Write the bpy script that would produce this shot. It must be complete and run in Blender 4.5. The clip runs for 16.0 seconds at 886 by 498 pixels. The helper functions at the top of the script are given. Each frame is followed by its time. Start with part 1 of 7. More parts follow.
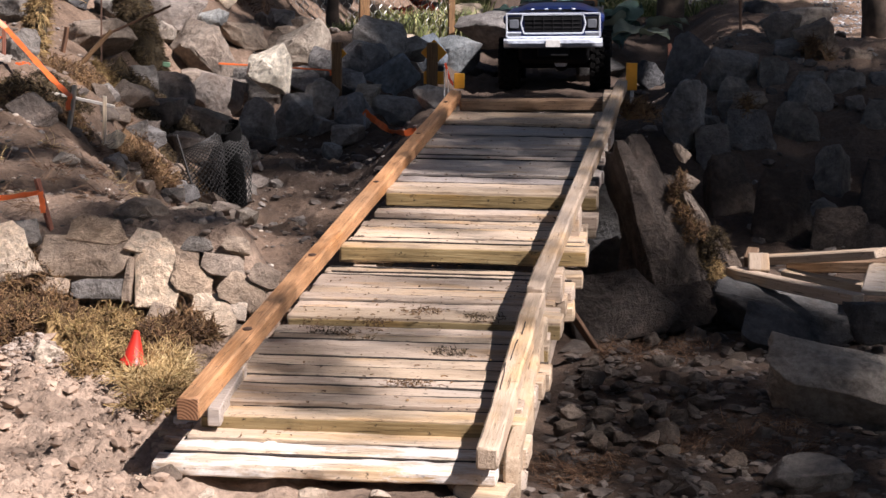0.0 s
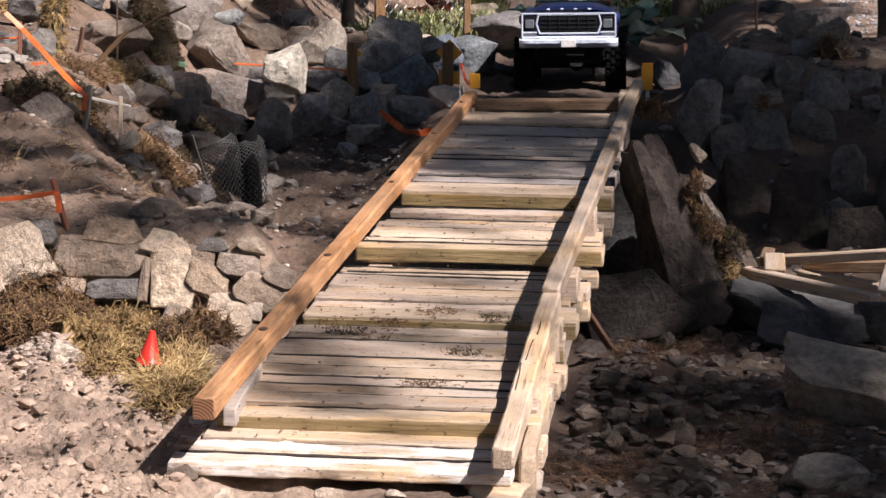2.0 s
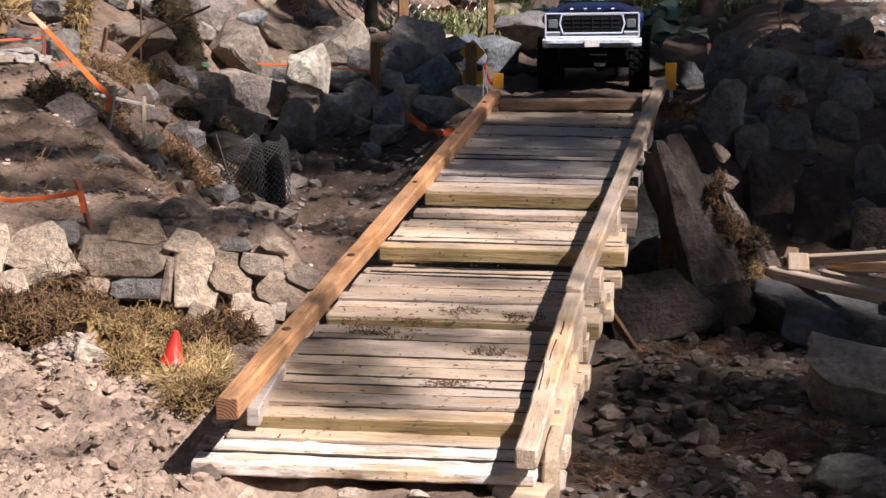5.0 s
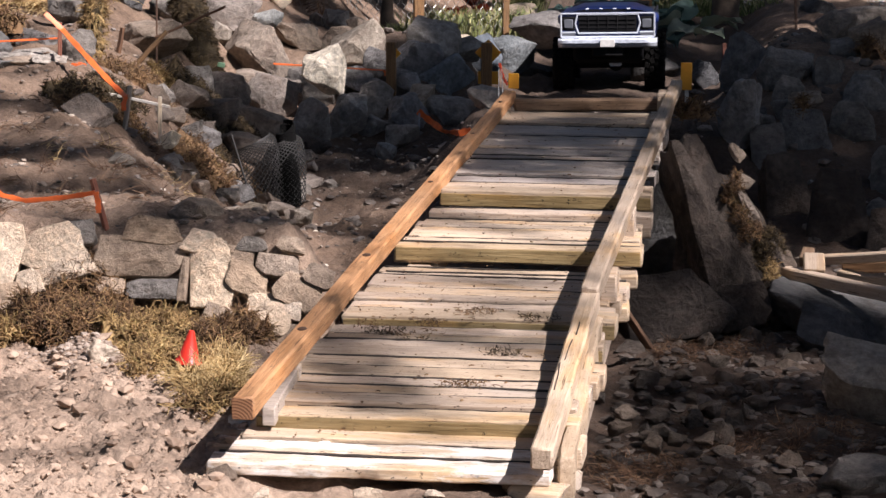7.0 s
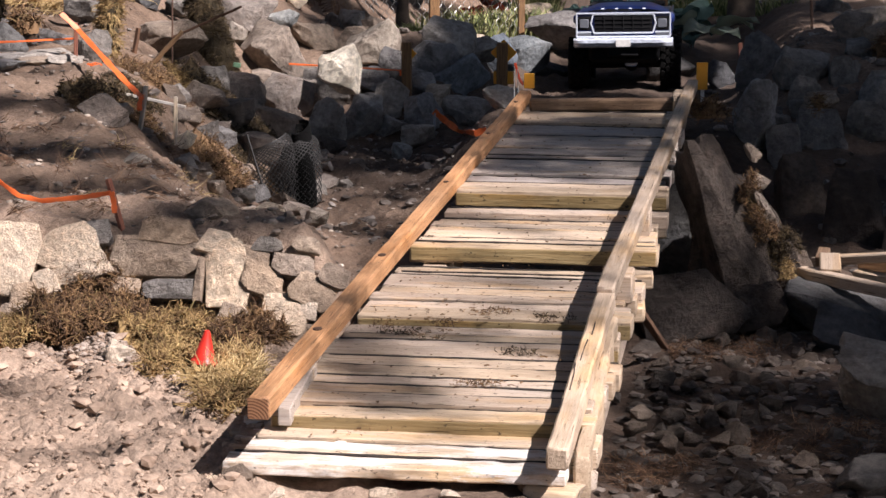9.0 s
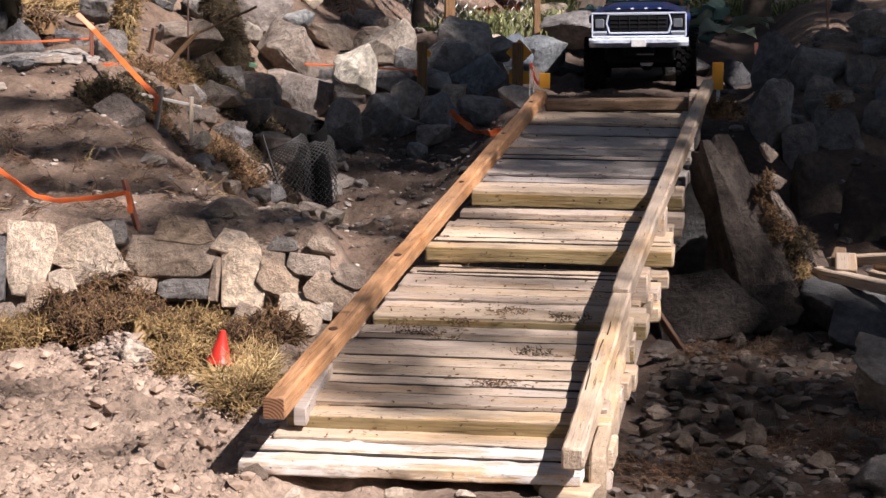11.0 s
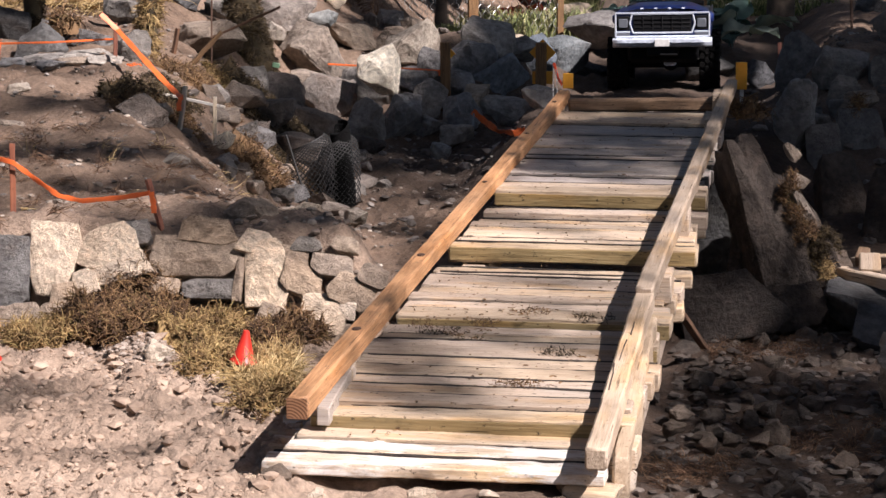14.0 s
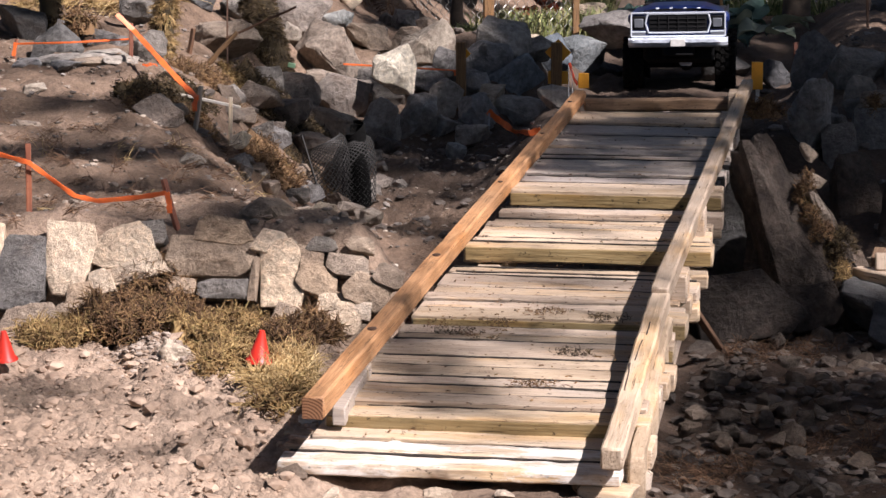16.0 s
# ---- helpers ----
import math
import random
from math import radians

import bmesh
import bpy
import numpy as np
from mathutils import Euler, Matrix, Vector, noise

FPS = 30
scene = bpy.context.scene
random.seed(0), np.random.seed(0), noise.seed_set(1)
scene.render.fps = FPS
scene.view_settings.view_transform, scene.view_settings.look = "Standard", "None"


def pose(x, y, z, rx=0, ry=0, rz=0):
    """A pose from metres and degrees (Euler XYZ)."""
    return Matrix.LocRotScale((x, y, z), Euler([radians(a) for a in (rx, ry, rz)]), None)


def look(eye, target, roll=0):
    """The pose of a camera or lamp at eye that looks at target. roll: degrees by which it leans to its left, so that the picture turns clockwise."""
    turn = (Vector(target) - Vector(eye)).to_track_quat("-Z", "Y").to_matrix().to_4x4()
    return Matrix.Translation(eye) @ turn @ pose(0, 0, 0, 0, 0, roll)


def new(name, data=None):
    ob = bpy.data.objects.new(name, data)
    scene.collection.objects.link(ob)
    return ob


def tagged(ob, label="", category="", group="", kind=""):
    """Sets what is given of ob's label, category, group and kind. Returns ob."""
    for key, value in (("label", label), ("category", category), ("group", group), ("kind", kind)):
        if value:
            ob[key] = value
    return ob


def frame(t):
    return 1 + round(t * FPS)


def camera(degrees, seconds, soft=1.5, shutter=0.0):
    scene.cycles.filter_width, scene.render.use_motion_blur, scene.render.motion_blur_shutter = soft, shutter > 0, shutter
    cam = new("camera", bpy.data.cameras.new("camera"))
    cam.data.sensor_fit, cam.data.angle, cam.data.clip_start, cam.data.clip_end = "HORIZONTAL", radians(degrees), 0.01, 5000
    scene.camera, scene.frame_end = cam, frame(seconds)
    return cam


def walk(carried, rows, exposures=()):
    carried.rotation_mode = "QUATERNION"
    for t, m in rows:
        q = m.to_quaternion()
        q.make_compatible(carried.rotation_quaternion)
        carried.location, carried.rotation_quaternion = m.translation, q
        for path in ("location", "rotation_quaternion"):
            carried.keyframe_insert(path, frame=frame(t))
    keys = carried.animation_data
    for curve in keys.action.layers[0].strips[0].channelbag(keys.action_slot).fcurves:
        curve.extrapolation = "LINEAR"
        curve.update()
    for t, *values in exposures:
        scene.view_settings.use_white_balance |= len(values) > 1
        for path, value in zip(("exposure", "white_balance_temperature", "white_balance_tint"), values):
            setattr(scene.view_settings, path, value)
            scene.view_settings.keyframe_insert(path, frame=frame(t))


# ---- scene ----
cam = camera(21.0, 16.0, 1.5)
EYE, TILT, TURN = 0.831, -11.04, 7.95
SWING = 2.977 / 16.0        # degrees a second, a slow even pan to the left
walk(cam, [(t, pose(0, 0, EYE, 90 + TILT, 0, TURN) @ pose(0, 0, 0, 0, SWING * (t - 8.0), 0))
           for t in (0, 1, 2, 3, 4, 5, 6, 7, 8, 9, 10, 11, 12, 13, 14, 15, 16)],
     [(0, 0.91, 6350, 15), (16, 0.91, 6350, 15)])

# ---- light ----
SUN_ELEV, SUN_AZ = 48.0, 118.0          # degrees; azimuth clockwise from +y
world = bpy.data.worlds.new("sky")
scene.world = world
world.use_nodes = True
nt = world.node_tree
sky = nt.nodes.new("ShaderNodeTexSky")
sky.sky_type, sky.sun_disc = "NISHITA", False
sky.sun_elevation, sky.sun_rotation = radians(SUN_ELEV), radians(SUN_AZ)
nt.links.new(sky.outputs[0], nt.nodes["Background"].inputs[0])
nt.nodes["Background"].inputs[1].default_value = 0.0185
SUN_DIR = Vector((math.sin(radians(SUN_AZ)) * math.cos(radians(SUN_ELEV)),
                  math.cos(radians(SUN_AZ)) * math.cos(radians(SUN_ELEV)), math.sin(radians(SUN_ELEV))))
sun = new("sun", bpy.data.lights.new("sun", "SUN"))
sun.data.energy, sun.data.angle, sun.data.color = 5.0, radians(0.53), (1.0, 0.92, 0.88)
sun.matrix_world = look(SUN_DIR * 30, (0, 0, 0))


# ---- materials ----
def material(name, build):
    m = bpy.data.materials.new(name)
    m.use_nodes = True
    t = m.node_tree
    build(t, t.nodes["Principled BSDF"])
    return m


def link(t, a, b):
    t.links.new(a, b)


def noise_node(t, scale, detail=6.0, rough=0.6, stretch=(1, 1, 1), shift=None):
    co = t.nodes.new("ShaderNodeTexCoord")
    mp = t.nodes.new("ShaderNodeMapping")
    mp.inputs["Scale"].default_value = stretch
    link(t, co.outputs["Object"], mp.inputs["Vector"])
    n = t.nodes.new("ShaderNodeTexNoise")
    n.inputs["Scale"].default_value, n.inputs["Detail"].default_value, n.inputs["Roughness"].default_value = scale, detail, rough
    if shift is not None:
        add = t.nodes.new("ShaderNodeVectorMath")
        add.operation = "ADD"
        link(t, mp.outputs[0], add.inputs[0])
        link(t, shift, add.inputs[1])
        link(t, add.outputs[0], n.inputs["Vector"])
    else:
        link(t, mp.outputs[0], n.inputs["Vector"])
    return n


def ramp(t, fac, stops):
    r = t.nodes.new("ShaderNodeValToRGB")
    e = r.color_ramp.elements
    while len(e) < len(stops):
        e.new(0.5)
    for el, (p, c) in zip(e, stops):
        el.position, el.color = p, (*c, 1)
    link(t, fac, r.inputs[0])
    return r


def mix(t, fac, a, b, how="MIX"):
    m = t.nodes.new("ShaderNodeMix")
    m.data_type, m.blend_type = "RGBA", how
    for s, v in ((m.inputs[0], fac), (m.inputs[6], a), (m.inputs[7], b)):
        if hasattr(v, "is_linked"):
            link(t, v, s)
        elif isinstance(v, tuple):
            s.default_value = (*v, 1)
        else:
            s.default_value = v
    return m.outputs[2]


def bump(t, b, height, strength, dist):
    n = t.nodes.new("ShaderNodeBump")
    n.inputs["Strength"].default_value, n.inputs["Distance"].default_value = strength, dist
    link(t, height, n.inputs["Height"])
    link(t, n.outputs[0], b.inputs["Normal"])


def random_shift(t, amount=37.0):
    o = t.nodes.new("ShaderNodeObjectInfo")
    c = t.nodes.new("ShaderNodeCombineXYZ")
    m = t.nodes.new("ShaderNodeMath")
    m.operation, m.inputs[1].default_value = "MULTIPLY", amount
    link(t, o.outputs["Random"], m.inputs[0])
    for i in range(3):
        link(t, m.outputs[0], c.inputs[i])
    return c.outputs[0], o.outputs["Random"]


def rock_build(stops, scale=9.0, cool=1.0, dirt=0.7):
    def f(t, b):
        sh, rnd = random_shift(t)
        big = noise_node(t, scale, 8, 0.62, shift=sh)
        fine = noise_node(t, 90, 8, 0.7, shift=sh)
        c = ramp(t, big.outputs[0], stops).outputs[0]
        g = ramp(t, fine.outputs[0], [(0.32, (0.55, 0.55, 0.55)), (0.68, (1.32, 1.30, 1.27))]).outputs[0]
        c = mix(t, 1.0, c, g, "MULTIPLY")
        veins = noise_node(t, 21, 9, 0.72, (1, 1, 1.5), sh)
        c = mix(t, 1.0, c, ramp(t, veins.outputs[0], [(0.36, (0.62, 0.6, 0.58)), (0.48, (1.0, 1.0, 1.0)), (0.66, (1.0, 1.0, 1.0)), (0.74, (1.35, 1.33, 1.3))]).outputs[0], "MULTIPLY")
        v = ramp(t, rnd, [(0.0, (1 - 0.26 * cool, 1 - 0.23 * cool, 1 - 0.18 * cool)), (1.0, (1.14, 1.08, 0.99))]).outputs[0]
        c = mix(t, 1.0, c, v, "MULTIPLY")
        # caked soil in blotches
        cake = noise_node(t, 17, 7, 0.68, (1, 1, 1.5), sh)
        f1 = ramp(t, cake.outputs[0], [(0.55, (0, 0, 0)), (0.70, (dirt, dirt, dirt))]).outputs[0]
        c = mix(t, f1, c, (0.20, 0.15, 0.118))
        link(t, c, b.inputs["Base Color"])
        b.inputs["Roughness"].default_value = 0.88
        h = mix(t, 0.45, mix(t, 0.4, big.outputs[0], veins.outputs[0]), fine.outputs[0])
        bump(t, b, h, 1.0, 0.018)
    return f


ROCK_TAN = material("tan_rock", rock_build([(0.25, (0.155, 0.125, 0.10)), (0.5, (0.31, 0.257, 0.212)), (0.75, (0.44, 0.378, 0.318))]))
ROCK_GREY = material("grey_rock", rock_build([(0.25, (0.10, 0.092, 0.085)), (0.5, (0.22, 0.205, 0.19)), (0.78, (0.40, 0.375, 0.35))], 9.0, 1.0, 0.4))
ROCK_PALE = material("pale_rock", rock_build([(0.25, (0.31, 0.26, 0.205)), (0.5, (0.46, 0.395, 0.32)), (0.75, (0.57, 0.50, 0.415))]))
ROCK_CREAM = material("cream_rock", rock_build([(0.25, (0.60, 0.55, 0.45)), (0.5, (0.74, 0.69, 0.59)), (0.75, (0.82, 0.78, 0.69))], 9.0, 0.3, 0.15))
ROCK_BLUE = material("bluish_rock", rock_build([(0.25, (0.14, 0.16, 0.18)), (0.5, (0.30, 0.33, 0.35)), (0.78, (0.52, 0.54, 0.55))], 14, 1.0, 0.25))
ROCK_SLATE = material("slate_rock", rock_build([(0.25, (0.065, 0.080, 0.095)), (0.5, (0.145, 0.17, 0.195)), (0.78, (0.30, 0.335, 0.37))], 14, 1.0, 0.25))
ROCK_WALL = material("cream_walling_stone", rock_build([(0.25, (0.40, 0.32, 0.245)), (0.5, (0.62, 0.51, 0.40)), (0.75, (0.76, 0.66, 0.54))], 9.0, 0.4, 0.5))
ROCK_WALL_TAN = material("tan_walling_stone", rock_build([(0.25, (0.26, 0.20, 0.15)), (0.5, (0.42, 0.332, 0.255)), (0.75, (0.56, 0.462, 0.37))], 9.0, 0.5, 0.5))
ROCK_BROWN = material("brown_rock", rock_build([(0.25, (0.070, 0.054, 0.043)), (0.5, (0.145, 0.115, 0.093)), (0.78, (0.25, 0.207, 0.172))]))
# brown rock tone, darkened partly to carry the shade on slab and bank
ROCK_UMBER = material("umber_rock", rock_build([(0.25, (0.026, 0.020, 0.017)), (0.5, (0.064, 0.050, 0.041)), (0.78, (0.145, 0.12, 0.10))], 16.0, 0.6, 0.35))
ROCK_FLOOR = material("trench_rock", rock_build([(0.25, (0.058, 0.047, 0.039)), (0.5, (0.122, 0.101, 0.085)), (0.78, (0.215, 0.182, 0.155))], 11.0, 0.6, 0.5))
ROCK_ASH = material("ash_grey_rock", rock_build([(0.25, (0.19, 0.182, 0.175)), (0.5, (0.37, 0.355, 0.34)), (0.78, (0.56, 0.54, 0.52))], 11.0, 1.0, 0.45))
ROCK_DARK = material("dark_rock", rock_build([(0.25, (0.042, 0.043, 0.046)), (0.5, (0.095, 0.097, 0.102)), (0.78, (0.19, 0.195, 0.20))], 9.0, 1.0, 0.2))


def soil_build(t, b):
    big = noise_node(t, 3.2, 7, 0.6)
    mid = noise_node(t, 24, 8, 0.65)
    fine = noise_node(t, 150, 6, 0.7)
    c = ramp(t, big.outputs[0], [(0.3, (0.34, 0.245, 0.178)), (0.5, (0.45, 0.335, 0.25)), (0.7, (0.54, 0.412, 0.315))]).outputs[0]
    g = ramp(t, mid.outputs[0], [(0.3, (0.6, 0.58, 0.56)), (0.7, (1.2, 1.2, 1.2))]).outputs[0]
    s = ramp(t, fine.outputs[0], [(0.35, (0.65, 0.65, 0.65)), (0.68, (1.2, 1.2, 1.2))]).outputs[0]
    c = mix(t, 1.0, mix(t, 1.0, c, g, "MULTIPLY"), s, "MULTIPLY")
    # the loose spoil beside the bridge is paler than the trodden soil of terrace and trench
    co = t.nodes.new("ShaderNodeTexCoord")
    xyz = t.nodes.new("ShaderNodeSeparateXYZ")
    link(t, co.outputs["Object"], xyz.inputs[0])
    edge = t.nodes.new("ShaderNodeMath")
    edge.operation, edge.inputs[2].default_value = "MULTIPLY_ADD", -0.25
    link(t, big.outputs[0], edge.inputs[0])
    edge.inputs[1].default_value = 0.5
    total = t.nodes.new("ShaderNodeMath")
    link(t, edge.outputs[0], total.inputs[0])
    link(t, xyz.outputs["Y"], total.inputs[1])
    area = t.nodes.new("ShaderNodeMapRange")
    area.inputs["From Min"].default_value, area.inputs["From Max"].default_value = 2.3, 2.6
    link(t, total.outputs[0], area.inputs["Value"])
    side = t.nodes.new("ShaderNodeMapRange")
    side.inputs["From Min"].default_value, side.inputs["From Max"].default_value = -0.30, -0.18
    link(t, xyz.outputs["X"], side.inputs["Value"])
    # the spoil ends a little way off on the open sides
    rim_x = t.nodes.new("ShaderNodeMapRange")
    rim_x.inputs["From Min"].default_value, rim_x.inputs["From Max"].default_value = -1.35, -1.75
    link(t, xyz.outputs["X"], rim_x.inputs["Value"])
    rim_y = t.nodes.new("ShaderNodeMapRange")
    rim_y.inputs["From Min"].default_value, rim_y.inputs["From Max"].default_value = 1.5, 1.15
    link(t, total.outputs[0], rim_y.inputs["Value"])
    either = area
    for other in (side, rim_x, rim_y):
        join = t.nodes.new("ShaderNodeMath")
        join.operation = "MAXIMUM"
        link(t, either.outputs[0], join.inputs[0])
        link(t, other.outputs[0], join.inputs[1])
        either = join
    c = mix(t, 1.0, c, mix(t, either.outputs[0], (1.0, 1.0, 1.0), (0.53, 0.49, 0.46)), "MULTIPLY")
    # trench floor soil, darker again, partly standing in for shade under its rocks
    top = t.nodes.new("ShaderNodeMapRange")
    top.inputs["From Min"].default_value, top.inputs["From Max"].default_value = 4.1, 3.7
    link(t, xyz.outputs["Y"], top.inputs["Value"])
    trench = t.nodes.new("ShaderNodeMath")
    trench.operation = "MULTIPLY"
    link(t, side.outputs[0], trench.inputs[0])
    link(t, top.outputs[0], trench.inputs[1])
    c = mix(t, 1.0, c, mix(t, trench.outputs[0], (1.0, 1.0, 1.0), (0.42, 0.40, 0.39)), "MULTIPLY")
    # soil of the back lane, darkened in its colour to deepen the shade there
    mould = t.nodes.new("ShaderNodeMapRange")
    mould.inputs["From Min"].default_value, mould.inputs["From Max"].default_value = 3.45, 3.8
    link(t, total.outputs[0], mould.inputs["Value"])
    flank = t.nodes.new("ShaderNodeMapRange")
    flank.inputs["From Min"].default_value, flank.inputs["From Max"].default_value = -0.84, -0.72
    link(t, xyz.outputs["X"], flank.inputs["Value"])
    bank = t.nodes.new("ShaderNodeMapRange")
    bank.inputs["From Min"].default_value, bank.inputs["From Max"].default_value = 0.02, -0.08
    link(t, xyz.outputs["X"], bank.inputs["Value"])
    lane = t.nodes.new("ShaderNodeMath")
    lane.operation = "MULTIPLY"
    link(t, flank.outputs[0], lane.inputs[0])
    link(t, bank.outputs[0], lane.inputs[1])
    lane_shade = t.nodes.new("ShaderNodeMath")
    lane_shade.operation = "MULTIPLY"
    link(t, mould.outputs[0], lane_shade.inputs[0])
    link(t, lane.outputs[0], lane_shade.inputs[1])
    c = mix(t, 1.0, c, mix(t, lane_shade.outputs[0], (1.0, 1.0, 1.0), (0.42, 0.42, 0.43)), "MULTIPLY")
    link(t, c, b.inputs["Base Color"])
    b.inputs["Roughness"].default_value = 0.95
    bump(t, b, mix(t, 0.5, mid.outputs[0], fine.outputs[0]), 0.9, 0.012)


SOIL = material("dry_soil", soil_build)


def wood_build(stops, dirt=0.35, along=0, rough=0.72, chalk=0.0):
    """Weathered timber: fine grain along one axis, worn patches, hairline checks, dirt specks."""
    def f(t, b):
        sh, rnd = random_shift(t)

        def streak(across, length, detail, r):
            return noise_node(t, 1.0, detail, r, tuple(length if i == along else across for i in range(3)), sh).outputs[0]
        grain = streak(420.0, 22.0, 5, 0.6)
        c = ramp(t, grain, stops).outputs[0]
        wear = streak(40.0, 16.0, 8, 0.74)
        lo = 1 - dirt * 0.9
        c = mix(t, 1.0, c, ramp(t, wear, [(0.30, (lo, lo * 0.98, lo * 0.95)), (0.46, (1.0, 1.0, 1.0)), (0.60, (1.0, 1.0, 1.0)), (0.72, (1.14, 1.13, 1.13))]).outputs[0], "MULTIPLY")
        # yellowed and silvered patches
        tone = streak(26.0, 6.0, 4, 0.6)
        c = mix(t, 1.0, c, ramp(t, tone, [(0.34, (1.05, 0.92, 0.72)), (0.46, (1.0, 1.0, 1.0)), (0.56, (1.0, 1.0, 1.0)), (0.68, (0.95, 1.0, 1.08))]).outputs[0], "MULTIPLY")
        # hairline checks and pin specks
        check = streak(520.0, 13.0, 3, 0.6)
        c = mix(t, 1.0, c, ramp(t, check, [(0.315, (0.26, 0.23, 0.20)), (0.355, (1.0, 1.0, 1.0))]).outputs[0], "MULTIPLY")
        speck = streak(190.0, 120.0, 4, 0.75)
        k = max(0.15, 1 - dirt * 1.9)
        c = mix(t, 1.0, c, ramp(t, speck, [(0.335, (k, k * 0.95, k * 0.9)), (0.395, (1.0, 1.0, 1.0))]).outputs[0], "MULTIPLY")
        v = ramp(t, rnd, [(0.0, (0.80, 0.76, 0.72)), (0.25, (1.04, 1.00, 0.97)), (0.5, (0.94, 0.87, 0.76)), (0.75, (1.12, 1.06, 0.98)), (1.0, (1.22, 1.14, 1.05))]).outputs[0]
        c = mix(t, 1.0, c, v, "MULTIPLY")
        if chalk:
            dust = noise_node(t, 1.0, 10, 0.76, (11.0, 32.0, 32.0), sh)
            c = mix(t, ramp(t, dust.outputs[0], [(0.47, (0, 0, 0)), (0.55, (chalk, chalk, chalk))]).outputs[0], c, (0.80, 0.77, 0.73))
        link(t, c, b.inputs["Base Color"])
        b.inputs["Roughness"].default_value = rough
        bump(t, b, mix(t, 0.4, grain, wear), 0.6, 0.0025)
    return f


WOOD_OLD = material("weathered_plank", wood_build([(0.30, (0.375, 0.302, 0.23)), (0.5, (0.49, 0.405, 0.325)), (0.70, (0.59, 0.505, 0.42))], 0.45))
WOOD_CEDAR = material("cedar_rail", wood_build([(0.30, (0.33, 0.17, 0.08)), (0.5, (0.45, 0.25, 0.125)), (0.70, (0.53, 0.325, 0.18))], 0.3, 1, 0.6))
WOOD_NEW = material("pale_timber", wood_build([(0.30, (0.39, 0.31, 0.235)), (0.5, (0.47, 0.385, 0.30)), (0.70, (0.55, 0.46, 0.37))], 0.2, 1))
WOOD_CHALK = material("chalky_plank", wood_build([(0.30, (0.40, 0.325, 0.25)), (0.5, (0.52, 0.445, 0.365)), (0.70, (0.63, 0.56, 0.48))], 0.5, chalk=0.8))
WOOD_OLIVE = material("yellowed_plank", wood_build([(0.30, (0.36, 0.285, 0.20)), (0.5, (0.46, 0.375, 0.28)), (0.70, (0.55, 0.465, 0.36))], 0.4))
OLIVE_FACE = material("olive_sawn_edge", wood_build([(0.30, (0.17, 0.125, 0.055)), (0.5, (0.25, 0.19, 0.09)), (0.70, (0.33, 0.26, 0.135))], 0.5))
WOOD_PALE = material("fresh_plank", wood_build([(0.30, (0.42, 0.345, 0.265)), (0.5, (0.50, 0.42, 0.335)), (0.70, (0.58, 0.50, 0.41))], 0.4))
WOOD_GREY = material("grey_plank", wood_build([(0.30, (0.30, 0.265, 0.24)), (0.5, (0.39, 0.355, 0.33)), (0.70, (0.48, 0.45, 0.42))], 0.5))
WOOD_BEAM = material("brown_beam", wood_build([(0.30, (0.13, 0.085, 0.055)), (0.5, (0.21, 0.14, 0.09)), (0.70, (0.29, 0.20, 0.13))], 0.3, 1))
WOOD_RUST = material("red_brown_stake", wood_build([(0.28, (0.12, 0.045, 0.03)), (0.5, (0.22, 0.085, 0.055)), (0.72, (0.30, 0.13, 0.085))], 0.3, 2))
WOOD_ASH = material("grey_stick", wood_build([(0.28, (0.30, 0.28, 0.25)), (0.5, (0.46, 0.44, 0.40)), (0.72, (0.58, 0.56, 0.52))], 0.3, 2))
WOOD_LIME = material("whitewashed_stick", wood_build([(0.28, (0.38, 0.36, 0.33)), (0.5, (0.53, 0.51, 0.475)), (0.72, (0.64, 0.62, 0.58))], 0.2, 2))
WOOD_POST = material("brown_post", wood_build([(0.28, (0.10, 0.06, 0.03)), (0.5, (0.20, 0.12, 0.06)), (0.72, (0.3, 0.19, 0.09))], 0.3, 2))
WOOD_DARK = material("dark_stake", wood_build([(0.28, (0.06, 0.035, 0.025)), (0.5, (0.13, 0.075, 0.05)), (0.72, (0.2, 0.12, 0.08))], 0.3, 2))


def ring_build(t, b):
    co = t.nodes.new("ShaderNodeTexCoord")
    mp = t.nodes.new("ShaderNodeMapping")
    mp.inputs["Location"].default_value = (0.006, 0, 0.012)
    link(t, co.outputs["Object"], mp.inputs["Vector"])
    w = t.nodes.new("ShaderNodeTexWave")
    w.wave_type, w.rings_direction = "RINGS", "Y"
    w.inputs["Scale"].default_value, w.inputs["Distortion"].default_value, w.inputs["Detail"].default_value = 120.0, 1.6, 3.0
    link(t, mp.outputs[0], w.inputs["Vector"])
    link(t, ramp(t, w.outputs[1], [(0.2, (0.15, 0.066, 0.03)), (0.8, (0.36, 0.19, 0.10))]).outputs[0], b.inputs["Base Color"])
    b.inputs["Roughness"].default_value = 0.85


def plain(name, colour, rough=0.6, metal=0.0, speck=0.25, scale=60.0, gloss=0.5):
    def f(t, b):
        n = noise_node(t, scale, 6, 0.6)
        lo, hi = 1 - speck, 1 + speck * 0.6
        g = ramp(t, n.outputs[0], [(0.3, (lo, lo, lo)), (0.7, (hi, hi, hi))]).outputs[0]
        link(t, mix(t, 1.0, colour, g, "MULTIPLY"), b.inputs["Base Color"])
        b.inputs["Roughness"].default_value, b.inputs["Metallic"].default_value = rough, metal
        b.inputs["Specular IOR Level"].default_value = gloss
    return material(name, f)


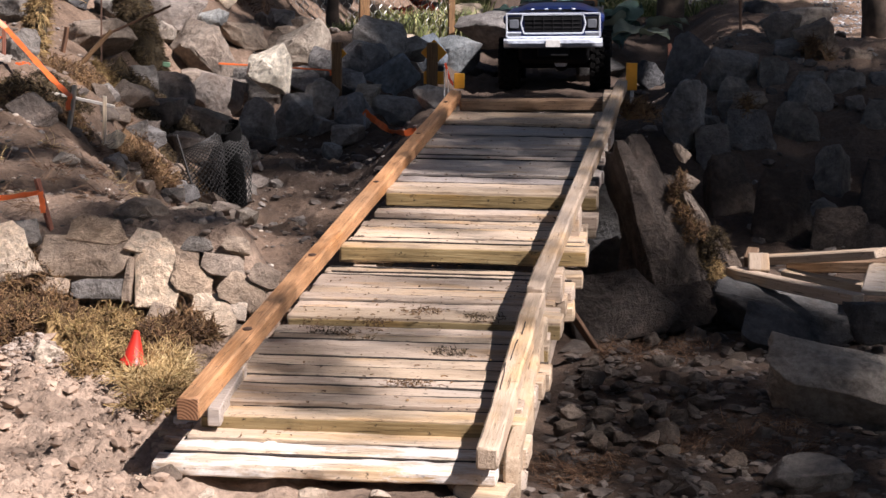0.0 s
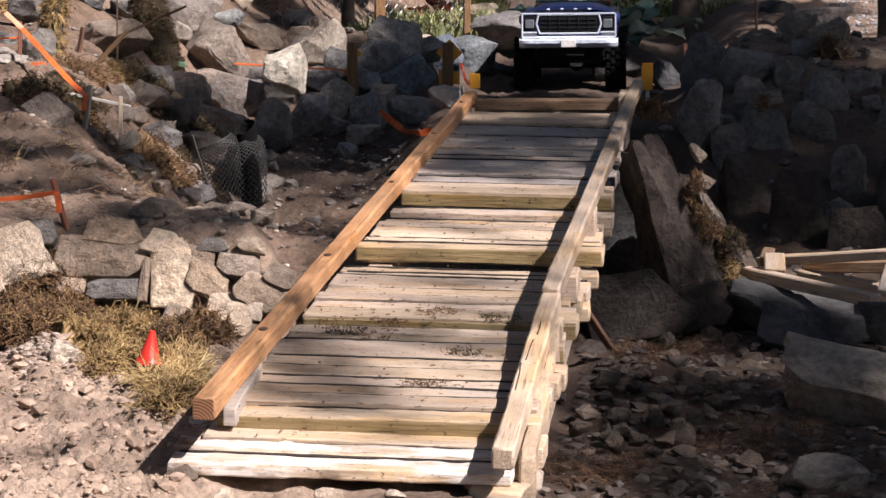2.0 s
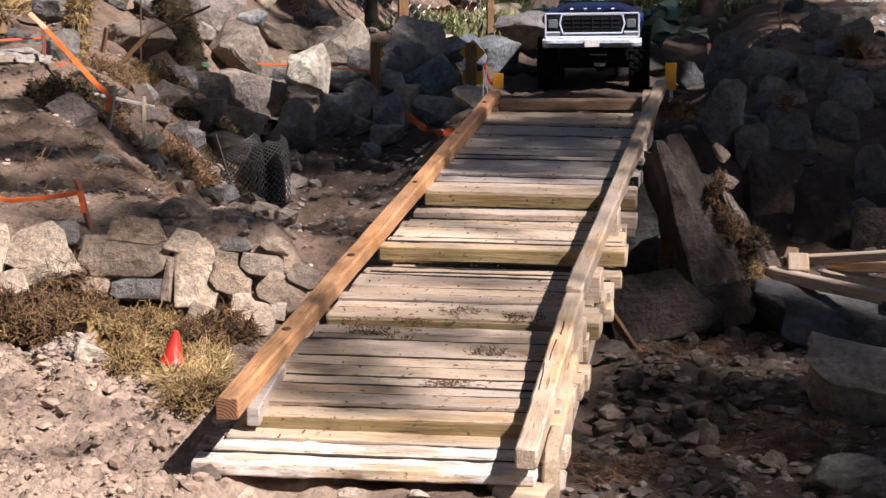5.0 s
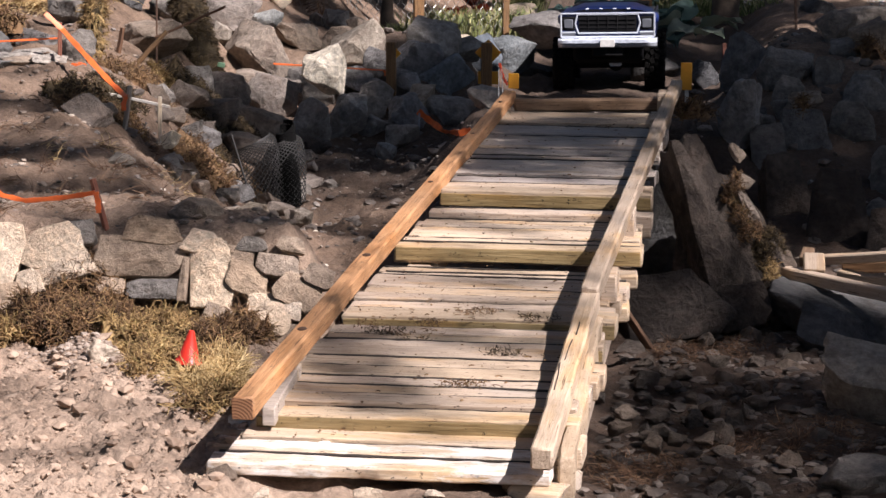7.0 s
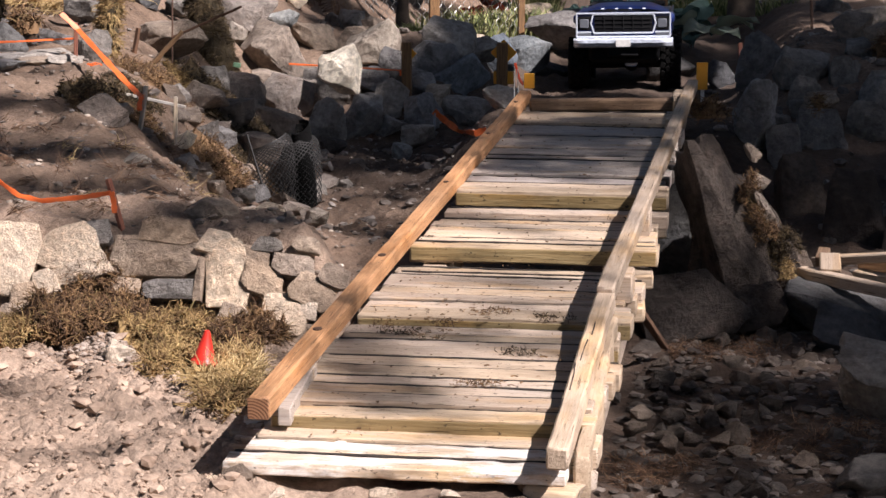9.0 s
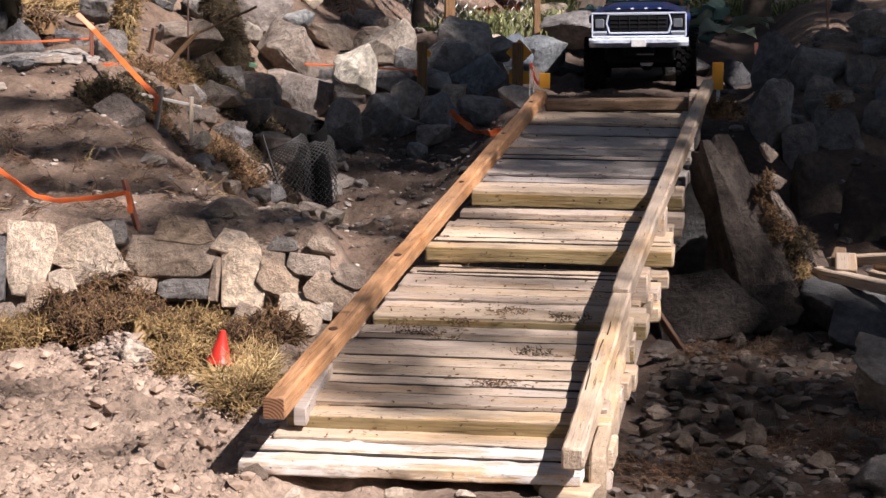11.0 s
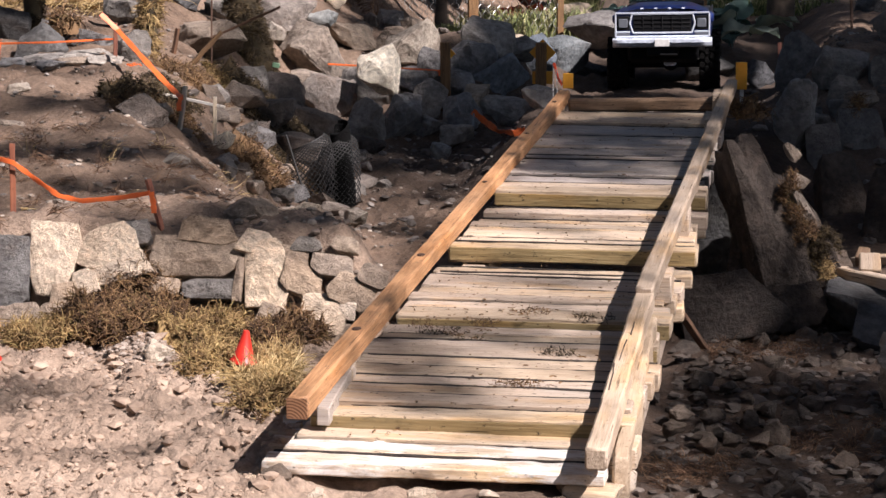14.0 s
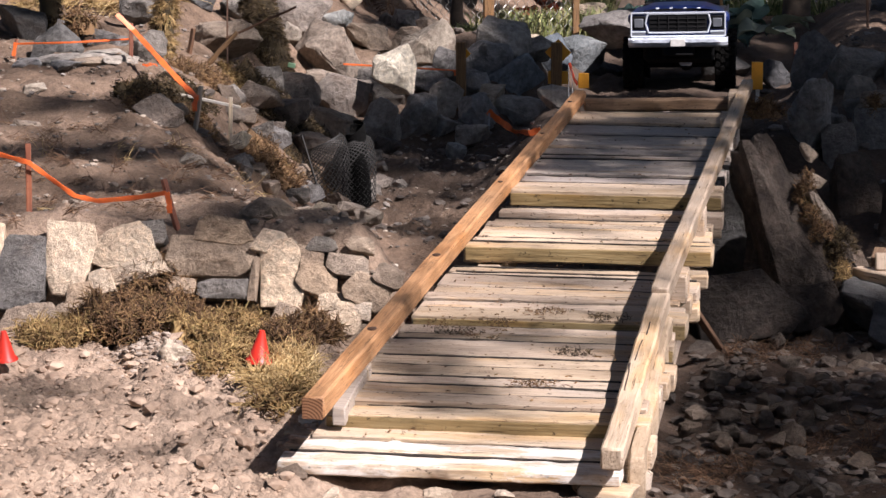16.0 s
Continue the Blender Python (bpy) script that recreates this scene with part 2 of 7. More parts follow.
ORANGE = plain("orange_tape", (0.95, 0.19, 0.045), 0.5, 0, 0.2)
SIGN = plain("amber_sign", (0.80, 0.36, 0.03), 0.5, 0, 0.15)
RED = plain("red_plastic", (0.62, 0.035, 0.02), 0.4, 0, 0.15)
WHITE = plain("white_paint", (0.72, 0.71, 0.68), 0.6, 0, 0.25)
BLACK = plain("black_plastic", (0.007, 0.007, 0.008), 0.7, 0, 0.2, gloss=0.2)
RUBBER = plain("dusty_rubber", (0.009, 0.0085, 0.008), 0.9, 0, 0.5, 120, gloss=0.15)
BUMPER = plain("bumper_chrome", (0.82, 0.88, 0.98), 0.2, 0.4, 0.4, 70)
CHROME = plain("chrome", (0.84, 0.90, 1.0), 0.22, 0.4, 0.1, 90)
BLUE = plain("blue_paint", (0.012, 0.026, 0.125), 0.28, 0, 0.2)
LAMP_GLASS = plain("lamp_glass", (0.14, 0.15, 0.17), 0.12, 0, 0.15)
WIRE = plain("galvanised_wire", (0.45, 0.45, 0.43), 0.5, 0.6, 0.3)
LEAF = plain("leaf_green", (0.07, 0.115, 0.035), 0.6, 0, 0.45, 30)
LEAF_BLUE = plain("blue_green_leaf", (0.13, 0.22, 0.19), 0.6, 0, 0.35, 25)
BARK = plain("bark", (0.085, 0.062, 0.045), 0.9, 0, 0.6, 45)
BARK_MOSSY = plain("mossy_bark", (0.05, 0.037, 0.018), 0.95, 0, 0.6, 70)
GREEN_TAG = plain("green_ribbon", (0.20, 0.36, 0.22), 0.6, 0, 0.3)
RED_ORANGE = plain("red_orange_ribbon", (0.80, 0.09, 0.03), 0.5, 0, 0.2)
BLACK_NET = plain("black_net", (0.022, 0.021, 0.020), 0.7, 0, 0.2)
BLACK_ROLL = plain("dense_black_net", (0.006, 0.006, 0.006), 0.95, 0, 0.2, gloss=0.08)
LEAF_PALE = plain("pale_leaf", (0.36, 0.42, 0.34), 0.6, 0, 0.25, 30)
PINK = plain("pink_petals", (0.6, 0.16, 0.17), 0.6, 0, 0.3, 60)
RUSTY = plain("rusty_stalk", (0.30, 0.08, 0.04), 0.7, 0, 0.3, 60)
GRIME = plain("packed_dirt", (0.034, 0.027, 0.021), 0.95, 0, 0.5, 150)
STEEL = plain("steel", (0.35, 0.35, 0.36), 0.4, 0.8, 0.2)


def strand_build(stops, patch=0.55, scale=48.0):
    def f(t, b):
        g = t.nodes.new("ShaderNodeNewGeometry")
        n = noise_node(t, scale, 5, 0.6)
        c = ramp(t, g.outputs["Random Per Island"], stops).outputs[0]
        lo, hi = 1 - patch, 1 + patch * 0.5
        p = ramp(t, n.outputs[0], [(0.34, (lo, lo * 0.94, lo * 0.9)), (0.5, (1.0, 1.0, 1.0)), (0.68, (hi, hi, hi))]).outputs[0]
        link(t, mix(t, 1.0, c, p, "MULTIPLY"), b.inputs["Base Color"])
        b.inputs["Roughness"].default_value = 0.8
    return f


MOSS = material("dry_moss", strand_build([(0.0, (0.12, 0.068, 0.028)), (0.4, (0.26, 0.165, 0.066)), (0.75, (0.43, 0.295, 0.128)), (1.0, (0.27, 0.205, 0.075))]))
STRAW = material("straw", strand_build([(0.0, (0.30, 0.2, 0.08)), (0.5, (0.48, 0.34, 0.15)), (1.0, (0.6, 0.46, 0.24))]))
CLOD = material("soil_clods", strand_build([(0.0, (0.30, 0.216, 0.156)), (0.5, (0.37, 0.272, 0.20)), (1.0, (0.43, 0.325, 0.245))], 0.35, 90))
CLOD_PALE = material("pale_clods", strand_build([(0.0, (0.22, 0.17, 0.135)), (0.5, (0.30, 0.24, 0.195)), (1.0, (0.39, 0.325, 0.27))], 0.35, 90))
MOSS_DARK = material("dark_moss", strand_build([(0.0, (0.056, 0.030, 0.016)), (0.45, (0.145, 0.080, 0.037)), (0.8, (0.26, 0.155, 0.070)), (1.0, (0.165, 0.115, 0.044))]))
MOSS_TRUNK = material("trunk_moss", strand_build([(0.0, (0.022, 0.014, 0.007)), (0.5, (0.056, 0.037, 0.016)), (1.0, (0.115, 0.080, 0.031))]))
STRAW_RED = material("red_needles", strand_build([(0.0, (0.08, 0.042, 0.025)), (0.5, (0.16, 0.088, 0.05)), (1.0, (0.28, 0.175, 0.10))]))
GRASS = material("grass_blades", strand_build([(0.0, (0.09, 0.125, 0.035)), (0.5, (0.22, 0.25, 0.085)), (1.0, (0.48, 0.44, 0.22))]))
CHIP_TAN = material("tan_chips", strand_build([(0.0, (0.14, 0.11, 0.085)), (0.5, (0.24, 0.19, 0.15)), (1.0, (0.38, 0.32, 0.26))]))
CHIP_PALE_TAN = material("pale_crumbs", strand_build([(0.0, (0.24, 0.19, 0.15)), (0.6, (0.42, 0.35, 0.28)), (1.0, (0.62, 0.55, 0.47))]))
CHIP_PALE = material("pale_gravel", strand_build([(0.0, (0.14, 0.14, 0.145)), (0.5, (0.27, 0.27, 0.28)), (1.0, (0.44, 0.44, 0.445))]))
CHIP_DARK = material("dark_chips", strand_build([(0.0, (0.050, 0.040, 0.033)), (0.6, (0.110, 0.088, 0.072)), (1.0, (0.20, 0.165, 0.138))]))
CROWN = material("crown_leaves", strand_build([(0.0, (0.03, 0.055, 0.015)), (0.5, (0.055, 0.085, 0.025)), (1.0, (0.09, 0.12, 0.04))]))
CHIP = material("stone_chips", strand_build([(0.0, (0.07, 0.058, 0.05)), (0.6, (0.15, 0.125, 0.105)), (1.0, (0.28, 0.25, 0.225))]))


# ---- building helpers ----
def mesh_of(bm, name, mat, smooth=True, sharp=40):
    me = bpy.data.meshes.new(name)
    bm.to_mesh(me)
    bm.free()
    me.materials.append(mat)
    if smooth:
        me.polygons.foreach_set("use_smooth", [True] * len(me.polygons))
        me.set_sharp_from_angle(angle=radians(sharp))
    return me


def part(name, bm, mat, parent=None, label="", m=None, smooth=True, sharp=40):
    ob = new(name, bm if isinstance(bm, bpy.types.Mesh) else mesh_of(bm, name, mat, smooth, sharp))
    if parent is not None:
        ob.parent = parent
    if m is not None:
        ob.matrix_basis = m
    if label:
        ob["label"] = label
    return ob


def thing(name, label, category, m=None, group="", kind=""):
    e = new(name)
    e.empty_display_size = 0.05
    if m is not None:
        e.matrix_basis = m
    return tagged(e, label, category, group, kind)


def box(sx, sy, sz, bevel=0.002, at=(0, 0, 0), m=None, bm=None, cuts=0, rough=0.0, seed=0):
    """A bevelled box, its middle at the given place, its long side cut and made uneven."""
    b = bmesh.new()
    bmesh.ops.create_cube(b, size=1, matrix=Matrix.Diagonal((sx, sy, sz, 1)))
    if cuts:
        ax = max(range(3), key=lambda i: (sx, sy, sz)[i])
        es = [e for e in b.edges if abs((e.verts[0].co - e.verts[1].co)[ax]) > 1e-6]
        bmesh.ops.subdivide_edges(b, edges=es, cuts=cuts, use_grid_fill=True)
    if bevel:
        es = [e for e in b.edges if len(e.link_faces) == 2 and e.calc_face_angle(0) > 0.5]
        bmesh.ops.bevel(b, geom=es, offset=bevel, segments=1, affect="EDGES", profile=0.6)
    if rough:
        for v in b.verts:
            n = noise.noise_vector(v.co * 55 + Vector((seed * 3.1, seed * 1.7, 0))) + noise.noise_vector(v.co * 9 + Vector((seed * 1.1, 0, 4))) * 0.6
            v.co += n * rough
    bmesh.ops.transform(b, matrix=Matrix.Translation(at) @ (m or Matrix()), verts=b.verts)
    if bm is None:
        return b
    tmp = bpy.data.meshes.new("tmp")
    b.to_mesh(tmp)
    b.free()
    bm.from_mesh(tmp)
    bpy.data.meshes.remove(tmp)
    return bm


def cyl(r1, r2, h, seg=16, bm=None, m=None):
    """A round tapered rod from z 0 up."""
    b = bm or bmesh.new()
    mm = (m or Matrix()) @ Matrix.Translation((0, 0, h / 2))
    bmesh.ops.create_cone(b, cap_ends=True, segments=seg, radius1=r1, radius2=r2, depth=h, matrix=mm)
    return b


def tube(points, radius, seg=6, bm=None, taper=1.0):
    b = bm or bmesh.new()
    pts = [Vector(p) for p in points]
    rings = []
    for i, p in enumerate(pts):
        d = (pts[min(i + 1, len(pts) - 1)] - pts[max(i - 1, 0)]).normalized()
        u = d.orthogonal().normalized() if not rings else (lastu - d * lastu.dot(d)).normalized()
        lastu = u
        w = d.cross(u)
        r = radius * (1 + (taper - 1) * i / max(1, len(pts) - 1))
        rings.append([b.verts.new(p + (u * math.cos(a) + w * math.sin(a)) * r) for a in [2 * math.pi * k / seg for k in range(seg)]])
    for a, c in zip(rings, rings[1:]):
        for k in range(seg):
            b.faces.new((a[k], a[(k + 1) % seg], c[(k + 1) % seg], c[k]))
    b.faces.new(rings[0][::-1])
    b.faces.new(rings[-1])
    return b


def chipped(points, w, d, h, seed, mat, rough=0.02, bevel=0.035, cuts=2, base=False):
    """A broken stone: the hull of a few points, its edges knocked off and its faces roughened."""
    b = bmesh.new()
    for p in points:
        b.verts.new(p)
    res = bmesh.ops.convex_hull(b, input=b.verts)
    junk = list({e for e in res["geom_interior"] + res["geom_unused"] if isinstance(e, bmesh.types.BMVert)})
    if junk:
        bmesh.ops.delete(b, geom=junk, context="VERTS")
    bmesh.ops.dissolve_limit(b, angle_limit=radians(15), verts=b.verts, edges=b.edges)
    bmesh.ops.bevel(b, geom=b.edges[:], offset=bevel, segments=1, affect="EDGES", clamp_overlap=True)
    bmesh.ops.triangulate(b, faces=b.faces)
    for _ in range(3):
        long = [e for e in b.edges if e.calc_length() > 0.22]
        if long and len(b.faces) < 5000:
            bmesh.ops.subdivide_edges(b, edges=long, cuts=1)
            bmesh.ops.triangulate(b, faces=b.faces)
    lo = [min(v.co[i] for v in b.verts) for i in range(3)]
    hi = [max(v.co[i] for v in b.verts) for i in range(3)]
    b.normal_update()
    off = Vector((seed * 1.37, seed * 0.71, seed * 2.3))
    for v in b.verts:
        v.co += v.normal * (noise.fractal(v.co * 2.2 + off, 1.0, 2.0, 5) * rough + noise.noise(v.co * 9 + off) * rough * 0.35)
    for v in b.verts:
        for i, s in enumerate((w, d, h)):
            f = (v.co[i] - lo[i]) / (hi[i] - lo[i])
            v.co[i] = (f - (0.0 if base and i == 2 else 0.5)) * s
    return mesh_of(b, "rock", mat, True, 24)


def rock_mesh(w, d, h, seed, mat, cuts=9, sub=3, rough=0.05, flat=0.0):
    """An angular boulder, w by d by h, its base at z 0."""
    rng = random.Random(seed)
    pts = []
    for k in range(15 if cuts > 5 else 26):
        v = Vector((rng.gauss(0, 1), rng.gauss(0, 1), rng.gauss(0, 0.9))).normalized()
        m = max(abs(v.x), abs(v.y), abs(v.z))
        v = v.lerp(v / m, 0.55) * rng.uniform(0.72, 1.0)
        if flat and v.z > flat:
            v.z = flat
        pts.append(v)
    return chipped(pts, w, d, h, seed, mat, 0.05 + rough * 0.4, 0.035, base=True)


def boulder(x, y, z, w, h, label, mat, seed, d=0.75, turn=0.0, lean=0.0, roll=0.0, group="", name="boulder", cuts=9, sub=3, sink=0.14, rough=0.05, flat=0.0):
    w, h = w * 1.12, h * 1.06
    hh = h * (1 + sink)
    ob = new(name, rock_mesh(w, w * d, hh, seed, mat, cuts, sub, rough, flat))
    ob.matrix_basis = pose(x, y + w * d * 0.35, z - h * sink, lean, roll, turn)
    return tagged(ob, label, "rock", group)


# ---- ground ----
# <terrain>
def step(a, b, v):
    t = min(1.0, max(0.0, (v - a) / (b - a)))
    return t * t * (3 - 2 * t)


def height(x, y):
    """The lie of the land: a trench under the bridge, a terrace beside it and banks behind."""
    floor = 0.165 + 0.02 * step(2.6, 4.2, y) - 0.025 * step(4.3, 5.0, y) - 0.022 * step(5.35, 5.75, y)
    base = floor + (0.262 - floor) * (1 - step(2.02, 2.2, y)) * (1 - step(-0.20, -0.12, x))
    end = step(3.62, 3.78, y) * (1 - step(4.0, 4.6, y)) * step(-0.60, -0.46, x) * (1 - step(-0.10, 0.02, x))
    base += 0.10 * end
    base += 0.022 * step(-0.53, -0.48, x) * (1 - step(-0.452, -0.44, x)) * step(1.92, 1.97, y) * (1 - step(2.2, 2.3, y))
    lane = step(-0.66, -0.54, x) * (1 - step(-0.20, -0.08, x)) * (1 - step(5.6, 6.2, y))
    back = step(4.15, 4.9, y) * (1 - lane) * (1 - step(-0.30, -0.1, x))
    backtop = 0.44 - (0.10 + 0.12 * step(4.7, 5.3, y)) * step(-1.2, -0.85, x) - 0.1 * step(5.4, 7.0, y)
    base += (backtop - base) * back
    bank = step(3.40, 4.35, y) * step(-0.15, 0.05, x)
    banktop = 0.365 - 0.09 * step(4.4, 5.4, y) - 0.05 * step(5.4, 6.4, y)
    base += (banktop - base) * bank
    edge = -0.40 - 0.45 * min(0.6, max(0.0, y - 2.6)) - 0.21 * max(0.0, y - 3.2)
    soft = 0.10 + 0.22 * step(2.42, 2.7, y)
    left = 0.262 + 0.10 * step(2.355, 2.43, y) + 0.055 * step(2.5, 4.2, y)
    base += (left - base) * step(-0.03, soft, edge - x) * (1 - step(5.0, 6.0, y))
    far = step(6.5, 8.0, math.hypot(x * 0.9, y))
    return base + (0.22 - base) * far
# </terrain>


def ground_z(x, y):
    z = height(x, y)
    p = Vector((x, y, 0))
    near = 1 - step(7, 14, math.hypot(x, y))
    rough = 0.012 if y > 2.4 or x > -0.4 else 0.016
    z += noise.fractal(p * 5.0, 1.0, 2.0, 3) * 0.016 * near
    z += abs(noise.fractal(p * 19.0, 0.8, 2.1, 4)) * rough * near
    z += noise.fractal(p * 11.0 + Vector((3, 5, 0)), 0.9, 2.0, 4) * 0.014 * step(2.9, 3.1, y) * step(0.55, 0.65, -x) * (1 - step(4.4, 4.8, y))
    z += 0.017 * (1 - step(0.0, 1.0, math.hypot((x + 0.672) / 0.060, (y - 2.268) / 0.050)))
    crumb = (1 - step(2.25, 2.4, y)) * (1 - step(-0.46, -0.42, x)) * step(1.5, 1.6, y) * step(-1.2, -1.0, x)
    if crumb > 0:
        crumb *= (0.35 + 0.65 * step(-0.80, -0.62, x)) * step(-0.45, 0.1, noise.noise(Vector((x * 6, y * 6, 3))) + 0.3 * step(-0.75, -0.6, x))
        q = p + noise.noise_vector(p * 40) * 0.008
        for f, h in ((46, 0.0050), (110, 0.0042)):
            d = noise.voronoi(q * f)[0]
            z += crumb * h * min(1.0, (d[1] - d[0]) * 3.2)
    return z


def build_ground():
    def spread(n, mid, fine, reach):
        k = math.asinh(reach / fine)
        return [mid + fine * math.sinh(k * (2 * i / (n - 1) - 1)) for i in range(n)]
    xs = [-300, -120, -50, -20, -8, -4, -2.6, -2.0] + [-1.7 + 0.0125 * i for i in range(56)] + [-1.0 + 0.0033 * i for i in range(182)] + [-0.3975 + 0.0125 * i for i in range(112)] + [1.1, 1.3, 1.7, 2.5, 4, 8, 20, 50, 120, 300]
    ys = [-300, -100, -30, -10, -3, 0, 0.8, 1.2, 1.4] + [1.55, 1.62] + [1.68 + 0.004 * i for i in range(180)] + [2.4 + 0.0125 * i for i in range(264)] + [5.7 + 0.03 * i for i in range(70)] + [7.9, 8.3, 9, 10, 12, 15, 20, 30, 50, 90, 160, 300]
    verts = [(x, y, ground_z(x, y)) for y in ys for x in xs]
    n = len(xs)
    faces = [(j * n + i, j * n + i + 1, (j + 1) * n + i + 1, (j + 1) * n + i) for j in range(len(ys) - 1) for i in range(n - 1)]
    me = bpy.data.meshes.new("ground")
    me.from_pydata(verts, [], faces)
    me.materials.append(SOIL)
    me.polygons.foreach_set("use_smooth", [True] * len(faces))
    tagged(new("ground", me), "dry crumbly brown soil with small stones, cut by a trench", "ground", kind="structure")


build_ground()

# ---- bridge ----
def plank(y, back, z, left, right, thick=0.018, turn=0.0, mat=None, lean=0.0, rough=0.0009):
    depth = back - y - 0.0042
    seed = int(y * 977) % 91
    b = box(right - left, depth, thick, 0.0013, cuts=31, rough=rough, seed=seed)
    part("plank", b, mat or WOOD_OLD, bridge, m=pose((left + right) / 2, y + depth / 2, z - thick / 2 + 0.0012 * math.sin(seed * 2.7), lean + 0.8 * math.sin(seed * 1.3), 0.25 * math.sin(seed), turn))
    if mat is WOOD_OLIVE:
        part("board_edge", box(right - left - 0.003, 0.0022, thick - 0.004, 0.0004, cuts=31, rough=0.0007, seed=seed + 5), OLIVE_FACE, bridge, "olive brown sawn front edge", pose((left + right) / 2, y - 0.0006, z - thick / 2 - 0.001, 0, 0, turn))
    part("packed_dirt", box(right - left - 0.008, 0.0046, 0.012, 0.0004, cuts=5, rough=0.0009, seed=seed), GRIME, bridge, "dark dirt packed between boards", pose((left + right) / 2, y + depth + 0.0021, z - 0.0064, 0, 0, turn))


def beam(a, b, w, h, mat, name, parent, label="", bevel=0.003, rough=0.0012, twist=0.0, cuts=16):
    """A squared timber from a to b, its grain along its own y."""
    a, b = Vector(a), Vector(b)
    d = b - a
    m = Matrix.Translation((a + b) / 2) @ d.to_track_quat("Y", "Z").to_matrix().to_4x4() @ pose(0, 0, 0, 0, twist, 0)
    return part(name, box(w, d.length, h, bevel, cuts=cuts, rough=rough, seed=len(name)), mat, parent, label, m)


def knot(x, y, z, r, parent, turn=0):
    b = bmesh.new()
    bmesh.ops.create_uvsphere(b, u_segments=12, v_segments=6, radius=1)
    bmesh.ops.transform(b, matrix=pose(x, y, z, 0, 0, turn) @ Matrix.Diagonal((r, r * 1.5, 0.0012, 1)), verts=b.verts)
    part("knot", b, KNOT, parent, "dark brown knot")


KNOT = plain("wood_knot", (0.06, 0.03, 0.018), 0.7)
bridge = thing("footbridge", "small weathered plank bridge with timber side rails over a trench", "bridge")
# lowest step, worn and chalky
plank(1.848, 1.885, 0.285, -0.449, -0.165, 0.010, 0.4, WOOD_CHALK, rough=0.0014)
plank(1.885, 1.917, 0.286, -0.438, -0.150, 0.018, 0.2, WOOD_CHALK, rough=0.0012)
plank(1.917, 1.968, 0.287, -0.434, -0.144, 0.018, -0.5, WOOD_PALE)
# main deck
plank(1.946, 1.983, 0.301, -0.428, -0.149, 0.019, 0.3, WOOD_OLIVE)
plank(1.979, 2.014, 0.3045, -0.424, -0.154, 0.018, 0.5)
plank(2.016, 2.047, 0.304, -0.425, -0.150, 0.018, 0.3)
plank(2.047, 2.078, 0.304, -0.423, -0.147, 0.018, -0.2)
plank(2.078, 2.118, 0.304, -0.426, -0.143, 0.018, -0.3)
plank(2.120, 2.159, 0.303, -0.422, -0.140, 0.018, 0.1)
plank(2.159, 2.223, 0.304, -0.424, -0.153, 0.018, 0.4)
plank(2.225, 2.256, 0.301, -0.420, -0.148, 0.018, -0.6, WOOD_OLIVE)
plank(2.258, 2.293, 0.301, -0.422, -0.151, 0.018, 0.2)
plank(2.313, 2.359, 0.305, -0.418, -0.142, 0.018, 0.3, WOOD_OLIVE)
plank(2.359, 2.394, 0.304, -0.420, -0.147, 0.018, -0.3)
plank(2.397, 2.427, 0.305, -0.421, -0.155, 0.018, 0.1)
plank(2.429, 2.466, 0.304, -0.417, -0.145, 0.018, 0.2)
plank(2.469, 2.528, 0.305, -0.419, -0.141, 0.018, -0.2)
plank(2.534, 2.561, 0.302, -0.416, -0.152, 0.018, 0.5)
plank(2.564, 2.589, 0.301, -0.422, -0.156, 0.018, -0.4)
# second length, one board higher, its first board proud over a gap
plank(2.627, 2.657, 0.318, -0.414, -0.134, 0.019, 0.1, WOOD_OLIVE)
plank(2.667, 2.698, 0.314, -0.412, -0.139, 0.018, -0.2, WOOD_PALE)
plank(2.702, 2.762, 0.315, -0.409, -0.140, 0.018, 0.2, WOOD_PALE)
plank(2.766, 2.795, 0.314, -0.411, -0.147, 0.018, -0.4)
plank(2.799, 2.825, 0.314, -0.406, -0.143, 0.018, 0.3)
plank(2.825, 2.856, 0.322, -0.403, -0.132, 0.017, 0.0)
# third length
plank(2.891, 2.933, 0.335, -0.398, -0.136, 0.019, 0.0, WOOD_OLIVE)
plank(2.933, 2.976, 0.334, -0.400, -0.138, 0.018, 0.2)
plank(2.980, 3.024, 0.334, -0.397, -0.145, 0.018, -0.2, WOOD_GREY)
plank(3.029, 3.088, 0.335, -0.402, -0.140, 0.018, 0.2, WOOD_GREY)
plank(3.093, 3.174, 0.334, -0.399, -0.137, 0.018, -0.1, WOOD_GREY)
plank(3.179, 3.214, 0.333, -0.401, -0.146, 0.018, 0.6, WOOD_GREY)
plank(3.219, 3.265, 0.333, -0.404, -0.141, 0.018, -0.3, WOOD_GREY)
plank(3.271, 3.340, 0.334, -0.400, -0.143, 0.018, 0.3, WOOD_GREY)
plank(3.345, 3.400, 0.333, -0.402, -0.146, 0.018, 0.0, WOOD_GREY)
plank(3.406, 3.493, 0.334, -0.399, -0.141, 0.018, -0.2, WOOD_GREY)
plank(3.504, 3.628, 0.336, -0.400, -0.150, 0.018, 0.3)
# side timbers under the deck
beam((-0.385, 1.99, 0.268), (-0.385, 3.88, 0.303), 0.03, 0.03, WOOD_OLD, "stringer", bridge)
beam((-0.170, 1.93, 0.262), (-0.168, 3.88, 0.303), 0.03, 0.034, WOOD_OLD, "stringer", bridge)
beam((-0.386, 3.630 + 0.010, 0.3435), (-0.150, 3.655 + 0.012, 0.3450), 0.019, 0.020, WOOD_BEAM, "end_beam", bridge, "brown end beam")
